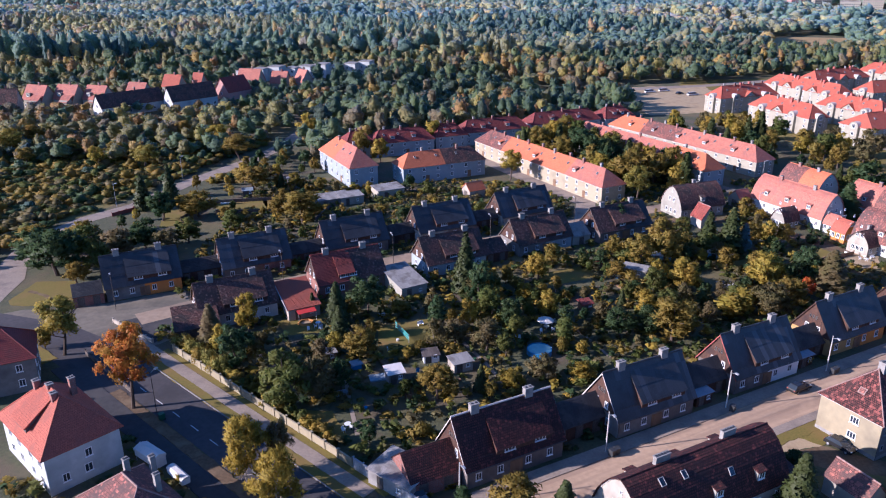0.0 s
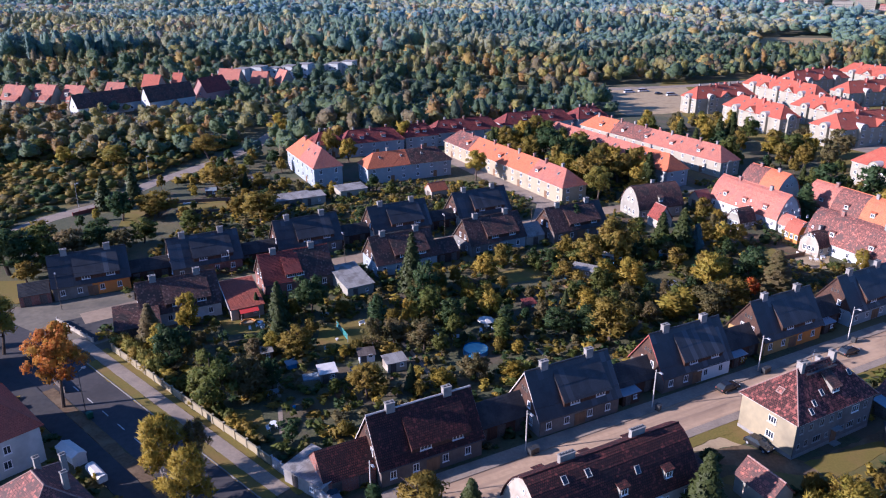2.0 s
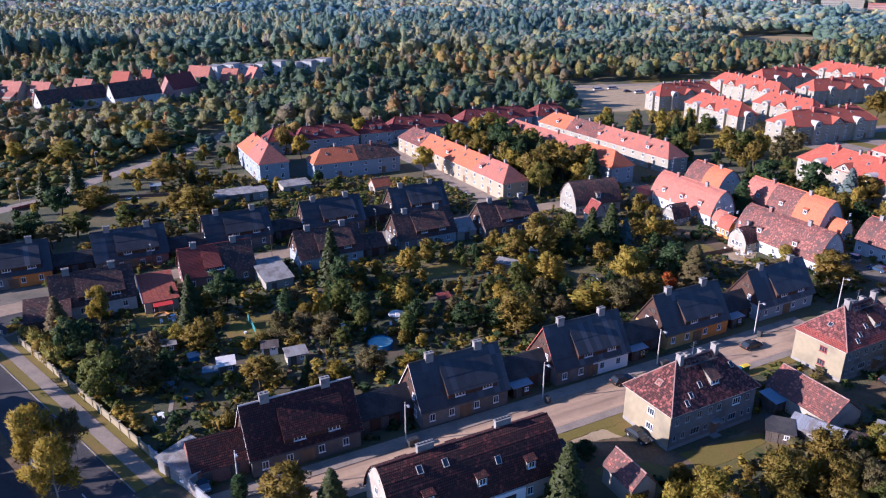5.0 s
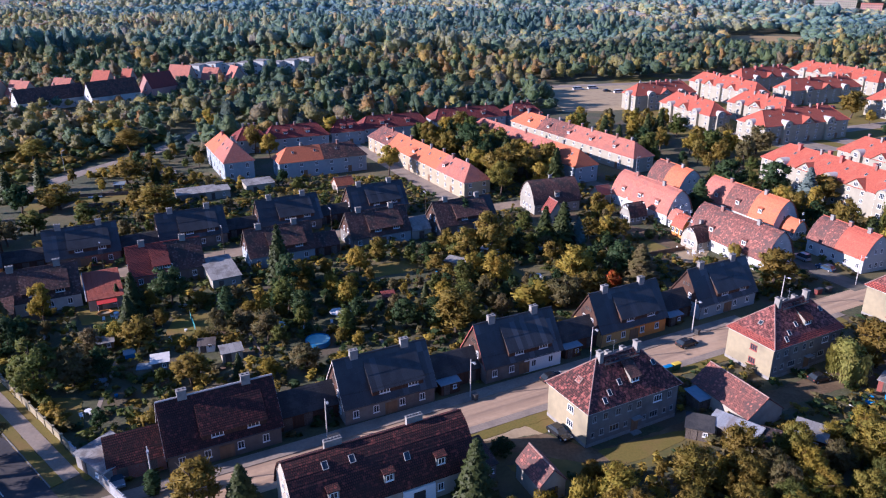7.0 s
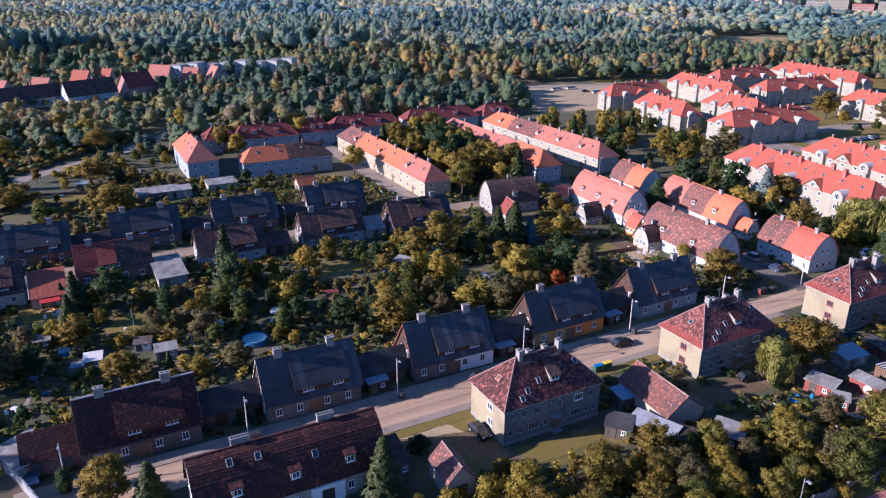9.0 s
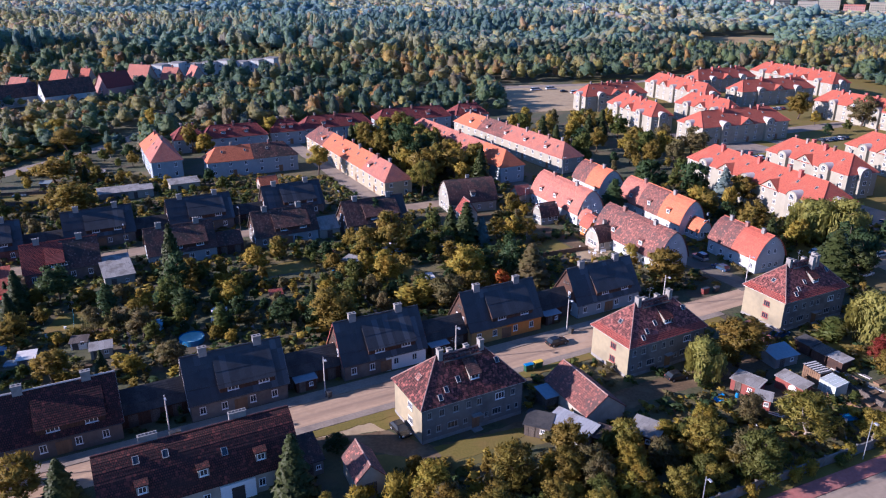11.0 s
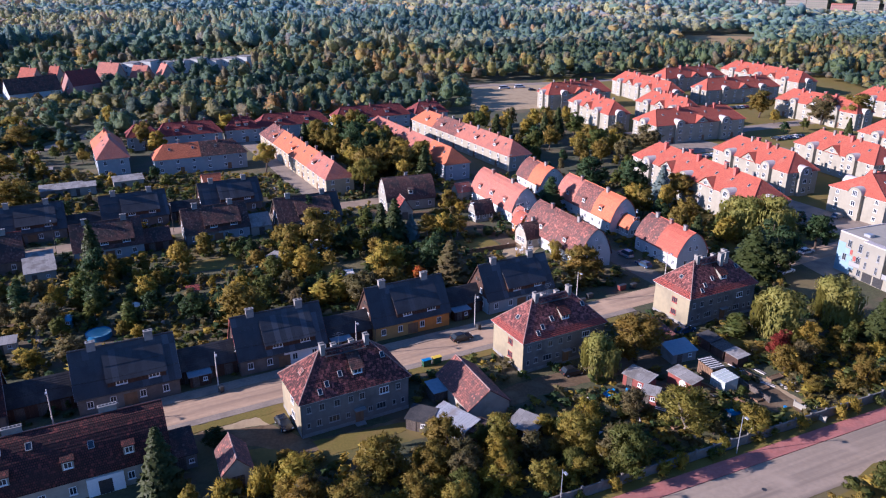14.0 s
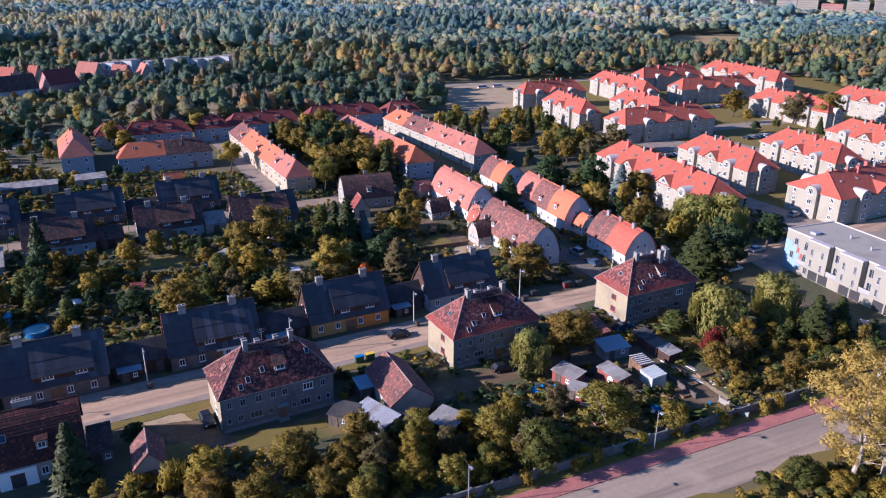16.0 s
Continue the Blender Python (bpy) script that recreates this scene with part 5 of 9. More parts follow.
for tx, ty, tl, tw in ((-36, 266, 12, 11), (-26, 268, 25, 10), (-3, 280, 14, 10), (8, 287, 30, 10.5), (37, 303, 34, 10.5), (70, 316, 16, 12)):
    block(tx, ty, 23.0 if tl > 13 else 25.0, tl, tw, 5.2, 9.3, 4.0, "u", ("tile_dark_red",), "plaster_pale", "pale grey terrace house with deep red roof", 2, 3, 2 if tl > 13 else 0, GT)


# ---- estate of red-roofed apartment houses ----
def bay(parent, at, w=3.8, d=1.2, ze=7.4, top=1.8, wall="plaster_cream", glazed=True):
    """A projecting stair bay with a round top and tall window."""
    n = 10
    prof = [(-w / 2, 0), (w / 2, 0)] + [(w / 2 * math.cos(math.pi * i / n), ze + top * math.sin(math.pi * i / n)) for i in range(n + 1)]
    g = Geo()
    k = len(prof)
    y0, y1 = -d, 2.6
    for i in range(k):
        (xa, za), (xb, zb) = prof[i], prof[(i + 1) % k]
        g.face([(xa, y0, za), (xb, y0, zb), (xb, y1, zb), (xa, y1, za)][::-1])
    g.face([(x, y0, z) for x, z in prof])
    b = part("bay", g.moved(at), wall, parent)
    r = Geo()
    for i in range(n):
        a0, a1 = math.pi * i / n, math.pi * (i + 1) / n
        p = [((w / 2 + 0.12) * math.cos(a), ze + (top + 0.12) * math.sin(a)) for a in (a0, a1)]
        r.face([(p[0][0], y0 - 0.1, p[0][1]), (p[1][0], y0 - 0.1, p[1][1]), (p[1][0], y1, p[1][1]), (p[0][0], y1, p[0][1])])
    part("bay_roof", r.moved(at), "trim_pale", b)
    if not glazed:
        return
    window_part(parent, at @ pose(0, y0, ze - 0.6), 1.5, 1.6, bars=2, far=True)
    for z in (1.2, 4.0):
        window_part(parent, at @ pose(0, y0, z), 1.3, 1.4, bars=1, far=True)


def estate_house(x, y, yaw, L, W, axis, label, ze=7.4, zr=12.4, h=5.0, bays=2):
    e = block(x, y, yaw, L, W, ze, zr, h, axis, ("tile_bright",), "plaster_cream", label, 3, 5, 0, "red-roofed estate houses")
    long_, wide = (L, W) if axis == "u" else (W, L)
    for i in range(bays):
        q = long_ * (i + 0.5) / bays
        bay(e, pose(q, 0.4, 0) if axis == "u" else pose(0.4, q, 0, 0, 0, -90))
        bay(e, pose(long_ - q, wide - 0.4, 0, 0, 0, 180) if axis == "u" else pose(wide - 0.4, q, 0, 0, 0, 90), glazed=False)
    # white pediments between the bays, on both long sides
    for side in (0, 1):
        for i in range(bays - 1):
            q = long_ * (i + 1.0) / bays
            if axis == "u":
                at = pose(q, 0.35, 0) if side == 0 else pose(q, wide - 0.35, 0, 0, 0, 180)
            else:
                at = pose(0.35, q, 0, 0, 0, -90) if side == 0 else pose(wide - 0.35, q, 0, 0, 0, 90)
            k = (zr - ze) / (wide / 2)
            hw, up = 3.5, min(2.5, zr - ze - 0.9)
            deep = up / k + 0.3
            g = Geo()
            g.face([(-hw, -0.25, ze - 0.3), (hw, -0.25, ze - 0.3), (hw, -0.25, ze), (0, -0.25, ze + up), (-hw, -0.25, ze)])
            g.face([(-hw, -0.25, ze - 0.3), (-hw, -0.25, ze), (-hw, 0.6, ze), (-hw, 0.6, ze - 0.3)])
            g.face([(hw, 0.6, ze - 0.3), (hw, 0.6, ze), (hw, -0.25, ze), (hw, -0.25, ze - 0.3)])
            p = part("pediment", g.moved(at), "plaster_cream", e)
            r = Geo()
            for s in (-1, 1):
                f = [(s * (hw + 0.35), -0.5, ze - 0.16), (s * (hw + 0.35), 0.5, ze - 0.16), (0, deep, ze + up + 0.12), (0, -0.5, ze + up + 0.12)]
                r.face(f if s < 0 else f[::-1])
                f = [(x_, y_, z_ - 0.14) for x_, y_, z_ in f]
                r.face(f[::-1] if s < 0 else f)
            part("pediment_roof", r.moved(at), "tile_bright", p)
            if side == 0:
                window_part(e, at @ pose(0, -0.25, ze + 0.3), 1.5, 1.3, bars=2, far=True)
    for i in range(int(long_ / 8)):
        q = long_ * (i + 0.7) / int(long_ / 8) if i % 2 else long_ * (i + 0.45) / int(long_ / 8)
        if 5.2 < q < long_ - 5.2:
            w_ = wide * (0.42 if i % 2 else 0.55)
            cx_, cy_ = (q, w_) if axis == "u" else (w_, q)
            part("chimney", Geo().box(cx_ - 0.5, cx_ + 0.5, cy_ - 0.5, cy_ + 0.5, zr - 1.6, zr + 1.0).box(cx_ - 0.6, cx_ + 0.6, cy_ - 0.6, cy_ + 0.6, zr + 1.0, zr + 1.12), "red_render", e)
    bay(e, pose(0.4, wide * 0.5, 0, 0, 0, -90) if axis == "u" else pose(wide * 0.5, 0.4, 0), 4.0)
    return e


EL = "cream apartment house with bright red hipped roof and round bays"
for ex, ey, eyaw, el, ew, ax in ((165.8, 281.2, 21.8, 44.6, 16.0, "u"), (187.1, 212.1, 19.4, 12.6, 35.2, "v"), (218.9, 222.3, 18.7, 12.6, 34.8, "v"), (201.3, 183.6, 26.0, 36.0, 18.0, "u"), (258.3, 308.3, 25.7, 11.5, 43.3, "v"), (214.6, 369.7, 19.5, 46.6, 13.0, "u"), (273.6, 397.9, 21.0, 13.8, 62.0, "v"), (205.2, 409.3, 24.4, 43.0, 13.5, "u"), (191.7, 358.5, 19.6, 10.5, 51.0, "v"), (185.9, 310.3, 26.5, 11.0, 32.7, "v"), (151.5, 303.3, 18.0, 11.0, 37.4, "v"), (132.9, 353.8, 20.8, 35.8, 12.0, "u"), (164.0, 180.9, 19.3, 13.2, 57.0, "v"), (252.0, 240.0, 19.0, 12.6, 36.0, "v"), (296.0, 318.0, 22.0, 12.6, 40.0, "v")):
    estate_house(ex, ey, eyaw, el, ew, ax, EL, bays=3 if max(el, ew) > 50 else 2)


# ---- white flat-roofed building ----
def modern_block(x, y, yaw, L, W, H):
    e = thing("apartment_block", pose(x, y, 0, 0, 0, yaw), "white modern flat-roofed apartment building with blue mural corner", "apartment house")
    part("wall", Geo().box(0, L, 0, W, 0, H), "render_white", e)
    part("parapet", Geo().box(-0.05, L + 0.05, -0.05, 0.25, H, H + 0.3).box(-0.05, L + 0.05, W - 0.25, W + 0.05, H, H + 0.3).box(-0.05, 0.25, 0.25, W - 0.25, H, H + 0.3).box(L - 0.25, L + 0.05, 0.25, W - 0.25, H, H + 0.3), "trim_pale", e)
    part("flat_roof", Geo().box(0.25, L - 0.25, 0.25, W - 0.25, H, H + 0.1), "membrane", e)
    g = Geo()
    for q0, q1, z0, z1 in ((W - 3.4, W, 0.3, 6.2), (W - 4.2, W - 3.4, 0.3, 4.6), (W - 2.0, W, 6.2, 7.2), (W - 5.0, W - 4.2, 1.6, 3.4)):
        g.box(-0.05, 0.0, q0, q1, z0, z1)
    part("mural", g, "mural_blue", e, "blue painted mural on the corner")
    g = Geo()
    for q0, z0 in ((W - 4.1, 5.0), (W - 5.2, 3.8), (W - 3.2, 6.6)):
        g.box(-0.05, 0.0, q0, q0 + 0.7, z0, z0 + 1.1)
    part("mural", g, "red_trim", e, "pink patches of the mural")
    # upper storeys step forward over the recessed ground floor
    q = W - 7.5
    for i in range(3):
        q0 = q - 5.6 - i * 8.4
        part("bay", Geo().box(-1.5, 0.0, q0, q0 + 5.6, 2.9, H + 0.05), "render_white", e)
        part("bay_coping", Geo().box(-1.55, 0.05, q0 - 0.05, q0 + 5.65, H + 0.05, H + 0.3), "trim_pale", e)
        for w_ in (1.4, 4.2):
            window_part(e, pose(-1.5, q0 + w_, 3.4 + 0.25 * (w_ > 2), 0, 0, -90), 0.6, 1.6, "galvanised", far=True)
            window_part(e, pose(-1.5, q0 + w_, 6.3, 0, 0, -90), 0.6, 1.6, "galvanised", far=True)
        part("balcony", Geo().box(-1.3, 0.0, q0 + 5.6, q0 + 8.4, 2.9, 3.1), "concrete", e)
        part("balcony_rail", Geo().box(-1.32, -1.26, q0 + 5.6, q0 + 8.4, 3.1, 4.1), "sheet_dull", e)
        for z in (3.3, 6.3):
            window_part(e, pose(0, q0 + 7.0, z, 0, 0, -90), 1.4, 1.9, "galvanised", far=True)
        for w_ in (1.5, 4.3):
            part("garage_door", Geo().box(-0.08, 0.0, q0 + w_ - 1.2, q0 + w_ + 1.2, 0.1, 2.4), "dark_metal", e)
    for q1, z in ((W - 5.8, 3.3), (W - 5.9, 6.2), (W - 2.2, 3.2), (W - 3.0, 6.6), (W - 6.6, 0.8)):
        window_part(e, pose(-0.05, q1, z, 0, 0, -90), 1.0, 1.6, "galvanised", far=True)
    for i in range(5):
        for z in (1.0, 3.7, 6.5):
            window_part(e, pose(2 + i * (L - 4) / 4, 0, z), 1.3, 1.6, "dark_metal", far=True)
    for i in range(3):
        part("roof_vent", Geo().tube((4 + 2 * i, 6 + 7 * i, H + 0.1), (4 + 2 * i, 6 + 7 * i, H + 0.9), 0.25, 0.25, 8), "galvanised", e)
    part("roof_hatch", Geo().box(2.0, 3.4, W - 6.0, W - 4.4, H + 0.1, H + 0.7), "galvanised", e)
    return e


modern_block(185.0, 127.0, 21.0, 14.0, 30.0, 9.4)


# ---- far village, town ----
def steep_house(x, y, yaw, L, W, ze, zr, roof, wall, label, group):
    e = thing("house", pose(x, y, 0, 0, 0, yaw), label, "house", group)
    part("wall", Geo().prism_x([(0.3, 0), (W - 0.3, 0), (W - 0.3, ze), (W / 2, zr - 0.2), (0.3, ze)], 0.3, L - 0.3), wall, e)
    part("roof_slope", slope(Geo(), (0, 0, ze), (L, 0, ze), (L, W / 2, zr), (0, W / 2, zr), 0.6), roof, e)
    part("roof_slope", slope(Geo(), (L, W, ze), (0, W, ze), (0, W / 2, zr), (L, W / 2, zr), 0.6), roof, e)
    for i in range(max(2, int(L / 4))):
        window_part(e, pose(L * (i + 0.5) / max(2, int(L / 4)), 0.3, 1.2), 1.2, 1.4, far=True)
    for z, fs in ((1.2, (0.3, 0.7)), (4.6, (0.5,))):
        for q in fs:
            window_part(e, pose(0.3, W * q, z, 0, 0, -90), 1.1, 1.4, far=True)
    chimney_part(e, L * 0.6, W / 2, zr - 0.6, zr + 1.1, 0.8, 0.8, "chimney_brick", 1)
    return e


GV = "village houses at the wood"
VILLAGE = [
    (-213, 373, -18, 13, 11, 4.6, 11.6, "tile_pink", "plaster_cream"),
    (-198, 374, -18, 13, 11, 4.6, 11.6, "tile_pink", "plaster_cream"),
    (-183, 374, -18, 12.5, 11, 4.6, 11.2, "tile_pink", "plaster_cream"),
    (-167, 388, -14, 11, 10, 4.6, 10.6, "tile_pink", "plaster_cream"),
    (-160.5, 345.5, 50, 33, 9.5, 4.6, 10.8, "tile_brown", "plaster_bright"),
    (-132.5, 361.0, 50, 26, 9, 5.0, 12.3, "tile_brown", "plaster_bright"),
    (-110.7, 382.9, 60, 17, 11, 6.0, 13.4, "tile_dark_red", "plaster_rose"),
    (-156, 411, -16, 11, 9, 5.2, 11.6, "tile_coral", "plaster_cream"),
    (-140.5, 413, -16, 6.5, 9, 5.2, 12.2, "tile_coral", "plaster_cream"),
    (-118, 424, -16, 14, 10, 5.5, 13, "tile_pink", "plaster_cream"),
    (-100, 428, -14, 10, 10, 4.5, 11, "tile_pink", "plaster_cream"),
    (-88, 436, -50, 10, 9, 4.5, 11.5, "tile_pink", "plaster_warm"),
    (-236, 352, 12, 13, 11, 4.6, 12.0, "tile_brown", "plaster_cream"),
    (-219, 354, 12, 13, 11, 4.6, 12.0, "tile_brown", "plaster_cream"),
]
for vx, vy, vyaw, vl, vw_, vze, vzr, vr, vw in VILLAGE:
    e = steep_house(vx, vy, vyaw, vl, vw_, vze, vzr, vr, vw, "steep-roofed village house among trees", GV)
    if vr == "tile_pink" and vl > 11 and vy < 400:
        # a front wing with its own steep roof, and a dormer
        gx = vl * 0.55
        part("wing_wall", Geo().box(gx, gx + 5.0, -3.2, 0.4, 0, 4.2).prism_x([(-3.2, 4.2), (0.4, 4.2), (0.4, 6.0), (-3.2, 4.3)], gx, gx + 5.0), vw, e)
        part("wing_roof", slope(Geo(), (gx - 0.3, -3.6, 3.9), (gx + 5.3, -3.6, 3.9), (gx + 5.3, 1.6, 7.0), (gx - 0.3, 1.6, 7.0), 0.6), vr, e)
        part("dormer", Geo().box(vl * 0.2, vl * 0.2 + 2.4, 1.0, 3.4, 6.0, 7.9), vw, e)
        window_part(e, pose(vl * 0.2 + 1.2, 1.0, 6.3), 1.2, 1.1, far=True)
for i in range(9):
    bx_, by_ = -128 + i * 9.0, 462 + i * 4.5
    e = thing("terrace_house", pose(bx_, by_, 0, 0, 0, -16), "small white flat-roofed terrace house", "house", "flat-roofed terrace")
    part("wall", Geo().box(0, 7.6, 0, 9, 0, 7 + (i % 3) * 0.7), "plaster_bright", e)
    part("flat_roof", Geo().box(-0.2, 7.8, -0.2, 9.2, 7 + (i % 3) * 0.7, 7.3 + (i % 3) * 0.7), "felt_grey", e)
    for q in (2.0, 5.6):
        for z in (1.2, 4.2):
            window_part(e, pose(q, 0, z), 1.4, 1.5, far=True)
            window_part(e, pose(0, q + 1, z, 0, 0, -90), 1.4, 1.5, far=True)
TOWN = [(498, 1172), (530, 1178), (563, 1172), (588, 1146), (606, 1118), (628, 1090), (646, 1056), (664, 1020), (684, 990)]
for i, (bx_, by_) in enumerate(TOWN):
    e = thing("tower_block", pose(bx_, by_, 0, 0, 0, 6 if i < 3 else -28), "distant pale pink apartment block", "apartment house", "distant town blocks")
    hh = 15 + (i * 7 % 5) * 2.4
    part("wall", Geo().box(0, 27, 0, 13, 0, hh), ("plaster_cream", "plaster_rose", "plaster_cream", "plaster_white")[i % 4], e)
    part("roof", Geo().box(-0.3, 27.3, -0.3, 13.3, hh, hh + 1.6), "tile_pink" if i % 3 else "felt_grey", e)
    g = Geo()
    for f in range(int(hh / 3)):
        for q in range(9):
            g.box(1.2 + q * 2.9, 2.6 + q * 2.9, -0.06, 0.0, 1.2 + f * 3, 2.6 + f * 3)
    part("window_rows", g, "glass", e, "rows of small dark windows")
for i in range(16):
    bx_, by_ = -740 + i * 42 + (i * 37 % 23), 1180 + (i * 53 % 90)
    steep_house(bx_, by_, (i * 47) % 90, 14, 12, 9, 15, "felt_grey" if i % 3 else "tile_pink", "plaster_white", "distant pale house on the horizon", "distant houses")


# ---- trees ----
OCTA = np.array([(1, 0, 0), (-1, 0, 0), (0, 1, 0), (0, -1, 0), (0, 0, 1), (0, 0, -1)], float)
OCTF = np.array([(0, 2, 4), (2, 1, 4), (1, 3, 4), (3, 0, 4), (2, 0, 5), (1, 2, 5), (3, 1, 5), (0, 3, 5)])


def unit(v):
    return v / np.maximum(np.linalg.norm(v, axis=1, keepdims=True), 1e-9)


def leaf_tris(pos, nrm, size, r, stretch=1.5, out=None):
    """Small leaf sprays at pos facing nrm, three corners each; out: the way the shoots point."""
    t = unit(np.cross(nrm, r.normal(size=nrm.shape)))
    if out is not None:
        t = unit(t * 0.9 - out)
        nrm = unit(nrm - t * (nrm * t).sum(1, keepdims=True))
    b = np.cross(nrm, t)
    s = size[:, None] * 0.55
    skew = (r.random((len(pos), 1)) - 0.5) * 0.9
    return np.stack([pos - t * s * stretch, pos + t * s * stretch * 0.8 - b * s * (0.7 - skew), pos + t * s * stretch * 0.5 + b * s * (0.9 + skew)], 1).reshape(-1, 3)


def clump_crown(r, blobs, n, size, core=0.62, calm=0.0, shoots=0.0):
    """Leaves over lumpy blobs (x, y, z, radius), with darker solid hearts inside."""
    blobs = np.array(blobs)
    w = blobs[:, 3] ** 2
    pick = r.choice(len(blobs), n, p=w / w.sum())
    d = r.normal(size=(n, 3))
    d[:, 2] += 0.25
    d = unit(d)
    rad = blobs[pick, 3] * ((0.5 + 0.85 * r.random(n)) if shoots else (0.66 + 0.62 * r.random(n) ** 1.4))
    pos = blobs[pick, :3] + d * rad[:, None] * np.array([1, 1, 0.85])
    nrm = unit(d + 0.5 * r.normal(size=(n, 3)))
    way = (d + np.array([0, 0, 0.7])) * (shoots * 1.6 * r.random((n, 1))) if shoots else None
    v = leaf_tris(pos, nrm, size * (0.6 + 0.8 * r.random(n)), r, 1.5 + 0.9 * shoots, way)
    f4 = np.arange(3 * n).reshape(-1, 3)
    heart = (blobs[:, :3] * w[:, None]).sum(0) / w.sum()
    soft = unit(0.28 * d + 0.62 * unit(pos - heart) + 0.5 * nrm) if shoots else unit((0.62 - 0.2 * calm) * d + (0.45 + 0.3 * calm) * unit(pos - heart) + (0.42 - 0.27 * calm) * nrm)
    hv, hf, hn = [], [], []
    for x, y, z, rr in blobs:
        o = len(hv) * 6
        hv.append(OCTA * rr * core * (0.8 + 0.4 * r.random((6, 1))) + (x, y, z))
        hf.append(OCTF + o)
        hn.append(OCTA)
    return v, f4, np.concatenate(hv), np.concatenate(hf), np.concatenate([np.repeat(soft, 3, 0), np.concatenate(hn)])


def dome_crown(r, lobes, n, size, rings, segs, mid, low):
    """A closed, lumpy crown (the hull of the lobes seen from its middle) with leaf sprays along it."""
    lobes = np.array(lobes)
    heart = np.array([0, 0, mid])
    rows, v = [], []
    for i in range(rings + 1):
        a = math.radians(128) * i / rings
        row = []
        for j in range(1 if i == 0 else segs):
            b = 2 * math.pi * (j + 0.5 * (i % 2) + 0.3 * r.random()) / segs
            d = np.array([math.sin(a) * math.cos(b), math.sin(a) * math.sin(b), math.cos(a)])
            to = lobes[:, :3] - heart
            along = to @ d
            miss = lobes[:, 3] ** 2 - ((to ** 2).sum(1) - along ** 2)
            reach = np.where(miss > 0, along + np.sqrt(np.maximum(miss, 0)), 0).max()
            top = (1.0 - mid) * 0.86
            body = 1.0 / math.sqrt((math.sin(a) / 0.35) ** 2 + (math.cos(a) / (top if a < 1.57 else mid - low)) ** 2)
            row.append(len(v))
            v.append(heart + d * max(reach, 0.74 * body) * (0.84 + 0.26 * r.random()))
        rows.append(row)
    v = np.array(v)
    f = [(0, rows[1][j], rows[1][(j + 1) % segs]) for j in range(segs)]
    for p, q in zip(rows[1:], rows[2:]):
        for j in range(segs):
            k = (j + 1) % segs
            f += [(p[j], q[j], q[k]), (p[j], q[k], p[k])]
    f = np.array(f)
    fn = np.cross(v[f[:, 1]] - v[f[:, 0]], v[f[:, 2]] - v[f[:, 0]])
    vn = np.zeros_like(v)
    for c in range(3):
        np.add.at(vn, f[:, c], fn)
    vn = unit(vn)
    area = np.linalg.norm(fn, axis=1)
    pick = r.choice(len(f), n, p=area / area.sum())
    w = r.dirichlet((1, 1, 1), n)
    pos = (v[f[pick]] * w[:, :, None]).sum(1)
    out = unit((vn[f[pick]] * w[:, :, None]).sum(1))
    pos = pos + out * size * 0.6 * r.random((n, 1)) + np.array([0, 0, size * 0.25])
    lv = leaf_tris(pos, unit(out + 0.9 * r.normal(size=out.shape)), size * (0.6 + 0.8 * r.random(n)), r, 1.4, out * 0.7)
    soft = unit(out + 0.32 * r.normal(size=out.shape))
    return lv, np.arange(3 * n).reshape(-1, 3), v, f, np.concatenate([np.repeat(soft, 3, 0), vn])


def mesh_from(name, v4, f4, v3=None, f3=None, normals=None):
    """A mesh from triangles given as arrays, with soft normals where given."""
    nv4 = len(v4)
    v = v4 if v3 is None else np.concatenate([v4, v3])
    me = bpy.data.meshes.new(name)
    me.vertices.add(len(v))
    me.vertices.foreach_set("co", v.astype(np.float32).ravel())
    loops = f4.ravel() if f3 is None else np.concatenate([f4.ravel(), (f3 + nv4).ravel()])
    n4, n3 = len(f4), 0 if f3 is None else len(f3)
    me.loops.add(len(loops))
    me.loops.foreach_set("vertex_index", loops.astype(np.int32))
    me.polygons.add(n4 + n3)
    k4 = f4.shape[1]
    starts = np.concatenate([np.arange(n4) * k4, n4 * k4 + np.arange(n3) * 3]).astype(np.int32)
    me.polygons.foreach_set("loop_start", starts)
    me.update(calc_edges=True)
    if normals is not None:
        a = me.attributes.new("custom_normal", "FLOAT_VECTOR", "POINT")
        a.data.foreach_set("vector", normals.astype(np.float32).ravel())
    return me


def broad_blobs(r, h=10.0, rad=4.0, k=15, low=0.26, wide=0.33):
    blobs = []
    for i in range(k):
        a, u = r.random() * 2 * math.pi, r.random()
        z = h * (low + 0.12 + (0.80 - low) * u)
        env = math.sin(math.pi * min(1, (z / h - low + 0.08) / (1.06 - low))) ** 0.6
        q = rad * env * (0.3 + 0.55 * r.random())
        blobs.append((q * math.cos(a), q * math.sin(a), z, rad * wide * (0.75 + 0.6 * r.random())))
    blobs.append((0, 0, h * 0.56, rad * 0.46))
    return blobs


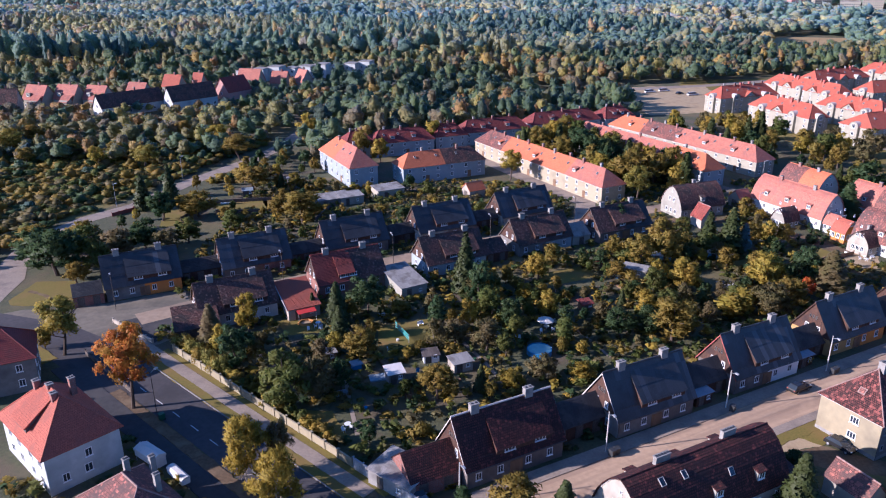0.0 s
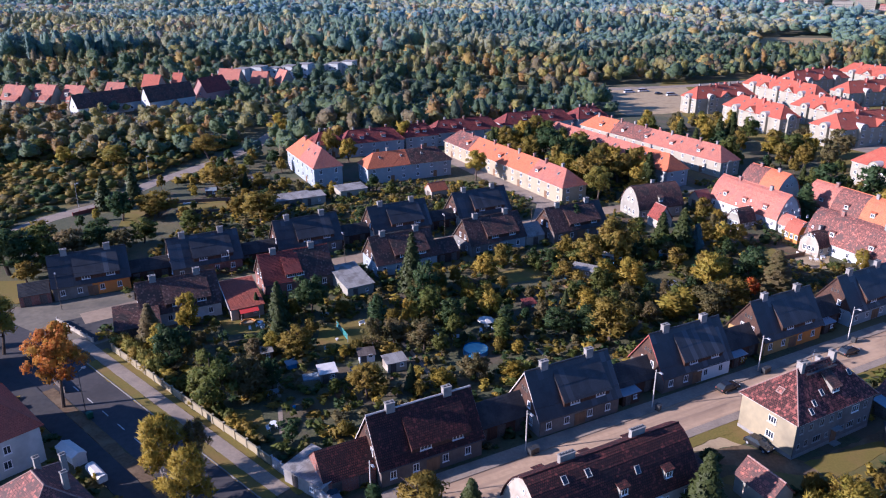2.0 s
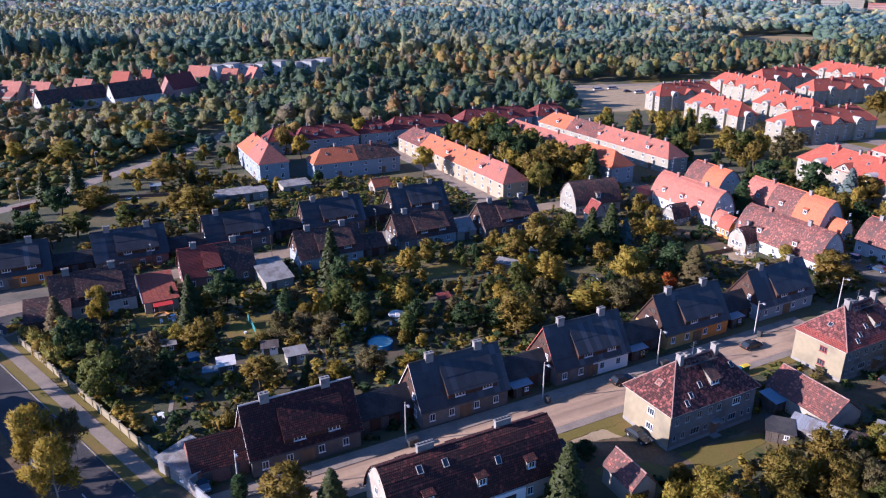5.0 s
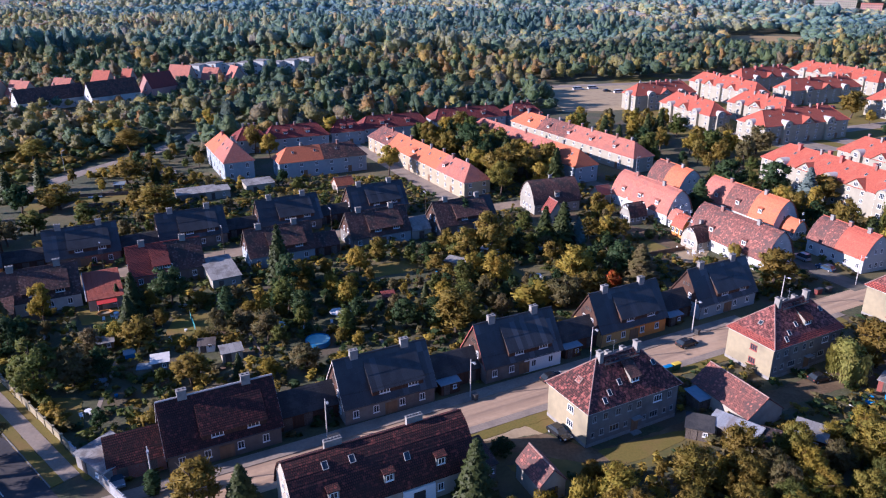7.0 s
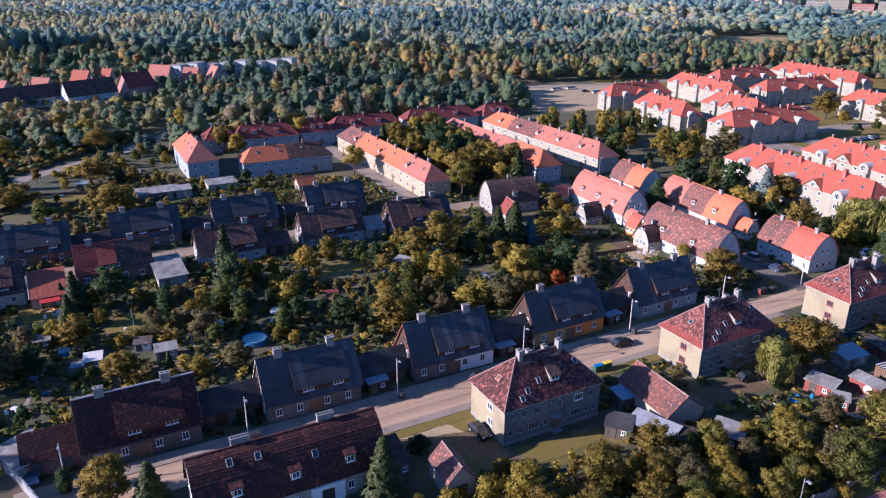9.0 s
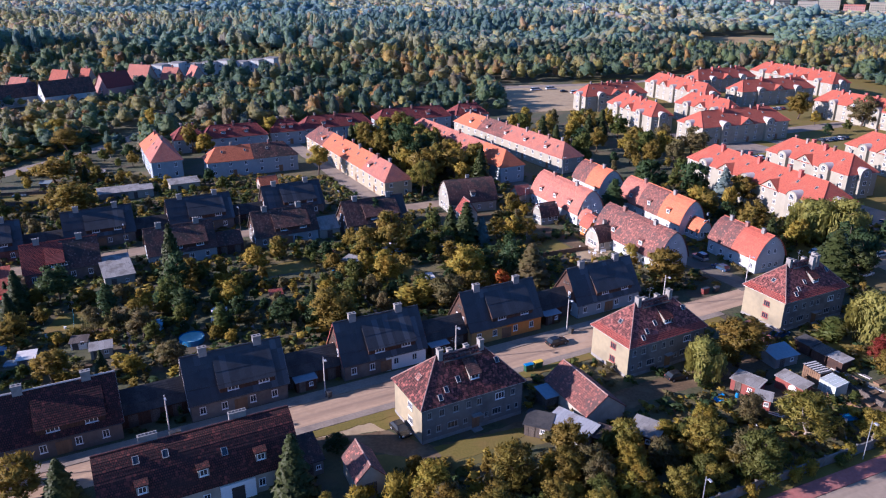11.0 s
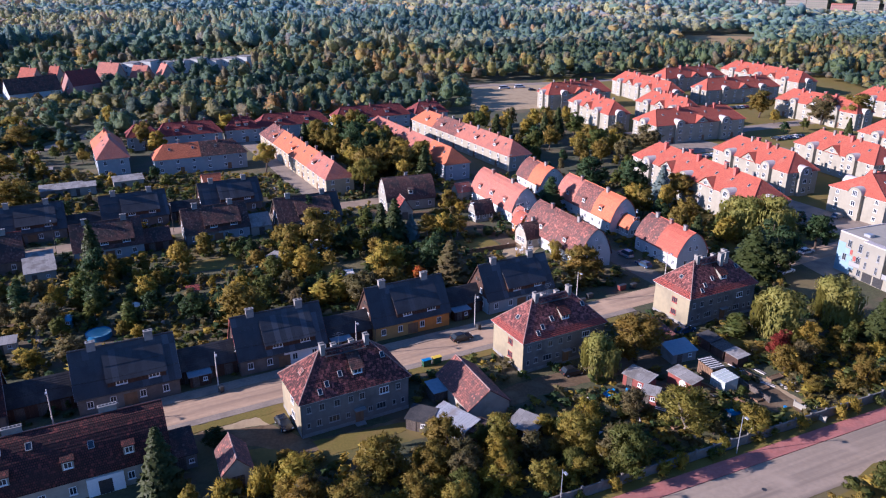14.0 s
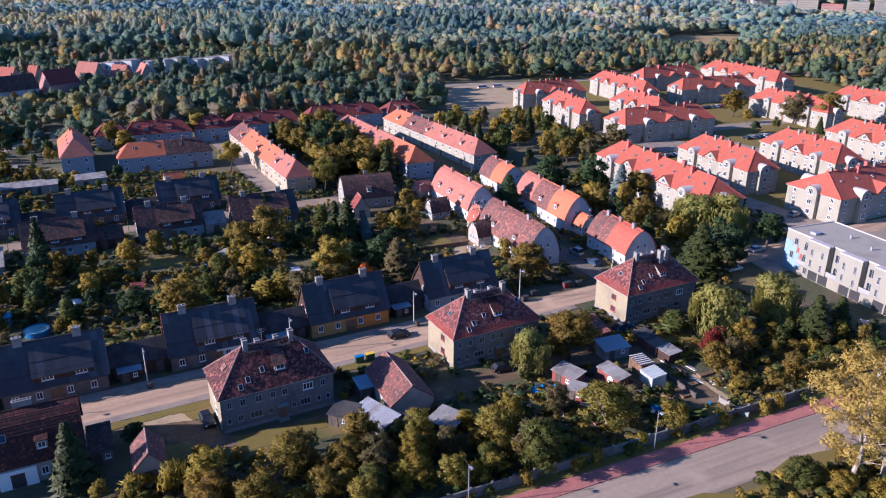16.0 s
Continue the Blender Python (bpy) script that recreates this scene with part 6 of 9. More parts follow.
def trunk_mesh(r, h=10.0, rad=4.0, base=0.28, limbs=6, top=0.75, lean=0.3):
    g = Geo()
    x, y = lean * r.normal(), lean * r.normal()
    mid = Vector((x, y, h * 0.35))
    g.tube((0, 0, -0.3), mid, base, base * 0.7, 7, 0, False)
    g.tube(mid, (x * 1.6, y * 1.6, h * top), base * 0.7, base * 0.2, 6, 0, False)
    for i in range(limbs):
        a = 2 * math.pi * (i + r.random() * 0.6) / limbs
        z0 = h * (0.3 + 0.35 * r.random())
        s = rad * (0.5 + 0.35 * r.random())
        p = Vector((x, y, z0))
        q = p + Vector((math.cos(a) * s * 0.55, math.sin(a) * s * 0.55, h * 0.1))
        e = p + Vector((math.cos(a) * s, math.sin(a) * s, h * (0.16 + 0.1 * r.random())))
        g.tube(p, q, base * 0.38, base * 0.24, 5, 0, False)
        g.tube(q, e, base * 0.24, base * 0.07, 5, 0, False)
    return g.mesh("trunk")


def conifer_crown(r, n, size, h=10.0, rad=2.6, low=0.08, droop=0.25, tiers=13):
    t = r.integers(0, tiers, n)
    zt = low + (0.98 - low) * (t + 0.15 * r.normal(size=n)) / tiers
    zt = np.clip(zt, low, 0.99)
    a = r.random(n) * 2 * math.pi
    lobes = 1 + 0.22 * np.sin(a * 5 + t * 2.3)
    q = np.sqrt(r.random(n))
    rr = rad * (1 - zt) ** 0.85 * lobes * (0.25 + 0.75 * q)
    pos = np.stack([rr * np.cos(a), rr * np.sin(a), zt * h - droop * rr + 0.2], 1)
    nrm = unit(np.stack([np.cos(a) * 0.5, np.sin(a) * 0.5, np.ones(n)], 1) + 0.5 * r.normal(size=(n, 3)))
    v = leaf_tris(pos, nrm, size * (0.6 + 0.7 * r.random(n)) * (0.5 + 0.8 * (1 - zt)), r, 1.7)
    f4 = np.arange(3 * n).reshape(-1, 3)
    k = 8
    ring = np.array([(rad * 0.5 * math.cos(2 * math.pi * i / k), rad * 0.5 * math.sin(2 * math.pi * i / k), h * low * 1.3) for i in range(k)] + [(0, 0, h * 0.93), (0, 0, h * low)])
    f3 = np.array([(i, (i + 1) % k, k) for i in range(k)] + [((i + 1) % k, i, k + 1) for i in range(k)])
    soft = unit(unit(np.stack([np.cos(a), np.sin(a), 0.5 + 0 * a], 1)) * 0.7 + 0.5 * nrm)
    return v, f4, ring, f3, np.concatenate([np.repeat(soft, 3, 0), unit(ring - (0, 0, h * 0.3))])


def willow_crown(r, n, size, h=10.0, rad=4.0):
    blobs = broad_blobs(r, h, rad, 12, 0.4)
    v, f4, hv, hf, hn = clump_crown(r, blobs, n // 2, size)
    m = n - n // 2
    a = r.random(m) * 2 * math.pi
    q = rad * (0.55 + 0.42 * r.random(m)) * (1 + 0.15 * np.sin(a * 7))
    z = h * (0.12 + 0.62 * r.random(m))
    pos = np.stack([q * np.cos(a), q * np.sin(a), z], 1)
    out = np.stack([np.cos(a), np.sin(a), 0 * a], 1)
    tan = np.stack([-np.sin(a), np.cos(a), 0 * a], 1)
    s = size * (0.6 + 0.6 * r.random(m))[:, None]
    dn = np.array([0, 0, 1.0]) * s * 1.5
    wv = np.stack([pos - dn * 1.0, pos + dn * 0.8 + tan * s * 0.42 + out * 0.1, pos + dn * 0.8 - tan * s * 0.42 - out * 0.1], 1).reshape(-1, 3)
    soft = np.repeat(unit(out + np.array([0, 0, 0.25]) + 0.3 * r.normal(size=out.shape)), 3, 0)
    return np.concatenate([v, wv]), np.arange(3 * n).reshape(-1, 3), hv, hf, np.concatenate([hn[:len(v)], soft, hn[len(v):]])


def birch_trunk(r, h, rad, base, limbs):
    """A pale stem with many thin bent limbs that end inside the crown."""
    g = Geo()
    spine = [Vector((0, 0, -0.3))]
    for k in range(1, 7):
        spine.append(Vector((spine[-1].x + 0.28 * r.normal(), spine[-1].y + 0.28 * r.normal(), h * 0.88 * k / 6)))
    for k in range(6):
        g.tube(spine[k], spine[k + 1], base * (1 - k / 6.6), base * (1 - (k + 1) / 6.6), 7, 0, False)
    for i in range(limbs):
        u = 0.22 + 0.6 * r.random()
        k = int(u * 6 / 0.95)
        p = spine[min(k, 6)]
        a = i * 2.4 + r.random()
        s = rad * (0.35 + 0.45 * r.random()) * (1.15 - u)
        q = p + Vector((math.cos(a) * s * 0.5, math.sin(a) * s * 0.5, h * 0.07))
        e = q + Vector((math.cos(a + 0.3) * s * 0.5, math.sin(a + 0.3) * s * 0.5, h * 0.03))
        g.tube(p, q, base * 0.3, base * 0.17, 5, 0, False)
        g.tube(q, e, base * 0.17, base * 0.05, 4, 0, False)
    return g.mesh("trunk")


def build_kinds():
    kinds = {}
    for i in range(6):
        r = np.random.default_rng(100 + i)
        blobs = broad_blobs(r, 10, 4, 40 + 4 * i, 0.16, 0.17)
        trunk = trunk_mesh(r)
        kinds.setdefault("broad", []).append((trunk, mesh_from("crown", *clump_crown(r, blobs, 2700, 0.36, 0.58, shoots=0.8))))
        kinds.setdefault("broad_near", []).append((trunk, mesh_from("crown", *clump_crown(r, broad_blobs(r, 10, 4, 46, 0.10, 0.19), 4600, 0.25, 0.5, shoots=1.0))))
        kinds.setdefault("broad_far", []).append((trunk, mesh_from("crown", *clump_crown(r, blobs, 1250, 0.54, 0.62, shoots=0.6))))
    for i in range(2):
        r = np.random.default_rng(150 + i)
        blobs = broad_blobs(r, 10, 4, 40, 0.3, 0.18)
        kinds.setdefault("maple", []).append((trunk_mesh(r, 10, 4, 0.26, 9, 0.8), mesh_from("crown", *clump_crown(r, blobs, 5200, 0.27, 0.5))))
    for i in range(4):
        r = np.random.default_rng(200 + i)
        trunk = trunk_mesh(r, 10, 1, 0.2, 0, 0.9, 0.02)
        kinds.setdefault("conifer", []).append((trunk, mesh_from("crown", *conifer_crown(r, 3600, 0.5))))
        kinds.setdefault("conifer_far", []).append((trunk, mesh_from("crown", *conifer_crown(r, 1100, 0.9))))
    for i in range(3):
        r = np.random.default_rng(300 + i)
        blobs = [(0.12 * r.normal(), 0.12 * r.normal(), z, 1.0 * math.sin(math.pi * min(1, (z + 0.6) / 10.6)) ** 0.7 * (0.9 + 0.2 * r.random())) for z in np.linspace(0.9, 9.3, 11)]
        kinds.setdefault("column", []).append((trunk_mesh(r, 10, 0.6, 0.16, 0, 0.6, 0.02), mesh_from("crown", *clump_crown(r, blobs, 1000, 0.42))))
    for i in range(3):
        r = np.random.default_rng(400 + i)
        kinds.setdefault("pine", []).append((trunk_mesh(r, 10, 4, 0.26, 6, 0.85), mesh_from("crown", *clump_crown(r, broad_blobs(r, 10, 4, 34, 0.1, 0.19), 2600, 0.40, 0.6))))
    for i in range(3):
        r = np.random.default_rng(500 + i)
        kinds.setdefault("willow", []).append((trunk_mesh(r), mesh_from("crown", *willow_crown(r, 4600, 0.38))))
    for i in range(3):
        r = np.random.default_rng(600 + i)
        blobs = broad_blobs(r, 10, 4, 40, 0.14, 0.17)
        v, f4, hv, hf, hn = clump_crown(r, blobs, 3800, 0.25, 0.01, shoots=1.2)
        kinds.setdefault("airy", []).append((birch_trunk(r, 10, 4, 0.16, 16), mesh_from("crown", v, f4, None, None, hn[:len(v)])))
    for i in range(2):
        r = np.random.default_rng(650 + i)
        blobs = broad_blobs(r, 20, 7, 120, 0.14, 0.10)
        v, f4, hv, hf, hn = clump_crown(r, blobs, 16000, 0.20, 0.01)
        kinds.setdefault("tall_birch", []).append((birch_trunk(r, 20, 7, 0.3, 46), mesh_from("crown", v, f4, None, None, hn[:len(v)])))
    for i in range(4):
        r = np.random.default_rng(700 + i)
        blobs = [(1.3 * r.normal(), 1.3 * r.normal(), 1.4 + 1.6 * r.random(), 1.2 + 0.7 * r.random()) for _ in range(7)]
        kinds.setdefault("shrub", []).append((None, mesh_from("crown", *clump_crown(r, blobs, 700, 0.40, shoots=0.8))))
    return kinds


KINDS = build_kinds()
TREE_SPOTS = []
COLOUR_WORDS = {"dark": "dark green", "green": "green", "olive": "olive green", "lime": "yellow-green", "gold": "golden yellow", "olive_gold": "yellowing", "straw": "straw-yellow", "willow": "pale green", "rust": "rust brown", "red": "red and orange", "crimson": "crimson", "spruce": "deep green", "blue": "silver-blue", "brown": "brownish"}
KIND_WORDS = {"broad": ("tree", "broadleaf tree"), "conifer": ("spruce", "spruce with drooping branches"), "column": ("column_tree", "slim upright evergreen"), "pine": ("pine", "bushy pine"), "willow": ("willow", "weeping willow"), "airy": ("birch", "thin birch with bare branches"), "tall_birch": ("birch", "tall thin birch with bare branches"), "maple": ("maple", "maple in autumn leaf"), "shrub": ("shrub", "garden shrub")}


def tree(kind, colour, x, y, h, r, where="in the gardens"):
    """One tree of that height and crown radius, standing at (x, y)."""
    i = len(TREE_SPOTS)
    TREE_SPOTS.append((x, y, r))
    form = kind + "_far" if kind in ("broad", "conifer") and y > 160 and r < 6.5 else kind
    if kind == "broad" and y < 112 and x > 45:
        form = "broad_near"
    tm, cm = KINDS[form][i % len(KINDS[form])]
    ref_r = {"conifer": 2.6, "column": 1.0, "shrub": 3.0, "tall_birch": 7.0}.get(kind, 4.0)
    ref_h = {"shrub": 4.0, "tall_birch": 20.0}.get(kind, 10.0)
    name, words = KIND_WORDS[kind]
    e = thing(name, pose(x, y, 0, 0, 0, (i * 137.5) % 360), COLOUR_WORDS[colour] + " " + words + " " + where, "shrub" if kind == "shrub" else "tree", "garden shrubs" if kind == "shrub" else "trees")
    e.scale = (r / ref_r, r / ref_r, h / ref_h)
    if tm is not None:
        if not tm.materials:
            tm.materials.append(M["bark_pale"] if kind in ("airy", "tall_birch") else M["bark"])
        part("trunk", tm, "bark", e)
    if not cm.materials:
        cm.materials.append(LEAF["green"])
    c = part("crown", cm, LEAF["green"], e)
    c.material_slots[0].link = "OBJECT"
    c.material_slots[0].material = LEAF[colour]
    return e


# trees along the main road and the junction
tree("maple", "red", -50.3, 101.8, 15.2, 5.0, "beside the main road")
tree("maple", "olive_gold", -70.0, 119.5, 12.0, 5.2, "beside the main road")
tree("broad", "olive", -74.5, 121.7, 4.0, 1.6, "beside the main road")
tree("airy", "gold", -27.0, 82.6, 11.5, 3.8, "beside the main road")
tree("airy", "gold", -21.5, 77.0, 10.5, 3.8, "beside the main road")
tree("airy", "brown", -23.0, 85.6, 9.0, 2.2, "beside the main road")
tree("broad", "dark", -89.5, 157.0, 11.0, 7.6, "at the lane")
tree("broad", "green", -80.0, 158.0, 8.0, 4.0, "at the lane")
for jx, jy, jh, jr, jc in ((-96.5, 163.0, 9.5, 6.0, "dark"), (-87.0, 168.0, 8.5, 5.2, "green"), (-79.0, 166.5, 8.0, 4.6, "brown"), (-75.5, 174.0, 8.5, 4.8, "dark"), (-68.5, 170.0, 6.5, 4.0, "brown"), (-82.5, 151.5, 5.5, 3.2, "olive"), (-92.0, 176.0, 7.0, 4.6, "olive"), (-66.0, 178.0, 7.0, 4.2, "green"), (-102.0, 172.0, 7.0, 5.0, "olive")):
    tree("broad", jc, jx, jy, jh, jr, "at the lane")
for kx, ky, kh, kr, kc in ((-105.7, 297.0, 9.0, 4.6, "rust"), (-105.4, 253.0, 9.0, 6.0, "olive_gold"), (-124.0, 290.0, 8.0, 4.6, "gold"), (-88.3, 285.7, 10.0, 5.6, "lime"), (-75.0, 266.0, 10.0, 6.4, "olive"), (-122.1, 254.0, 8.5, 4.0, "lime"), (-119.4, 262.0, 8.0, 4.4, "olive"), (-164.8, 276.0, 10.0, 6.0, "olive_gold"), (-163.6, 288.0, 9.0, 5.5, "rust"), (-140.0, 268.0, 8.0, 5.5, "green"), (-150.0, 258.0, 7.0, 4.4, "olive")):
    tree("maple", kc, kx, ky, kh, kr, "beyond the lane")
# far gardens on the left
for kx, ky, kh, kr, kc in ((-39.4, 194.5, 9.0, 6.8, "olive"), (-70.2, 200.0, 8.0, 6.6, "olive"), (-60.2, 225.0, 8.0, 6.5, "olive"), (-47.0, 198.0, 6.5, 4.0, "rust"), (-79.0, 196.0, 9.0, 4.6, "dark"), (-57.0, 188.0, 6.0, 3.4, "green"), (-4.0, 286.4, 10.5, 4.8, "lime"), (-55.6, 297.0, 12.0, 5.0, "lime"), (-30.0, 268.0, 11.0, 4.2, "olive"), (-23.0, 262.0, 9.0, 4.0, "lime")):
    tree("broad", kc, kx, ky, kh, kr, "behind the houses")
for kx, ky, kh, kr, kc in ((42.5, 275.0, 13.5, 4.6, "gold"), (47.6, 281.0, 14.0, 5.2, "olive"), (36.0, 270.0, 12.0, 5.0, "olive"), (22.4, 237.4, 10.5, 4.8, "lime"), (58.2, 212.4, 11.5, 4.8, "olive_gold"), (76.4, 231.0, 9.0, 3.8, "lime"), (65.5, 247.0, 11.0, 4.6, "rust"), (60.0, 256.0, 11.5, 4.8, "green")):
    tree("maple", kc, kx, ky, kh, kr, "between the long blocks")
tree("conifer", "spruce", -88.2, 206.5, 11.0, 2.8, "at the lane")
tree("conifer", "spruce", -84.4, 218.0, 11.0, 2.4, "at the lane")
# garden trees that stand out
tree("conifer", "spruce", -21.2, 131.5, 9.8, 2.7)
tree("conifer", "spruce", -19.8, 125.6, 7.4, 2.3)
tree("pine", "dark", -15.6, 136.6, 9.5, 4.0)
tree("conifer", "spruce", 4.8, 147.5, 14.5, 3.2)
tree("pine", "dark", 7.4, 141.0, 10.0, 3.4)
tree("column", "dark", -1.1, 127.5, 8.6, 1.5)
tree("column", "green", 22.6, 122.6, 7.0, 1.3)
tree("column", "dark", 46.6, 184.0, 9.0, 1.3)
tree("column", "dark", 44.8, 184.4, 8.0, 1.2)
tree("broad", "olive", -15.3, 118.2, 6.4, 3.6)
tree("broad", "gold", -38.0, 128.0, 8.5, 2.6)
tree("pine", "green", -25.4, 101.2, 11.0, 4.4)
tree("pine", "dark", -36.6, 114.8, 9.0, 3.4)
for i in range(9):
    hx, hy = line_of(ROAD_M, 57.0 + 0.3 * (i % 2), -118 + 1.7 * i, 0)[0]
    tree("shrub", ("willow", "olive", "willow")[i % 3], hx, hy, 2.6 + 0.3 * (i % 3), 1.5, "behind the wall")
tree("conifer", "brown", -43.6, 123.0, 9.0, 3.0)
tree("broad", "brown", -21.0, 104.5, 8.0, 4.4)
tree("broad", "olive", -1.0, 104.5, 6.0, 3.6)
tree("broad", "gold", 10.9, 107.5, 3.6, 2.8)
tree("broad", "gold", 23.6, 110.0, 3.8, 2.8)
tree("broad", "brown", 17.0, 110.5, 5.0, 3.2)
tree("broad", "brown", 8.0, 121.0, 6.2, 3.4)
tree("broad", "brown", 2.2, 124.0, 5.0, 2.8)
tree("broad", "green", 9.4, 133.0, 7.5, 3.2)
tree("conifer", "spruce", 70.6, 169.5, 12.5, 3.6)
tree("conifer", "blue", 74.6, 171.0, 8.0, 2.2)
tree("conifer", "spruce", 66.8, 174.0, 10.0, 2.8)
tree("broad", "lime", 70.5, 216.0, 10.0, 3.6)
tree("pine", "olive", 53.0, 163.0, 13.0, 5.4)
tree("pine", "olive", 46.6, 162.0, 9.0, 4.4)
tree("broad", "lime", 52.6, 147.0, 8.0, 4.2)
tree("broad", "lime", 70.0, 147.0, 9.5, 4.6)
tree("broad", "red", 77.8, 143.5, 5.0, 2.0)
tree("broad", "olive", 43.5, 124.6, 8.6, 5.4)
tree("broad", "brown", 66.5, 135.5, 7.5, 4.6)
tree("broad", "rust", 71.2, 137.6, 7.0, 4.2)
tree("pine", "dark", 80.0, 151.0, 9.5, 4.2)
tree("conifer", "brown", 84.5, 147.5, 10.0, 4.6)
tree("column", "lime", 58.0, 134.6, 5.5, 2.2)
tree("column", "lime", 60.8, 136.0, 6.0, 2.4)
# around the hipped houses and the near road
tree("conifer", "spruce", 153.4, 151.0, 12.4, 5.8, "beside the street")
tree("pine", "spruce", 157.6, 149.4, 9.6, 4.8, "beside the street")
tree("airy", "brown", 146.4, 109.6, 5.4, 2.6, "in the allotments")
tree("pine", "dark", 161.5, 160.5, 10.5, 5.4, "beside the street")
tree("broad", "dark", 162.0, 154.6, 9.5, 4.6, "beside the street")
tree("willow", "willow", 146.2, 121.0, 9.6, 4.6, "behind the houses")
tree("willow", "willow", 160.6, 127.0, 9.2, 4.4, "behind the houses")
tree("column", "green", 138.6, 121.0, 5.2, 2.0, "behind the houses")
tree("conifer", "spruce", 164.8, 119.0, 9.5, 3.8, "behind the houses")
tree("conifer", "spruce", 170.5, 121.5, 8.0, 3.2, "behind the houses")
tree("broad", "rust", 117.4, 111.2, 9.0, 5.6, "behind the houses")
tree("willow", "willow", 110.0, 107.2, 7.2, 3.4, "behind the houses")
tree("conifer", "blue", 146.6, 203.0, 12.5, 3.6, "among the houses")
tree("broad", "rust", 152.0, 205.0, 9.5, 5.0, "among the houses")
tree("broad", "rust", 113.6, 146.4, 9.0, 5.4, "beside the street")
tree("airy", "crimson", 142.8, 112.6, 4.6, 2.2, "behind the houses")
tree("airy", "crimson", 144.6, 114.0, 5.4, 1.8, "behind the houses")
tree("tall_birch", "straw", 150.5, 77.7, 22.0, 8.8, "beside the near road")
tree("tall_birch", "straw", 155.6, 78.6, 22.0, 7.8, "beside the near road")
tree("tall_birch", "gold", 163.5, 81.0, 20.0, 7.6, "beside the near road")
tree("broad", "green", 143.4, 76.4, 4.6, 3.0, "beside the near road")
tree("broad", "gold", 152.6, 73.0, 4.0, 3.0, "beside the near road")
tree("broad", "lime", 147.6, 74.6, 4.0, 2.6, "beside the near road")
tree("broad", "green", 108.4, 79.4, 8.5, 3.8, "beside the near road")
tree("airy", "olive_gold", 119.6, 90.4, 7.2, 5.2, "beside the near road")
tree("airy", "olive_gold", 129.2, 89.0, 5.6, 2.9, "beside the near road")
tree("conifer", "spruce", 45.4, 76.2, 10.5, 3.0, "beside the long house")
tree("conifer", "spruce", 15.2, 74.6, 7.5, 2.6, "beside the street")
tree("broad", "olive", 9.0, 75.2, 7.0, 4.0, "beside the street")
tree("broad", "dark", 49.6, 86.2, 3.0, 2.0, "beside the yard")
tree("shrub", "gold", 59.4, 75.6, 4.4, 1.7, "beside the small hut")
tree("column", "dark", 2.4, 77.5, 4.2, 1.0, "beside the house")
tree("pine", "dark", 112.6, 165.2, 6.4, 1.9, "among the houses")
tree("conifer", "dark", 113.2, 196.5, 11.0, 4.2, "among the houses")
tree("broad", "dark", 128.0, 214.0, 12.0, 6.0, "among the houses")
tree("broad", "dark", 140.0, 210.0, 12.0, 5.6, "among the houses")
tree("willow", "willow", 159.5, 176.5, 11.0, 5.4, "before the estate")
tree("willow", "willow", 166.5, 173.0, 12.0, 5.4, "before the estate")
tree("broad", "dark", 176.0, 168.0, 9.0, 4.8, "before the estate")
tree("broad", "rust", 229.5, 338.5, 13.0, 6.4, "on the estate")
tree("broad", "brown", 250.5, 322.0, 14.0, 7.4, "on the estate")
tree("broad", "olive", 262.0, 316.0, 15.0, 8.0, "on the estate")
tree("broad", "brown", 158.0, 268.0, 11.0, 6.4, "beside the estate")


# ---- scattered planting ----
SOLID = []
for ob in [o for o in scene.objects if o.parent is None and o.type == "EMPTY" and o.name.split(".")[0] in ("house", "apartment_block", "outbuilding", "terrace_house", "tower_block")]:
    inv = ob.matrix_basis.inverted()
    lo, hi = Vector((1e9, 1e9)), Vector((-1e9, -1e9))
    for c in ob.children:
        if c.name.startswith(("wall", "roof")):
            for v in c.bound_box:
                lo = Vector((min(lo.x, v[0]), min(lo.y, v[1])))
                hi = Vector((max(hi.x, v[0]), max(hi.y, v[1])))
    if ob.name.split(".")[0] != "tower_block":
        SOLID.append((inv, lo, hi))
INV = np.array([[[m[0][0], m[0][1], m[0][3]], [m[1][0], m[1][1], m[1][3]]] for m, _, _ in SOLID])
LOHI = np.array([[a.x, a.y, b.x, b.y] for _, a, b in SOLID])
PATHS = []


def keep_off(pts, half):
    for a, b in zip(pts, pts[1:]):
        PATHS.append((*a, *b, half))


keep_off(mr, 8.0)
keep_off(line_of(ROAD_M, 53.0, -140, -30), 3.2)
keep_off([(-92, 138), (-99, 156), (-104, 178), (-98, 200), (-90, 220), (-84, 238), (-76, 258), (-64, 290), (-60, 330)], 6.0)
keep_off([(-62, 134), (-37, 151.5), (-12, 165.5), (13, 180), (37, 194), (62, 206), (80, 214)], 3.6)
keep_off([(40, 196), (43, 212), (33, 230), (20, 256), (4, 284)], 4.2)
keep_off(fs, 6.6)
keep_off([(133, 145), (124, 163), (112, 186), (96, 215), (80, 246)], 4.4)
keep_off([(47, 88), (56, 89.5), (64.5, 86.4), (72, 89.2), (81, 94)], 3.0)
keep_off(line_of(NR, 20.2, 40, 320), 7.4)
keep_off([(40, 416), (100, 430), (160, 446), (230, 476), (330, 500)], 8.0)
keep_off([(88, 96), (101, 104), (120, 112)], 2.6)
keep_off([(-98, 135), (-62, 136)], 9.0)
PATHS_A = np.array(PATHS)
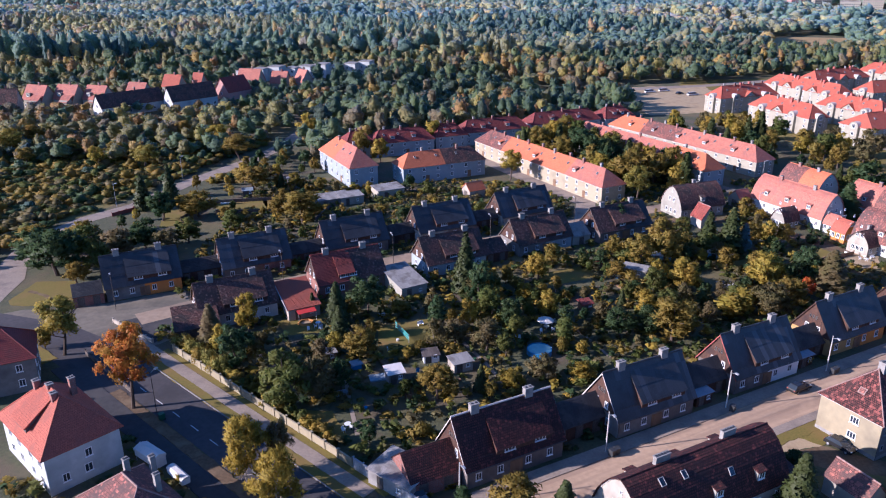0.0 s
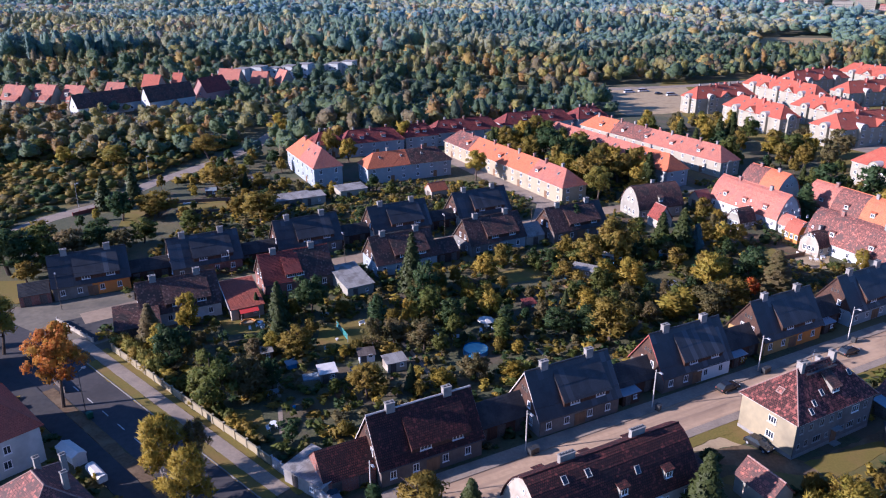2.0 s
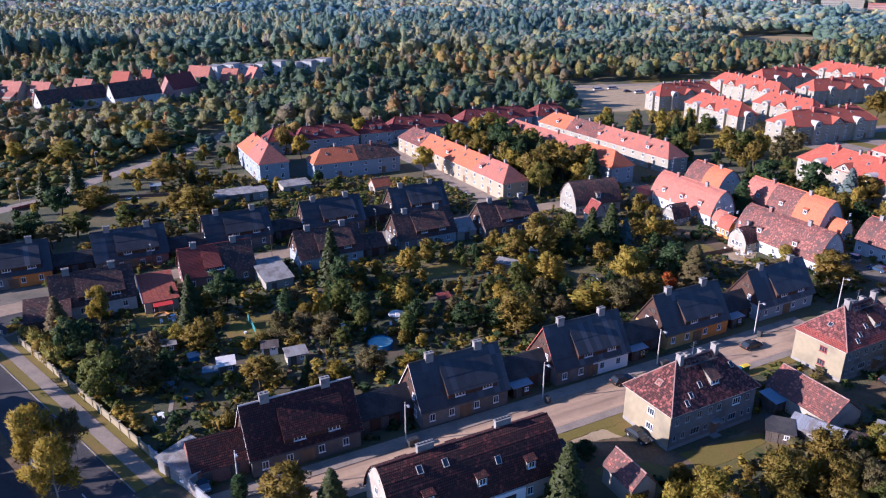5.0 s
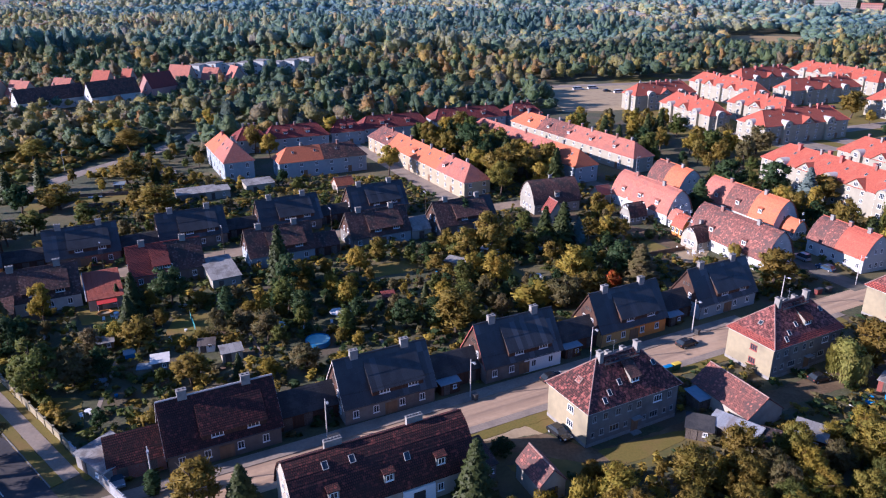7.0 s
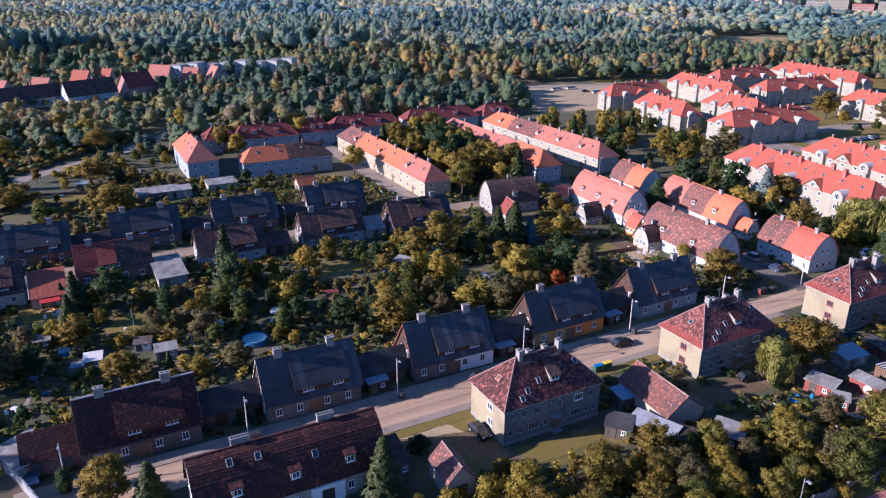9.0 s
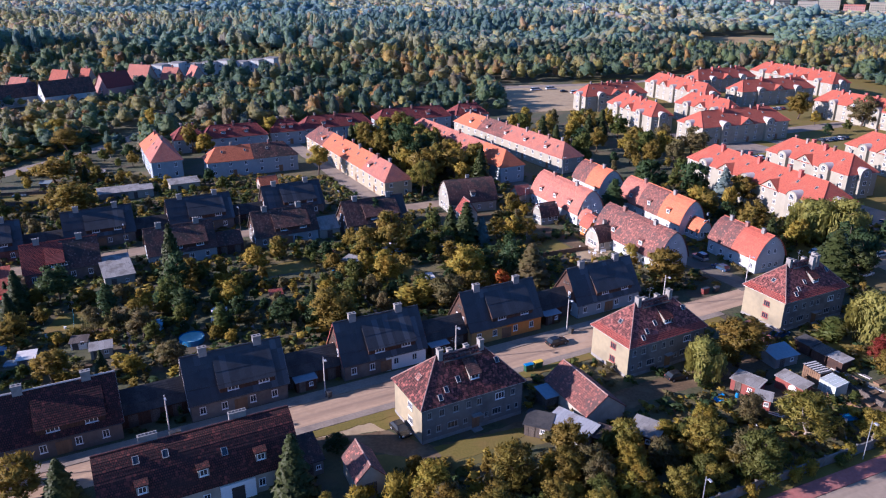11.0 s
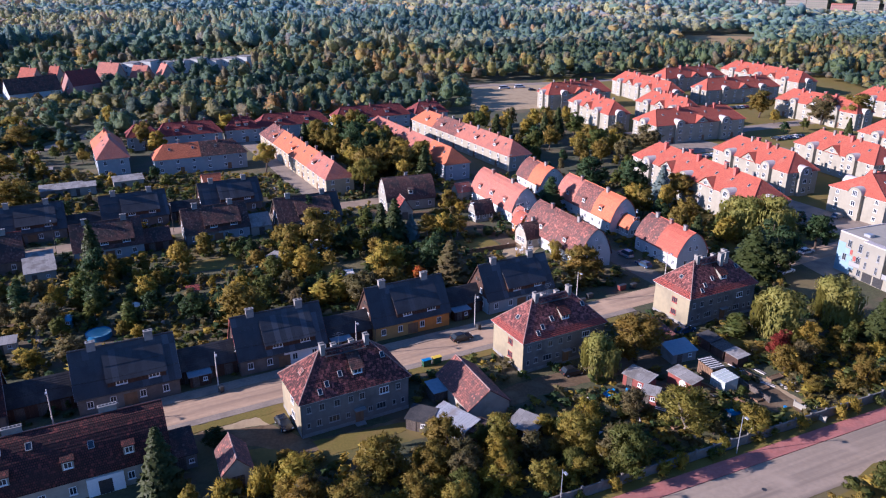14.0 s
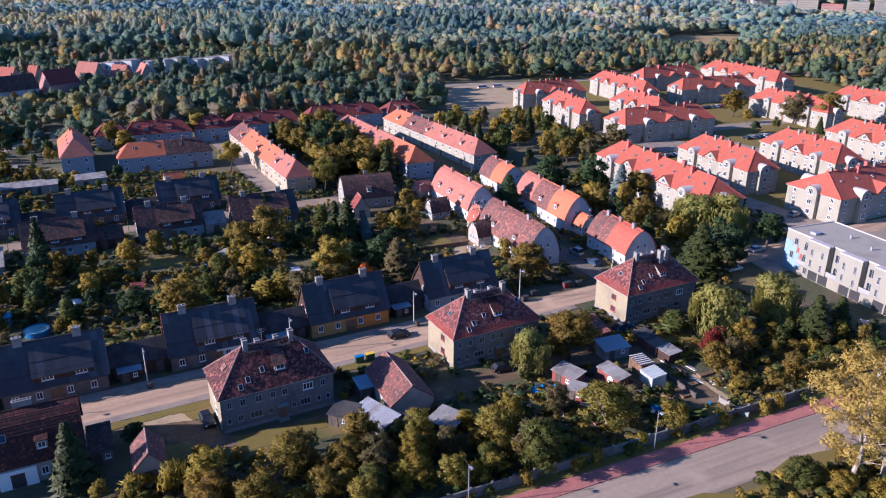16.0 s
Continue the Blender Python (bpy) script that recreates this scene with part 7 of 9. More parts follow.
OPEN_DISCS = np.array([(102, 165, 6), (92, 183, 6), (44, 157, 5), (314, 655, 32), (330, 690, 38), (350, 728, 38), (370, 752, 30), (290, 622, 24), (137, 99, 5), (130, 105, 4.5), (116, 101, 4.5), (123, 102, 4), (134, 113, 4), (139, 107, 3), (126, 112, 4), (120, 97, 3), (-86, 147, 6), (128, 400, 34), (120, 368, 20), (132, 430, 20), (70, 192, 9), (56, 88, 7), (95, 170, 6), (-7, 127, 6), (-20, 97, 6), (-27.5, 132.5, 4.5), (-64, 212, 5), (-56, 211, 5), (-43, 201, 4), (-27, 211, 5), (-49, 232, 3), (-29, 128.5, 3.5), (-3, 130, 5), (179, 145, 20), (17.2, 118.5, 4), (20, 129.5, 3), (-9, 112, 4), (4, 114.5, 3), (-2, 117, 3), (60, 152, 6), (29, 154, 6), (30, 138, 3.5), (-206, 360, 13), (-186, 361, 13), (-160, 336, 10), (-130, 350, 9), (-118, 380, 10), (-152, 398, 12), (-160, 376, 8), (-118, 446, 15), (-100, 450, 17), (-82, 456, 17), (-62, 466, 16)], float)


def free(x, y, margin):
    """Which of these places are clear of buildings, roads and open yards."""
    ok = np.ones(len(x), bool)
    for (m, (a, b, c, d)) in zip(INV, LOHI):
        u = m[0, 0] * x + m[0, 1] * y + m[0, 2]
        v = m[1, 0] * x + m[1, 1] * y + m[1, 2]
        ok &= ~((u > a - margin) & (u < c + margin) & (v > b - margin) & (v < d + margin))
    for ax, ay, bx, by, half in PATHS_A:
        dx, dy = bx - ax, by - ay
        t = np.clip(((x - ax) * dx + (y - ay) * dy) / (dx * dx + dy * dy), 0, 1)
        ok &= np.hypot(x - ax - t * dx, y - ay - t * dy) > half + margin * 0.4
    for cx, cy, cr in OPEN_DISCS:
        ok &= np.hypot(x - cx, y - cy) > cr
    return ok


def inside(pts, x, y):
    res = np.zeros(len(x), bool)
    for (xa, ya), (xb, yb) in zip(pts, pts[1:] + pts[:1]):
        hit = ((ya > y) != (yb > y)) & (x < (xb - xa) * (y - ya) / (yb - ya + 1e-12) + xa)
        res ^= hit
    return res


def jitter_grid(x0, x1, y0, y1, step, r):
    gx, gy = np.meshgrid(np.arange(x0, x1, step), np.arange(y0, y1, step))
    x = gx.ravel() + (r.random(gx.size) - 0.5) * step * 0.95
    y = gy.ravel() + (r.random(gy.size) - 0.5) * step * 0.95
    return x, y


def scatter(poly, step, kinds, margin, where, seed, hs=(4.0, 8.0), spread=0.31, gap=0.8):
    """Plant single trees over an outline; kinds: (kind, colour, weight)."""
    r = np.random.default_rng(seed)
    xs, ys = [p[0] for p in poly], [p[1] for p in poly]
    x, y = jitter_grid(min(xs), max(xs), min(ys), max(ys), step, r)
    ok = inside(poly, x, y) & free(x, y, margin)
    w = np.array([k[2] for k in kinds], float)
    for px, py in zip(x[ok], y[ok]):
        if any((px - a) ** 2 + (py - b) ** 2 < (gap * c) ** 2 for a, b, c in TREE_SPOTS):
            continue
        kind, colour, _ = kinds[r.choice(len(kinds), p=w / w.sum())]
        h = hs[0] + (hs[1] - hs[0]) * r.random() ** 1.3
        if kind == "shrub":
            tree(kind, colour, px, py, 1.6 + 1.4 * r.random(), 1.2 + 1.0 * r.random(), where)
        elif kind in ("conifer",):
            tree(kind, colour, px, py, h * 1.25, h * 0.32, where)
        elif kind == "column":
            tree(kind, colour, px, py, h * 0.9, 0.8 + 0.5 * r.random(), where)
        else:
            tree(kind, colour, px, py, h, h * (spread + 0.2 * r.random()), where)


MIX = [("broad", "green", 3.6), ("broad", "olive", 3.6), ("broad", "dark", 2.8), ("broad", "lime", 1.6), ("broad", "brown", 1.6), ("broad", "rust", 0.5), ("broad", "gold", 0.35), ("airy", "brown", 1.3), ("airy", "olive", 1.6), ("airy", "lime", 1.2), ("pine", "dark", 1.4), ("conifer", "spruce", 0.9), ("column", "dark", 1.2), ("shrub", "olive", 2), ("shrub", "green", 2.5)]
# the big garden between the rows, right part dense, left part loose
scatter([(10, 112), (46, 128), (90, 152), (84, 176), (62, 180), (30, 164), (2, 146), (6, 126)], 4.5, MIX, 0.6, "in the gardens", 11, (2.6, 6.8), 0.37, gap=0.74)
scatter([(-46, 122), (-18, 92), (-6, 88), (12, 106), (8, 126), (2, 146), (-20, 140), (-44, 130)], 7.3, MIX, 0.9, "in the gardens", 12, (3.0, 6.5), gap=0.9)
# behind the far row
scatter([(-84, 160), (-44, 172), (16, 204), (30, 222), (-10, 228), (-36, 224), (-66, 262), (-82, 232), (-96, 205)], 9.0, MIX, 1.2, "behind the houses", 13, (2.6, 6.0), gap=1.1)
scatter([(-72, 236), (-38, 222), (-34, 262), (-20, 276), (-58, 294), (-76, 264)], 8.0, MIX, 1.2, "behind the houses", 33, (2.8, 7.0), gap=1.0)
# around the round-roofed houses
scatter([(74, 190), (100, 160), (112, 150), (108, 176), (100, 184), (84, 200)], 4.6, MIX, 1.2, "beside the round-roofed houses", 14, (3.0, 7.0), gap=0.9)
GREENS = [("broad", "green", 4), ("broad", "dark", 2.5), ("broad", "olive", 3.4), ("broad", "gold", 1.2), ("conifer", "spruce", 2.4), ("broad", "lime", 1.6), ("broad", "brown", 1.4), ("broad", "rust", 0.7), ("pine", "dark", 1.8)]
scatter([(52, 232), (70, 222), (88, 225), (50, 296), (24, 280)], 6.6, GREENS, 0.8, "between the long blocks", 15, (8.0, 13.0), 0.34, gap=0.75)
scatter([(118, 226), (128, 204), (150, 214), (158, 262), (150, 290), (128, 330), (96, 318), (92, 290)], 9.6, GREENS, 1.0, "beside the long block", 16, (4.5, 10.5), gap=0.9)
scatter([(140, 160), (150, 170), (160, 170), (150, 198), (130, 206), (134, 184)], 8.0, GREENS, 1.0, "among the houses", 17, (6.0, 10.0), gap=0.8)
# allotment hedge between the hipped houses and the near road
AUT = [("broad", "olive", 4), ("broad", "lime", 2.2), ("broad", "olive_gold", 3.6), ("broad", "gold", 1.2), ("broad", "green", 1.2), ("broad", "brown", 2.0), ("broad", "rust", 1.2), ("pine", "dark", 0.5), ("shrub", "gold", 1.4), ("shrub", "olive", 2.0)]
scatter([(52, 62), (100, 74), (112, 82), (110, 92), (96, 90), (80, 83), (62, 76)], 3.7, AUT, 0.5, "in the allotments", 18, (3.6, 7.2), 0.42, gap=0.6)
scatter([(98, 92), (112, 84), (150, 100), (176, 112), (172, 124), (140, 116), (124, 100)], 6.6, AUT, 1.0, "in the allotments", 19, (2.6, 5.6), 0.4, gap=0.85)
scatter([(143, 99), (150, 101), (176, 113), (172, 125), (150, 118), (141, 109)], 4.4, [("airy", "olive", 3), ("airy", "brown", 2.5), ("airy", "lime", 2), ("airy", "green", 3), ("shrub", "gold", 1), ("shrub", "green", 1), ("broad", "olive", 1)], 0.6, "in the allotments", 29, (3.0, 6.0), gap=0.75)
scatter([(40, 60), (52, 64), (62, 76), (80, 83), (64, 82), (52, 78)], 5.0, AUT, 1.0, "beside the yard", 20, (2.5, 5.0), gap=0.9)
for i in range(26):
    q = Vector(line_of(NR, 25.9 + 0.5 * ((i * 7) % 3), 108 + i * 2.9, 400)[0])
    if i % 3:
        tree("shrub", ("olive", "green", "lime", "gold")[i % 4], q.x, q.y, 1.2 + 0.35 * (i % 4), 1.0 + 0.2 * (i % 3), "below the wall")
scatter([(222, 300), (260, 300), (250, 312), (228, 334)], 14, GREENS, 2.0, "on the estate", 21, (5.0, 8.0))
print("trees", len(TREE_SPOTS))


# ---- woods: countless trees in a few big meshes ----
def woods(name, x, y, h, rad, colours, n_leaf, leaf, seed, label, blobs_n=5, wide=0.34, dome=None):
    """One mesh of many crowns: each spot takes one of some crown forms, turned and sized."""
    r = np.random.default_rng(seed)
    forms = []
    for i in range(6):
        rr = np.random.default_rng(seed * 10 + i)
        lobes = broad_blobs(rr, 1.0, 0.42, blobs_n, dome[3] if dome else 0.12, wide) if i < (6 if dome and dome[3] > 0.3 and i != 2 else 5) else [(0.05 * rr.normal(), 0.05 * rr.normal(), z, 0.3 * (1.05 - z)) for z in np.linspace(0.2, 0.92, blobs_n)]
        forms.append(dome_crown(rr, lobes, n_leaf, leaf, *dome) if dome else clump_crown(rr, lobes, n_leaf, leaf, 0.75, 1.0))
    V4, V3, F3, C4, C3, N4, N3 = [], [], [], [], [], [], []
    kind = r.integers(0, 6, len(x))
    turn = r.random(len(x)) * 2 * math.pi
    o3 = 0
    for k in range(6):
        v4, f4, v3, f3, nn = forms[k]
        sel = np.where(kind == k)[0]
        if not len(sel):
            continue
        c, s = np.cos(turn[sel]), np.sin(turn[sel])
        sx = (rad[sel] / 0.42)[:, None]
        sz = h[sel][:, None]

        def put(v):
            X = (v[None, :, 0] * c[:, None] - v[None, :, 1] * s[:, None]) * sx + x[sel][:, None]
            Y = (v[None, :, 0] * s[:, None] + v[None, :, 1] * c[:, None]) * sx + y[sel][:, None]
            return np.stack([X, Y, v[None, :, 2] * sz], 2).reshape(-1, 3)

        def spin(v):
            X = v[None, :, 0] * c[:, None] - v[None, :, 1] * s[:, None]
            Y = v[None, :, 0] * s[:, None] + v[None, :, 1] * c[:, None]
            return np.stack([X, Y, np.repeat(v[None, :, 2], len(sel), 0)], 2).reshape(-1, 3)

        N4.append(spin(nn[:len(v4)]))
        N3.append(spin(nn[len(v4):]))
        V4.append(put(v4))
        V3.append(put(v3))
        F3.append((f3[None] + (np.arange(len(sel)) * len(v3))[:, None, None]).reshape(-1, 3) + o3)
        o3 += len(sel) * len(v3)
        C4.append(np.repeat(colours[sel], len(f4)))
        C3.append(np.repeat(colours[sel], len(f3)))
    v4 = np.concatenate(V4)
    me = mesh_from(name, v4, np.arange(len(v4)).reshape(-1, 3), np.concatenate(V3), np.concatenate(F3), np.concatenate(N4 + N3))
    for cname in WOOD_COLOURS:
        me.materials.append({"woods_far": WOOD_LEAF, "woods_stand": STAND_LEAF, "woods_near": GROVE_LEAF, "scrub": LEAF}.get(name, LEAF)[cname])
    me.polygons.foreach_set("material_index", np.concatenate(C4 + C3).astype(np.int32))
    ob = new(name, me)
    tagged(ob, label, "woods", kind="stuff")
    return len(me.polygons)


WOOD_COLOURS = ["dark", "green", "olive", "lime", "rust", "gold", "brown", "spruce"]


def wood_colours(x, y, r, scale=0.012):
    """Stands of one kind: the colour follows broad patches, with strays."""
    p = np.sin(x * scale * 1.7 + 1.3 * np.sin(y * scale * 1.1)) + np.sin(y * scale * 2.3 + 1.7 * np.sin(x * scale * 0.9))
    q = p * 0.58 + r.normal(size=len(x)) * 0.26
    edges = np.array([-0.35, 0.25, 0.85, 1.2, 1.32, 1.42, 1.62])
    return np.searchsorted(edges, q + 0.1)


def wanted(x, y):
    """Where woods stand: behind the houses on all sides."""
    ok = y > 255 - 0.10 * x
    left = (x < -108) & (y > 180)
    back = (x > -110) & (x < -40) & (y > 262)
    mid = (x >= -40) & (x < 95) & (y > 292 + 0.42 * (x + 40))
    right = (x >= 95) & (y > 448 + 0.10 * (x - 95))
    far_right = (x > 318) & (y > 150)
    hedge = (x > 330) & (y > 150)
    row = 462 + 0.5 * (x + 128)
    open_ = (x > -134) & (x < -40) & (y > row - 34) & (y < row + 12)
    return ((ok & (left | back | mid)) | left | right | far_right | hedge) & ~open_


# a tall stand with a steep edge behind lower mixed growth
def high_stand(x, y):
    edge = np.where(x < 0, 575.0, np.where(x < 180, 528 + 0.35 * x, 591 + 1.0 * (x - 180)))
    return y > np.where(x < -220, 520.0, edge) + 9 * np.sin(x * 0.05)


r_ = np.random.default_rng(31)
wx, wy = jitter_grid(-420, 470, 180, 640, 6.5, r_)
sel = wanted(wx, wy) & free(wx, wy, 2.0) & (np.abs(wx - 20) < 90 + 0.66 * wy) & ~high_stand(wx, wy)
wx, wy = wx[sel], wy[sel]
scrub = (wx < -100) & (wy < 256)
keep = ~scrub | (r_.random(len(wx)) < 0.12)
wx, wy, scrub = wx[keep], wy[keep], scrub[keep]
wh = np.maximum(6.2 + 8.0 * r_.random(len(wx)) ** 2.2 + 3.0 * np.sin(wx * 0.023 + 1) * np.sin(wy * 0.027), 4.5)
wh = np.where((wx < -55) & (wy < 430), 4.6 + 5.0 * r_.random(len(wx)) ** 1.4, wh)
for vx, vy, vyaw, vl, *_ in VILLAGE:
    near = (np.abs(wx - vx - 0.3 * vl) < 0.5 * vl + 4) & (wy > vy - (22 if vy == 382.9 else 8)) & (wy < vy + 4)
    wh = np.where(near, np.minimum(wh, 2.6 + 2.0 * r_.random(len(wx))), wh)
wh = np.where(scrub, 2.4 + 2.8 * r_.random(len(wx)), wh)
wr = np.where(scrub, 3.0, np.minimum(2.9 + 4.4 * r_.random(len(wx)) ** 1.8, 0.6 * wh))
wc = np.where(r_.random(len(wx)) < 0.5, r_.choice([0, 0, 1, 1, 1, 2, 2, 3, 4, 5, 6, 6, 7], len(wx)), wood_colours(wx, wy, r_))
n1 = woods("woods_near", wx, wy, wh, wr, wc, 84, 0.085, 41, "autumn woods of green, olive and golden trees", 9, 0.30, (5, 8, 0.56, 0.24))


def forest(step, y0, y1, r):
    """Spots, heights, radii and colours of the tall woods between two distances."""
    x, y = jitter_grid(-1250, 1450, y0, y1, step, r)
    high = high_stand(x, y)
    ok = (high | (y > 640)) & free(x, y, 2.0) & (np.abs(x - 48) < 90 + 0.62 * y)
    ok &= ~((x > 430) & (x < 760) & (y > 1060 - 0.9 * np.maximum(x - 590, 0)) & (y < 1250))
    x, y, high = x[ok], y[ok], high[ok]
    k = len(x)
    swell = np.sin(x * 0.012 + 0.8 * np.sin(y * 0.009)) * np.sin(y * 0.017 + 0.7 * np.sin(x * 0.008))
    h = np.where(high, 16.5 + 5.0 * r.random(k) ** 1.5 + 6.5 * np.tanh(2.2 * swell), 8 + 6 * r.random(k))
    c = np.where(r.random(k) < 0.2, r.choice([0, 0, 1, 1, 2, 2, 3, 4, 5, 6], k), wood_colours(x, y, r, 0.006))
    return x, y, h, step * (0.5 + 0.6 * r.random(k) ** 1.4), c


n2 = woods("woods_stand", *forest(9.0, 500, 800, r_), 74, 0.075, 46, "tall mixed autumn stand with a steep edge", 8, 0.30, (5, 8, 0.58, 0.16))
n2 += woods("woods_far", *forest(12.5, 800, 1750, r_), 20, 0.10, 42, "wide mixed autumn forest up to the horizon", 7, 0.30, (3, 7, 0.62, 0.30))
sx_, sy_ = jitter_grid(-270, -66, 158, 300, 3.1, r_)
sel = free(sx_, sy_, 1.5) & ((sx_ < -101 + 0.25 * (sy_ - 200)) | (sy_ > 235)) & (r_.random(len(sx_)) < 0.93)
sx_, sy_ = sx_[sel], sy_[sel]
woods("scrub", sx_, sy_, 1.4 + 2.6 * r_.random(len(sx_)) ** 2, 2.1 + 1.3 * r_.random(len(sx_)), r_.choice([0, 0, 1, 1, 2, 2, 2, 6, 6, 6, 4], len(sx_)), 34, 0.12, 44, "wild bushes and young trees on rough ground", 8, 0.26, (3, 8, 0.40, 0.1))
# low bushes and weeds in gardens and on verges
bx, by = jitter_grid(-60, 185, 62, 235, 1.95, r_)
sel = free(bx, by, 0.5) & (r_.random(len(bx)) < 0.86)
sel &= ~((by < 100 - 0.0 * bx) & (bx < 52) & (by < 62 + 0.5 * bx + 8))
bx, by = bx[sel], by[sel]
hx_, hy_ = [], []
for i in range(110):
    q = line_of(NR, 13.2 - 11.0 * r_.random() ** 0.8, 128 + i * 0.52 + 2 * r_.random(), 400)[0]
    hx_.append(q[0])
    hy_.append(q[1])
for i in range(70):
    q = line_of(ROAD_M, 56.6 + 1.2 * r_.random(), -117 + i * 0.62, 0)[0]
    hx_.append(q[0])
    hy_.append(q[1])
hx_, hy_ = np.array(hx_), np.array(hy_)
woods("bank_bushes", hx_, hy_, 1.1 + 1.3 * r_.random(len(hx_)), 1.0 + 0.8 * r_.random(len(hx_)), r_.choice([1, 2, 2, 3, 3, 1], len(hx_)), 260, 0.10, 45, "wild yellow-green bushes and tall weeds on the verge", 5)
n3 = woods("undergrowth", bx, by, 0.6 + 1.7 * r_.random(len(bx)) ** 1.4, 0.65 + 1.2 * r_.random(len(bx)) ** 1.3, r_.choice([0, 0, 1, 1, 1, 2, 2, 3, 6, 6], len(bx)), 30, 0.22, 43, "low garden bushes, vegetables and weeds", 3)
# weeds and dry stalks over the allotments
PLOT = [(98, 91), (112, 83), (150, 100), (176, 112), (172, 125), (146, 119), (124, 104), (104, 101)]
ax_, ay_ = jitter_grid(98, 177, 82, 126, 1.25, r_)
sel = inside(PLOT, ax_, ay_) & free(ax_, ay_, 0.3) & (r_.random(len(ax_)) < 0.72)
ax_, ay_ = ax_[sel], ay_[sel]
woods("allotment_weeds", ax_, ay_, 0.35 + 0.9 * r_.random(len(ax_)) ** 1.6, 0.45 + 0.6 * r_.random(len(ax_)), r_.choice([1, 2, 2, 3, 5, 6, 6, 4], len(ax_)), 34, 0.24, 47, "dry weeds and vegetable plants on the plots", 3)
print("woods", n1, n2, n3)


# ---- houses at the road corner ----
def small_hip(x, y, yaw, L, W, ze, zr, h, roof, wall, label, axis="u", chim=((0.3, 0.5), (0.7, 0.5)), wins=True):
    e = thing("house", pose(x, y, 0, 0, 0, yaw), label, "house")
    part("wall", Geo().box(0.4, L - 0.4, 0.4, W - 0.4, 0, ze - 0.02), wall, e)
    hip(L, W, ze, zr, h, axis, (roof,) * 4, e)
    for fx, fy in chim:
        chimney_part(e, fx * L, fy * W, zr - 1.6, zr + 0.9, 0.7, 0.6)
    if wins:
        for i in range(3):
            for z in (1.2, 3.9) if ze > 5 else (1.1,):
                window_part(e, pose(L * (i + 0.5) / 3, 0.4, z), 1.0, 1.3)
                window_part(e, pose(L - 0.4, W * (i + 0.5) / 3, z, 0, 0, 90), 1.0, 1.3)
    return e


small_hip(-37.0, 66.4, 47.6, 9.0, 12.5, 4.6, 8.0, 4.2, "tile_faded", "plaster_warm", "low house with faded pinkish tiles", axis="v", chim=((0.62, 0.75), (0.9, 0.6), (0.75, 0.3)))
small_hip(-83.0, 100.0, 27, 17.0, 11.0, 6.0, 10.5, 5.0, "tile_dark_red", "plaster_grey", "grey house with dark red roof at the junction")


# ---- sheds, garages, huts ----
def mono_shed(x, y, yaw, L, W, z0, z1, roof, wall, label, door=True, name="shed", category="shed"):
    """A lean-to: roof rises from z0 in front to z1 at the back."""
    e = thing(name, pose(x, y, 0, 0, 0, yaw), label, category)
    part("wall", Geo().prism_x([(0.1, 0), (W - 0.1, 0), (W - 0.1, z1 - 0.08), (0.1, z0 - 0.08)], 0.1, L - 0.1), wall, e)
    if roof.startswith("tile"):
        part("roof", slope(Geo(), (-0.15, -0.2, z0), (L + 0.15, -0.2, z0), (L + 0.15, W + 0.15, z1 + 0.04), (-0.15, W + 0.15, z1 + 0.04), thick=0.08), roof, e)
    else:
        part("roof", Geo().prism_x([(-0.15, z0 - 0.06), (W + 0.15, z1 - 0.02), (W + 0.15, z1 + 0.06), (-0.15, z0 + 0.02)], -0.15, L + 0.15), roof, e)
    if door:
        door_part(e, pose(L * 0.3, 0.1, 0), 0.85, min(1.9, z0 - 0.3), "boards_grey")
        window_part(e, pose(L * 0.72, 0.1, 0.9), 0.7, 0.7, bars=1)
    return e


def gable_shed(x, y, yaw, L, W, ze, zr, roof, wall, label):
    e = thing("barn", pose(x, y, 0, 0, 0, yaw), label, "barn")
    part("wall", Geo().prism_x([(0.2, 0), (W - 0.2, 0), (W - 0.2, ze), (W / 2, zr - 0.2), (0.2, ze)], 0.2, L - 0.2), wall, e)
    part("roof_slope", slope(Geo(), (0, 0, ze), (L, 0, ze), (L, W / 2, zr), (0, W / 2, zr), thick=0.12), roof, e)
    part("roof_slope", slope(Geo(), (L, W, ze), (0, W, ze), (0, W / 2, zr), (L, W / 2, zr), thick=0.12), roof, e)
    part("ridge", ridge_tiles(Geo(), (0, W / 2, zr + 0.03), (L, W / 2, zr + 0.03), 0.12), "ridge_mortar", e)
    door_part(e, pose(0.2, W / 2, 0, 0, 0, -90), 1.4, 2.0, "boards_grey")
    return e


mono_shed(-50.6, 123.6, 24, 8.2, 6.0, 2.5, 5.0, "tile_brown", "boards_grey", "brown-tiled annexe with a white end wall", name="outbuilding", category="outbuilding")
an = mono_shed(-31.2, 132.8, 28, 6.8, 9.2, 2.5, 5.2, "tile_coral", "plaster_warm", "annexe with a long red-tiled roof and red awning", name="outbuilding", category="outbuilding")
part("verge_board", Geo().prism_x([(-0.2, 2.52), (9.3, 5.28), (9.3, 5.36), (-0.2, 2.6)], -0.3, -0.12), "trim_pale", an, "pale verge board")
part("awning", Geo().prism_x([(-1.7, 1.95), (-0.2, 2.3), (-0.2, 2.34), (-1.7, 1.99)], 1.6, 5.4), "red_awning", an, "bright red awning")
for xq in (1.7, 5.3):
    part("awning_post", Geo().tube((xq, -1.6, 0), (xq, -1.6, 1.97), 0.04, 0.04, 6), "white_paint", an)
mono_shed(-9.0, 143.4, 30, 6.4, 11.0, 2.5, 3.6, "felt_grey", "plaster_white", "white annexe with pale grey felt roof", name="outbuilding", category="outbuilding")
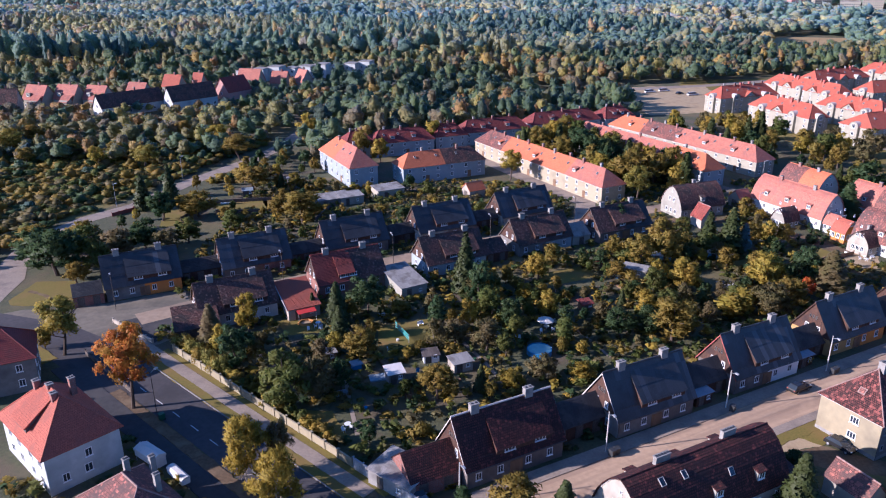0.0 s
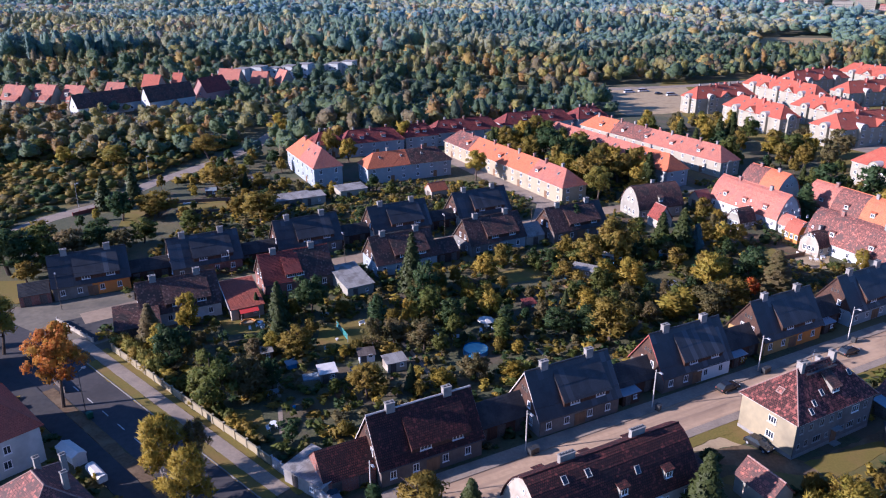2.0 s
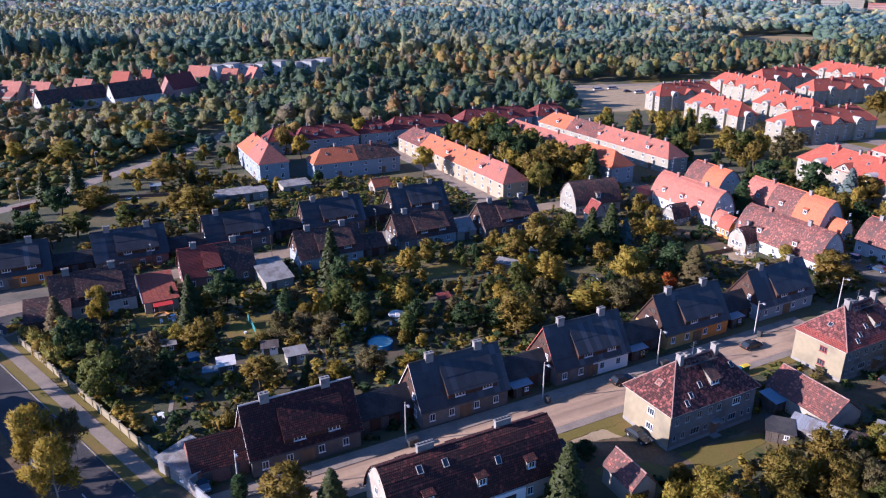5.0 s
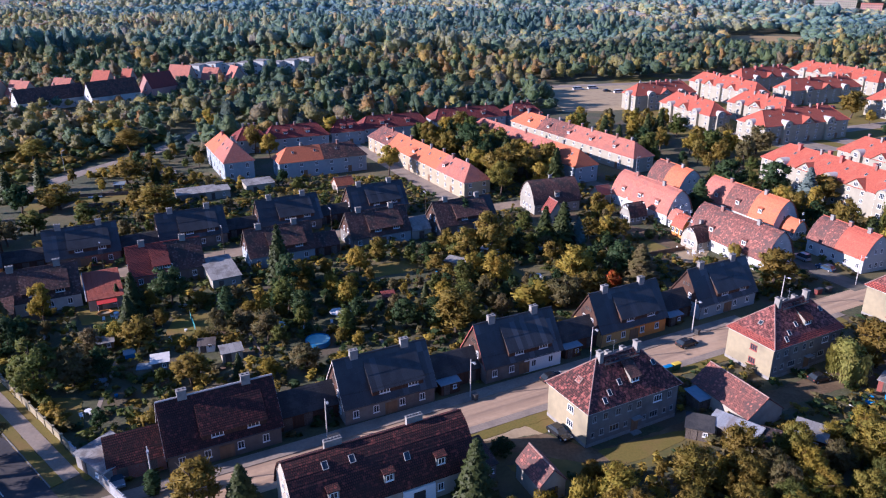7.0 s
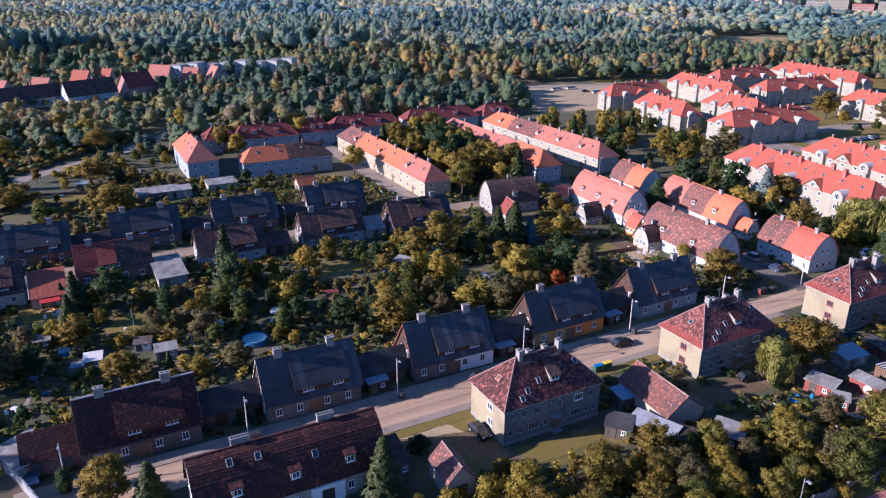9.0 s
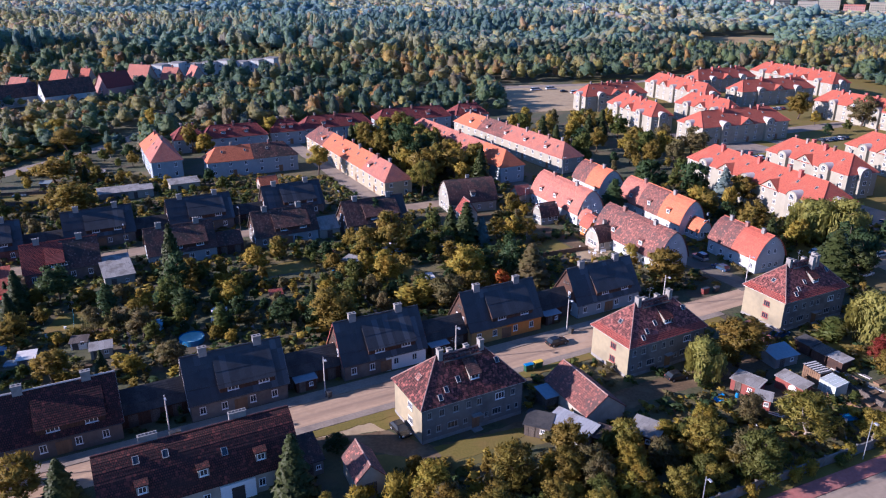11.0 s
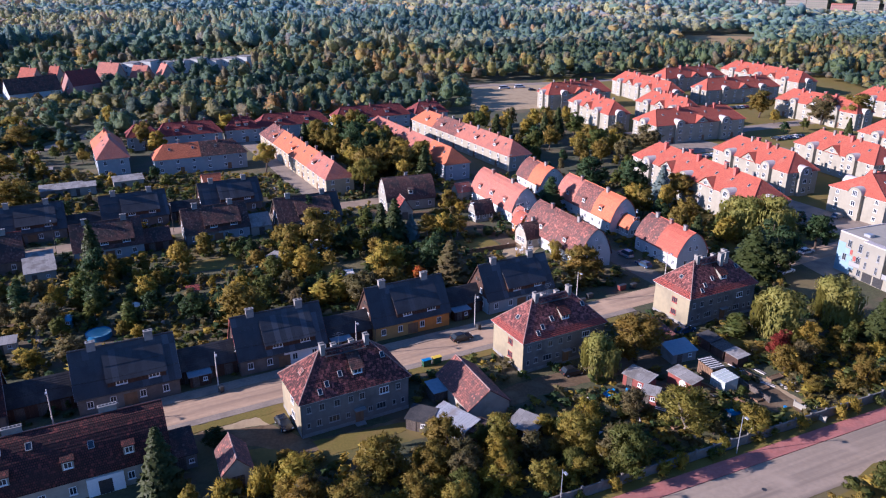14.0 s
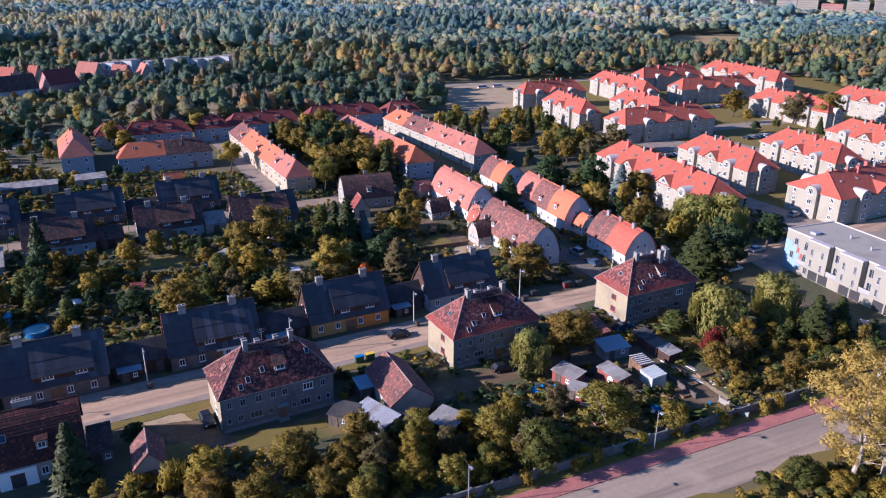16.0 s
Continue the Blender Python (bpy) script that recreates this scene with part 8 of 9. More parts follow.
mono_shed(-10.6, 83.2, -36, 7.6, 5.6, 2.5, 2.9, "felt_grey", "concrete", "grey felt-roofed garage behind the fence", name="garage", category="garage")
e0 = Vector((3.0, 81.3)) - U * 7.4 + V * 1.6
link_shed(e0.x, e0.y, YAW, 7.6, 7.2, 2.4, 5.6, "tile_worn", "brick", "red-tiled annexe at the end of the row")
gable_shed(81.6, 102.4, -65, 12.2, 7.6, 2.5, 5.4, "tile_faded", "plaster_warm", "old barn with faded red tiled roof")
gable_shed(57.6, 77.4, 115, 6.4, 4.4, 2.7, 5.0, "tile_faded", "plaster_white", "small white hut with broken faded tiles")
mono_shed(45.9, 79.9, 27.6, 3.0, 5.2, 2.4, 3.6, "tile_brown", "plaster_grey", "low annexe at the end of the long house", name="outbuilding", category="outbuilding")
mono_shed(81.5, 97.2, 27, 4.2, 3.2, 2.1, 2.5, "tarp_blue", "boards_grey", "small shed with blue roof sheets")
mono_shed(80.8, 91.6, -42, 7.2, 3.4, 2.1, 2.6, "sheet_metal", "concrete", "shed with pale corrugated metal roof")
mono_shed(77.2, 90.4, -20, 4.0, 3.6, 2.0, 2.4, "felt", "boards_grey", "dark shed with a felt roof")
mono_shed(86.8, 87.4, -30, 5.4, 3.4, 2.0, 2.3, "tile_brown", "boards", "low shed with rusty roof")
mono_shed(92.4, 89.0, -35, 4.6, 4.2, 2.1, 2.4, "felt_grey", "boards", "garden shed with a grey felt roof")
mono_shed(113.2, 103.8, -47, 4.7, 3.1, 2.1, 2.5, "felt_grey", "red_paint", "red allotment shed with grey roof")
mono_shed(114.9, 98.0, -28, 2.6, 2.4, 2.0, 2.3, "felt_grey", "red_paint", "small red shed with grey roof")
part("white_disc", Geo().tube((3.4, 0.08, 1.25), (3.4, 0.02, 1.25), 0.75, 0.75, 18), "canvas", mono_shed(121.0, 104.6, -59.6, 5.3, 2.5, 2.2, 2.6, "felt_grey", "red_paint", "red shed with a round white panel beside the path", False))
mono_shed(118.5, 97.2, -47, 1.8, 2.9, 1.6, 1.9, "boards_grey", "wood", "low shed with patched plywood roof", False)
mono_shed(123.6, 110.2, 22, 5.3, 3.6, 2.0, 2.6, "tarp_blue", "concrete", "shed with blue-grey sheet roof")
mono_shed(130.2, 117.8, -64, 3.4, 2.7, 2.1, 2.4, "felt", "boards", "dark shed in a row", False)
mono_shed(131.75, 114.6, -64, 3.2, 2.7, 1.9, 2.2, "boards_grey", "boards", "dark shed with weathered board roof", False)
mono_shed(133.2, 111.6, -64, 3.1, 2.7, 2.1, 2.3, "felt_grey", "boards", "low shed with grey felt roof", False)
mono_shed(122.3, 124.0, -77, 7.6, 1.9, 2.2, 2.5, "tile_faded", "brick", "narrow brick shed with faded tile roof", False)


def slat_house(x, y, yaw, L, W, h, label):
    """A garden frame house: boarded sides and pale laths across the roof."""
    e = thing("greenhouse", pose(x, y, 0, 0, 0, yaw), label, "greenhouse")
    part("frame", Geo().box(0.05, L - 0.05, 0.05, W - 0.05, 0, h - 0.1), "boards", e)
    part("roof", Geo().box(-0.1, L + 0.1, -0.1, W + 0.1, h - 0.1, h), "felt", e)
    for i in range(6):
        part("lath", Geo().box(L * (i + 0.12) / 6, L * (i + 0.5) / 6, -0.12, W + 0.12, h, h + 0.04), "canvas", e)
    for i in range(9):
        part("board", Geo().box(L * i / 9 + 0.04, L * (i + 1) / 9 - 0.05, 0.0, 0.05, 0.05, h - 0.25), "wood", e)
    return e


def glass_house(x, y, yaw, L, W, z0, z1, label):
    """A small greenhouse of milky sheets on a white frame."""
    e = thing("greenhouse", pose(x, y, 0, 0, 0, yaw), label, "greenhouse")
    part("wall", Geo().prism_x([(0, 0), (W, 0), (W, z1), (0, z0)], 0, L), "milky", e)
    part("roof", Geo().prism_x([(-0.08, z0), (W + 0.08, z1), (W + 0.08, z1 + 0.05), (-0.08, z0 + 0.05)], -0.08, L + 0.08), "milky", e)
    for i in range(5):
        s = (L - 0.06) * i / 4
        part("glazing_bar", Geo().prism_x([(-0.1, z0 + 0.05), (W + 0.1, z1 + 0.05), (W + 0.1, z1 + 0.1), (-0.1, z0 + 0.1)], s, s + 0.06), "white_paint", e)
        part("glazing_bar", Geo().box(s, s + 0.06, -0.05, 0.0, 0, z0), "white_paint", e)
    part("glazing_bar", Geo().box(0, L, -0.05, 0.0, z0 * 0.5, z0 * 0.5 + 0.06), "white_paint", e)
    return e


slat_house(127.3, 108.0, -69, 3.7, 2.5, 2.5, "boarded garden house with pale laths on the roof")
glass_house(128.3, 104.0, -66, 3.2, 2.8, 1.95, 2.3, "small milky greenhouse with white glazing bars")
panel_wall_later = [(126.0, 103.8, 133.0, 95.6, "low wooden fence along the path", 1.6, 0.7, "wood", 0.05, "plank_fence"), (139.6, 97.4, 142.3, 92.6, "low whitewashed wall in the allotments", 1.8, 0.85, "plaster_white", 0.1, "garden_wall"), (131.0, 109.2, 136.0, 98.2, "grey wire and board fence between plots", 1.8, 0.9, "boards_grey", 0.04, "plank_fence")]
sheet("patio", [(96.5, 160.5), (103.0, 160.0), (107.0, 168.0), (104.0, 172.5), (98.0, 168.0)], 0.026, "sand", "pale gravel patio between the houses", "yard")
sheet("allotment_soil", [(131, 104), (136, 94.5), (142, 96), (139, 104.5), (135, 108.5)], 0.014, "soil", "dug dark soil of the allotment", "garden bed")
sheet("allotment_path", strip([(133.6, 111.6), (135.9, 108.3), (138.4, 104.8), (140.8, 99.6), (142.5, 95.0)], 0.55, -0.55), 0.022, "sand", "pale trodden path between the plots", "path")
sheet("allotment_lawn", [(136.6, 96.7), (136.5, 93.0), (140.0, 93.6), (139.3, 97.0)], 0.0, "lawn", "small lawn at the wall corner", "lawn", 0.04)
mono_shed(-9.4, 108.6, 20, 3.0, 3.0, 2.0, 2.2, "canvas", "plaster_grey", "small grey garden shed with pale roof")
mono_shed(-3.6, 115.8, 14, 3.0, 2.4, 1.5, 1.8, "boards_grey", "white_paint", "white garden hut with brown roof")
mono_shed(1.8, 112.2, 24, 3.8, 3.0, 1.9, 2.1, "felt_grey", "plaster_warm", "cream garden shed with flat grey roof")
mono_shed(-22.2, 115.6, 24, 3.2, 2.6, 1.9, 2.1, "felt_grey", "wood", "brown wooden garden shed with felt roof")
mono_shed(8.6, 122.6, 10, 2.2, 2.0, 1.7, 2.0, "plaster_blue", "plaster_blue", "small blue garden hut")
mono_shed(-16.0, 113.4, 30, 1.8, 1.4, 1.0, 1.2, "tarp_blue", "plastic_blue", "low blue covered box", False)
mono_shed(28.6, 137.0, 20, 2.6, 2.2, 1.6, 1.9, "tile_red", "wood", "little shed with red roof")
mono_shed(41.0, 156.4, -30, 5.6, 3.0, 2.0, 2.3, "felt_grey", "plaster_white", "pale shed between garden trees")
mono_shed(36.0, 158.6, 10, 2.8, 2.4, 1.9, 2.2, "tile_red", "wood", "small shed with red roof")
mono_shed(50.0, 164.4, -20, 4.6, 3.0, 1.9, 2.2, "canvas", "plaster_blue", "garden tent with white cover")
mono_shed(64.4, 166.6, -15, 4.6, 3.4, 1.5, 1.9, "canvas", "plaster_blue", "pale blue garden shelter")
mono_shed(66.0, 199.5, 20, 5.0, 4.0, 2.3, 2.6, "tarp_blue", "plaster_warm", "garage with pale blue roof sheets", name="garage", category="garage")
gable_shed(74.5, 190.0, 110, 5.0, 5.0, 2.4, 6.0, "tile_red", "plaster_warm", "steep red-tiled porch of the dark round house")
gable_shed(87.0, 206.0, 25, 5.0, 5.0, 2.6, 5.0, "tile_pink", "plaster_cream", "small annexe with a pink tiled roof")
gable_shed(8.0, 216.0, 30, 6.0, 5.0, 2.4, 4.6, "tile_orange", "plaster_warm", "small outbuilding with an orange tiled roof")
mono_shed(-50.6, 231.4, 24, 3.4, 2.8, 2.0, 2.3, "felt_grey", "boards_grey", "small grey garden shed behind the trees")
mono_shed(-62.4, 219.0, 15, 3.2, 2.6, 1.9, 2.2, "tarp_blue", "wood", "garden shed with blue sheet roof")
mono_shed(-30.6, 209.4, 26, 7.4, 5.2, 2.5, 2.8, "felt_grey", "plaster_white", "white flat-roofed garage behind the houses", name="garage", category="garage")
mono_shed(-20.0, 216.0, 28, 9.0, 6.0, 2.6, 3.0, "felt_grey", "plaster_cream", "cream garage with pale flat roof", name="garage", category="garage")
mono_shed(-38.0, 206.0, 28, 12.0, 6.0, 2.4, 2.8, "felt_grey", "plaster_grey", "row of grey flat-roofed garages", name="garage", category="garage")
for (ax, ay, ayaw, al, *_) in ROW1[1:4]:
    q = Vector((ax, ay)) + U * (al + 1.2) + V * 0.8
    mono_shed(q.x, q.y, YAW, 3.6, 3.0, 2.1, 2.4, "tarp_blue", "boards", "small shed with a pale blue roof", name="porch", category="shed")


# ---- walls and fences ----
def panel_wall(x0, y0, x1, y1, label, step=3.0, high=1.35, material="concrete", post=0.18, name="garden_wall"):
    d = Vector((x1 - x0, y1 - y0))
    yaw = math.degrees(math.atan2(d.y, d.x))
    e = thing(name, pose(x0, y0, 0, 0, 0, yaw), label, "wall" if "wall" in name else "fence")
    n = max(1, int(d.length / step))
    w = d.length / n
    pm = Geo().box(-post, post, -post, post, 0, high + 0.25).box(-post - 0.05, post + 0.05, -post - 0.05, post + 0.05, high + 0.25, high + 0.33).mesh("post")
    qm = Geo().box(post, w - post, -0.07, 0.07, 0, high).box(post, w - post, -0.12, 0.12, high, high + 0.08).mesh("panel")
    for k in (pm, qm):
        k.materials.append(M[material])
    for i in range(n + 1):
        part("post", pm, material, e, at=pose(i * w, 0, 0))
        if i < n:
            part("panel", qm, material, e, at=pose(i * w, 0, 0))
    return e


(xa, ya), (xb, yb) = line_of(ROAD_M, 55.4, -118, -68)
panel_wall(xa, ya, xb, yb, "weathered pale concrete garden wall with posts along the footway", material="plaster_side")
(xa, ya), (xb, yb) = line_of(ROAD_M, 55.2, -67.5, -40)
panel_wall(xa, ya, xb, yb, "pale blue-grey corrugated fence around the garage yard", 2.0, 1.9, "sheet_metal", 0.06, "sheet_fence")
(xa, ya), (xb, yb) = line_of(NR, 26.6, 104, 182)
panel_wall(xa, ya, xb, yb, "grey concrete panel wall beside the red footway", 3.2, 1.5, "wall_old", 0.12)
for w in panel_wall_later:
    panel_wall(*w)
panel_wall(-66.4, 132.6, -55.2, 123.8, "low pale wall around the yard", 2.2, 0.8, "plaster_warm", 0.12)
panel_wall(-66, 119.5, -52, 106.0, "low dark fence beside the footway", 2.5, 0.9, "boards_grey", 0.06, "picket_fence")
panel_wall(-95, 200, -84, 214, "orange construction barrier along the lane", 2.0, 1.0, "red_paint", 0.05, "barrier_fence")
for x0_, y0_, x1_, y1_ in ((-73, 211.5, -50, 216.0), (-66, 202.4, -49, 203.6), (-49.2, 203.0, -52.6, 218.0), (-36, 196, -33.6, 207), (-74, 196, -71, 211)):
    panel_wall(x0_, y0_, x1_, y1_, "weathered picket fence between the gardens", 2.2, 1.0, "boards_grey", 0.05, "picket_fence")
panel_wall(88, 163, 101, 168.5, "low garden fence beside the lawn", 2.0, 1.0, "wood", 0.06, "picket_fence")


# ---- lamps, poles, wires ----
def street_lamp(x, y, yaw, h=7.0, label="concrete street lamp with a short arm", material="pole_concrete", arm=0.9, group="street lamps"):
    e = thing("street_lamp", pose(x, y, 0, 0, 0, yaw), label, "street lamp", group)
    part("pole", Geo().tube((0, 0, 0), (0, 0, h), 0.12 if material == "pole_concrete" else 0.07, 0.08 if material == "pole_concrete" else 0.05, 8), material, e)
    part("arm", Geo().tube((0, 0, h - 0.5), (arm, 0, h - 0.1), 0.04, 0.04, 6), "galvanised", e)
    hd = part("lamp_head", Geo().box(arm - 0.1, arm + 0.5, -0.15, 0.15, h - 0.16, h + 0.02), "galvanised", e)
    part("lens", Geo().box(arm - 0.02, arm + 0.44, -0.11, 0.11, h - 0.22, h - 0.16), "lamp_glass", hd)
    return e


def cable(p, q, sag, label="thin overhead cable between poles"):
    g = Geo()
    p, q = Vector(p), Vector(q)
    rings = []
    for i in range(9):
        t = i / 8
        c = p.lerp(q, t) - Vector((0, 0, sag * 4 * t * (1 - t)))
        rings.append([c + Vector((0, 0.018 * math.cos(k * 2.094), 0.018 * math.sin(k * 2.094))) for k in range(3)])
    for a, b in zip(rings, rings[1:]):
        for k in range(3):
            g.face([a[k], a[(k + 1) % 3], b[(k + 1) % 3], b[k]])
    tagged(part("cable", g, "rubber"), label, "cable", "overhead cables")


LP = [Vector((2.1, 78.4)) + U * 24.6 * i + V * 0.2 for i in range(7)]
for p in LP:
    street_lamp(p.x, p.y, YAW - 90)
for a, b in zip(LP, LP[1:]):
    for dx in (-0.25, 0.25):
        cable((a.x + dx, a.y, 6.9), (b.x + dx, b.y, 6.9), 0.5)
street_lamp(125.7, 84.8, -66, 6.6, "slim metal street lamp beside the footway", "galvanised", 0.5)
street_lamp(98.2, 72.5, -66, 6.6, "slim metal street lamp beside the footway", "galvanised", 0.5)
street_lamp(-45.9, 100.2, 48, 8.0, "tall dark street lamp beside the main road", "dark_metal", 0.8)
street_lamp(-23.8, 85.0, 48, 8.0, "tall dark street lamp beside the main road", "dark_metal", 0.8)
for px, py in ((-68.3, 138.4), (-36.0, 151.4), (-12.0, 163.0), (12.0, 177.0), (36.0, 192.0)):
    street_lamp(px, py, 120, 8.0, "weathered pole with a small lamp in the street", "boards_grey", 0.6, "poles of the second street")
for (ax, ay), (bx_, by_) in (((-68.3, 138.4), (-36, 151.4)), ((-36, 151.4), (-12, 163)), ((-12, 163), (12, 177)), ((12, 177), (36, 192))):
    cable((ax, ay, 7.9), (bx_, by_, 7.9), 0.7)
for px, py in ((-96.5, 207.0), (-88.0, 240.0), (76.0, 232.0), (104.0, 232.0), (96.0, 205.0), (88.0, 196.0)):
    street_lamp(px, py, 0, 8.0, "tall slim lamp beside the lane", "galvanised", 0.6, "lamps of the lanes")


# ---- bins ----
def bin_thing(x, y, yaw, body="plastic_black", lid="plastic_black", label="black wheeled rubbish bin beside the street", w=0.75, h=1.1, group="rubbish bins"):
    e = thing("rubbish_bin", pose(x, y, 0.0, 0, 0, yaw), label, "bin", group)
    g = Geo()
    b = [(-w * 0.42, -0.36), (w * 0.42, -0.36), (w * 0.42, 0.36), (-w * 0.42, 0.36)]
    t = [(-w / 2, -0.42), (w / 2, -0.42), (w / 2, 0.42), (-w / 2, 0.42)]
    for i in range(4):
        j = (i + 1) % 4
        g.face([(*b[i], 0.12), (*b[j], 0.12), (*t[j], h), (*t[i], h)])
    g.face([(*p, 0.12) for p in b[::-1]])
    part("body", g, body, e)
    part("lid", Geo().prism_x([(-0.46, h), (0.46, h), (0.46, h + 0.06), (0, h + 0.13), (-0.46, h + 0.06)], -w / 2 - 0.03, w / 2 + 0.03), lid, e)
    for s in (-1, 1):
        part("wheel", Geo().tube((s * w * 0.44, 0.32, 0.12), (s * w * 0.5, 0.32, 0.12), 0.12, 0.12, 10), "rubber", e)
    return e


for i, p in enumerate(LP[:6]):
    bin_thing(p.x + 0.7, p.y - 0.9, YAW + 8 * (i % 3))
    if i % 2:
        bin_thing(p.x + 1.5, p.y - 0.4, YAW - 10)
bin_thing(114.0, 138.0, 30, w=1.3, label="large grey waste container beside the street")
bin_thing(124.6, 143.4, 28, w=1.3, label="large grey waste container beside the street")
bin_thing(80.0, 109.4, 28, "plastic_green", "plastic_blue", "recycling container with blue lid on the verge", 1.6, 1.3, "recycling containers")
bin_thing(81.8, 110.4, 28, "plastic_green", "plastic_yellow", "recycling container with yellow lid on the verge", 1.6, 1.3, "recycling containers")
bin_thing(-44.5, 98.6, -40, "plastic_green", "plastic_green", "green rubbish bin beside the main road")
bin_thing(121.8, 142.3, 30, "tile_dark_red", "plastic_black", "dark red container beside the street", 1.9, 1.3)


# ---- cars ----
def wheel_mesh():
    return Geo().tube((0, -0.11, 0), (0, 0.11, 0), 0.32, 0.32, 14).mesh("tyre"), Geo().tube((0, -0.125, 0), (0, 0.125, 0), 0.19, 0.19, 10).mesh("rim")


TYRE, RIM = wheel_mesh()
TYRE.materials.append(M["rubber"])
RIM.materials.append(M["galvanised"])


def car(x, y, yaw, paint, label, L=4.2, van=False):
    e = thing("car", pose(x, y, 0.04, 0, 0, yaw), label, "car", "parked cars")
    H = 1.9 if van else 1.45
    h0 = 0.85 if not van else 0.95
    low = [(-L / 2, 0.3), (L / 2, 0.3), (L / 2, 0.62), (L / 2 - 0.15, h0 - 0.1), (L / 2 - 1.1, h0), (-L / 2 + 0.1, h0), (-L / 2, 0.65)]
    g = Geo()

    def loft(prof, w0, w1, zref0, zref1, geo):
        half = [w0 + (w1 - w0) * (z - zref0) / (zref1 - zref0) for _, z in prof]
        n = len(prof)
        for i in range(n):
            j = (i + 1) % n
            (xa, za), (xb, zb) = prof[i], prof[j]
            geo.face([(xa, -half[i], za), (xb, -half[j], zb), (xb, half[j], zb), (xa, half[i], za)])
        geo.face([(px, -hw, z) for (px, z), hw in zip(prof, half)])
        geo.face([(px, hw, z) for (px, z), hw in zip(prof, half)][::-1])
        return geo

    part("body", loft(low, 0.88, 0.84, 0.3, h0, g), paint, e)
    back = -L / 2 + 0.15
    cab = [(back, h0), (L / 2 - 1.15, h0), (L / 2 - 1.95, H - 0.06), (back + (0.1 if van else 0.55), H - 0.06)]
    part("window_glass", loft(cab, 0.82, 0.66, h0, H, Geo()), "glass", e)
    rf = [(back + (0.08 if van else 0.5), H - 0.08), (L / 2 - 1.9, H - 0.08), (L / 2 - 2.05, H), (back + 0.7, H)]
    part("roof", loft(rf, 0.69, 0.62, H - 0.08, H, Geo()), paint, e)
    for sx in (-1, 1):
        for sy in (-1, 1):
            w = part("wheel", TYRE, "rubber", e, at=pose(sx * (L / 2 - 0.75), sy * 0.8, 0.3))
            part("rim", RIM, "galvanised", w)
    for sy in (-1, 1):
        part("headlight", Geo().box(L / 2 - 0.12, L / 2 + 0.01, sy * 0.65 - 0.16, sy * 0.65 + 0.16, 0.6, 0.74), "lamp_glass", e)
        part("tail_light", Geo().box(-L / 2 - 0.01, -L / 2 + 0.1, sy * 0.68 - 0.12, sy * 0.68 + 0.12, 0.62, 0.8), "red_paint", e)
        part("mirror", Geo().box(L / 2 - 1.4, L / 2 - 1.25, sy * 0.93 - 0.08, sy * 0.93 + 0.08, h0 + 0.02, h0 + 0.16), paint, e)
    return e


car(86.4, 119.2, 27.8, "car_black", "black hatchback parked at the kerb")
car(59.7, 106.9, 27.8, "car_black", "black car parked before the steep-roofed houses")
car(58.6, 91.0, -58, "car_black", "black car parked beside the house")
car(105.4, 107.0, 20, "car_black", "dark car parked behind the house")
car(-3.6, 80.2, -60, "car_silver", "silver-grey car parked in the yard")
car(127.2, 162.4, 118, "car_silver", "silver car parked in the lane", van=True)
car(130.0, 156.0, 120, "car_blue", "dark blue car parked in the lane")
car(138.6, 138.8, 27, "car_blue", "blue car parked beside the house")
car(129.6, 122.6, 30, "car_blue", "blue car parked behind the house")
car(157.4, 166.2, 27, "car_white", "white car parked beside the street")
car(162.0, 152.5, 27, "car_white", "white car parked before the new building")
car(172.4, 165.0, 27, "car_white", "white car on the side street")
car(177.0, 123.9, 60, "car_blue", "blue car before the white building")
car(181.5, 120.5, 60, "car_silver", "silver car before the white building")
for i in range(7):
    car(216.5 + i * 2.7, 357.0 + i * 1.1, 112, ("car_white", "car_silver", "car_blue", "car_black", "car_silver", "car_white", "car_red")[i], "car in the row of estate parking bays")
for i in range(5):
    car(170.5 + i * 2.8, 258.0 + i * 1.2, 112, ("car_silver", "car_white", "car_black", "car_blue", "car_white")[i], "car parked on the estate drive")
for i in range(5):
    car(218.0 + i * 3.0, 291.5 + i * 1.3, 112, ("car_black", "car_silver", "car_blue", "car_white", "car_black")[i], "car in the shade between estate houses")
for cx_, cy_, cc in ((117, 420, "car_white"), (126, 424, "car_white"), (132, 414, "car_black"), (138, 410, "car_white")):
    car(cx_, cy_, 20, cc, "vehicle on the gravel parking ground", 6.5 if cc == "car_white" else 4.4, cc == "car_white")
car(187.6, 189.0, 100, "car_blue", "blue car beside the estate house")
car(194.0, 192.5, 30, "car_silver", "silver car on the estate drive")


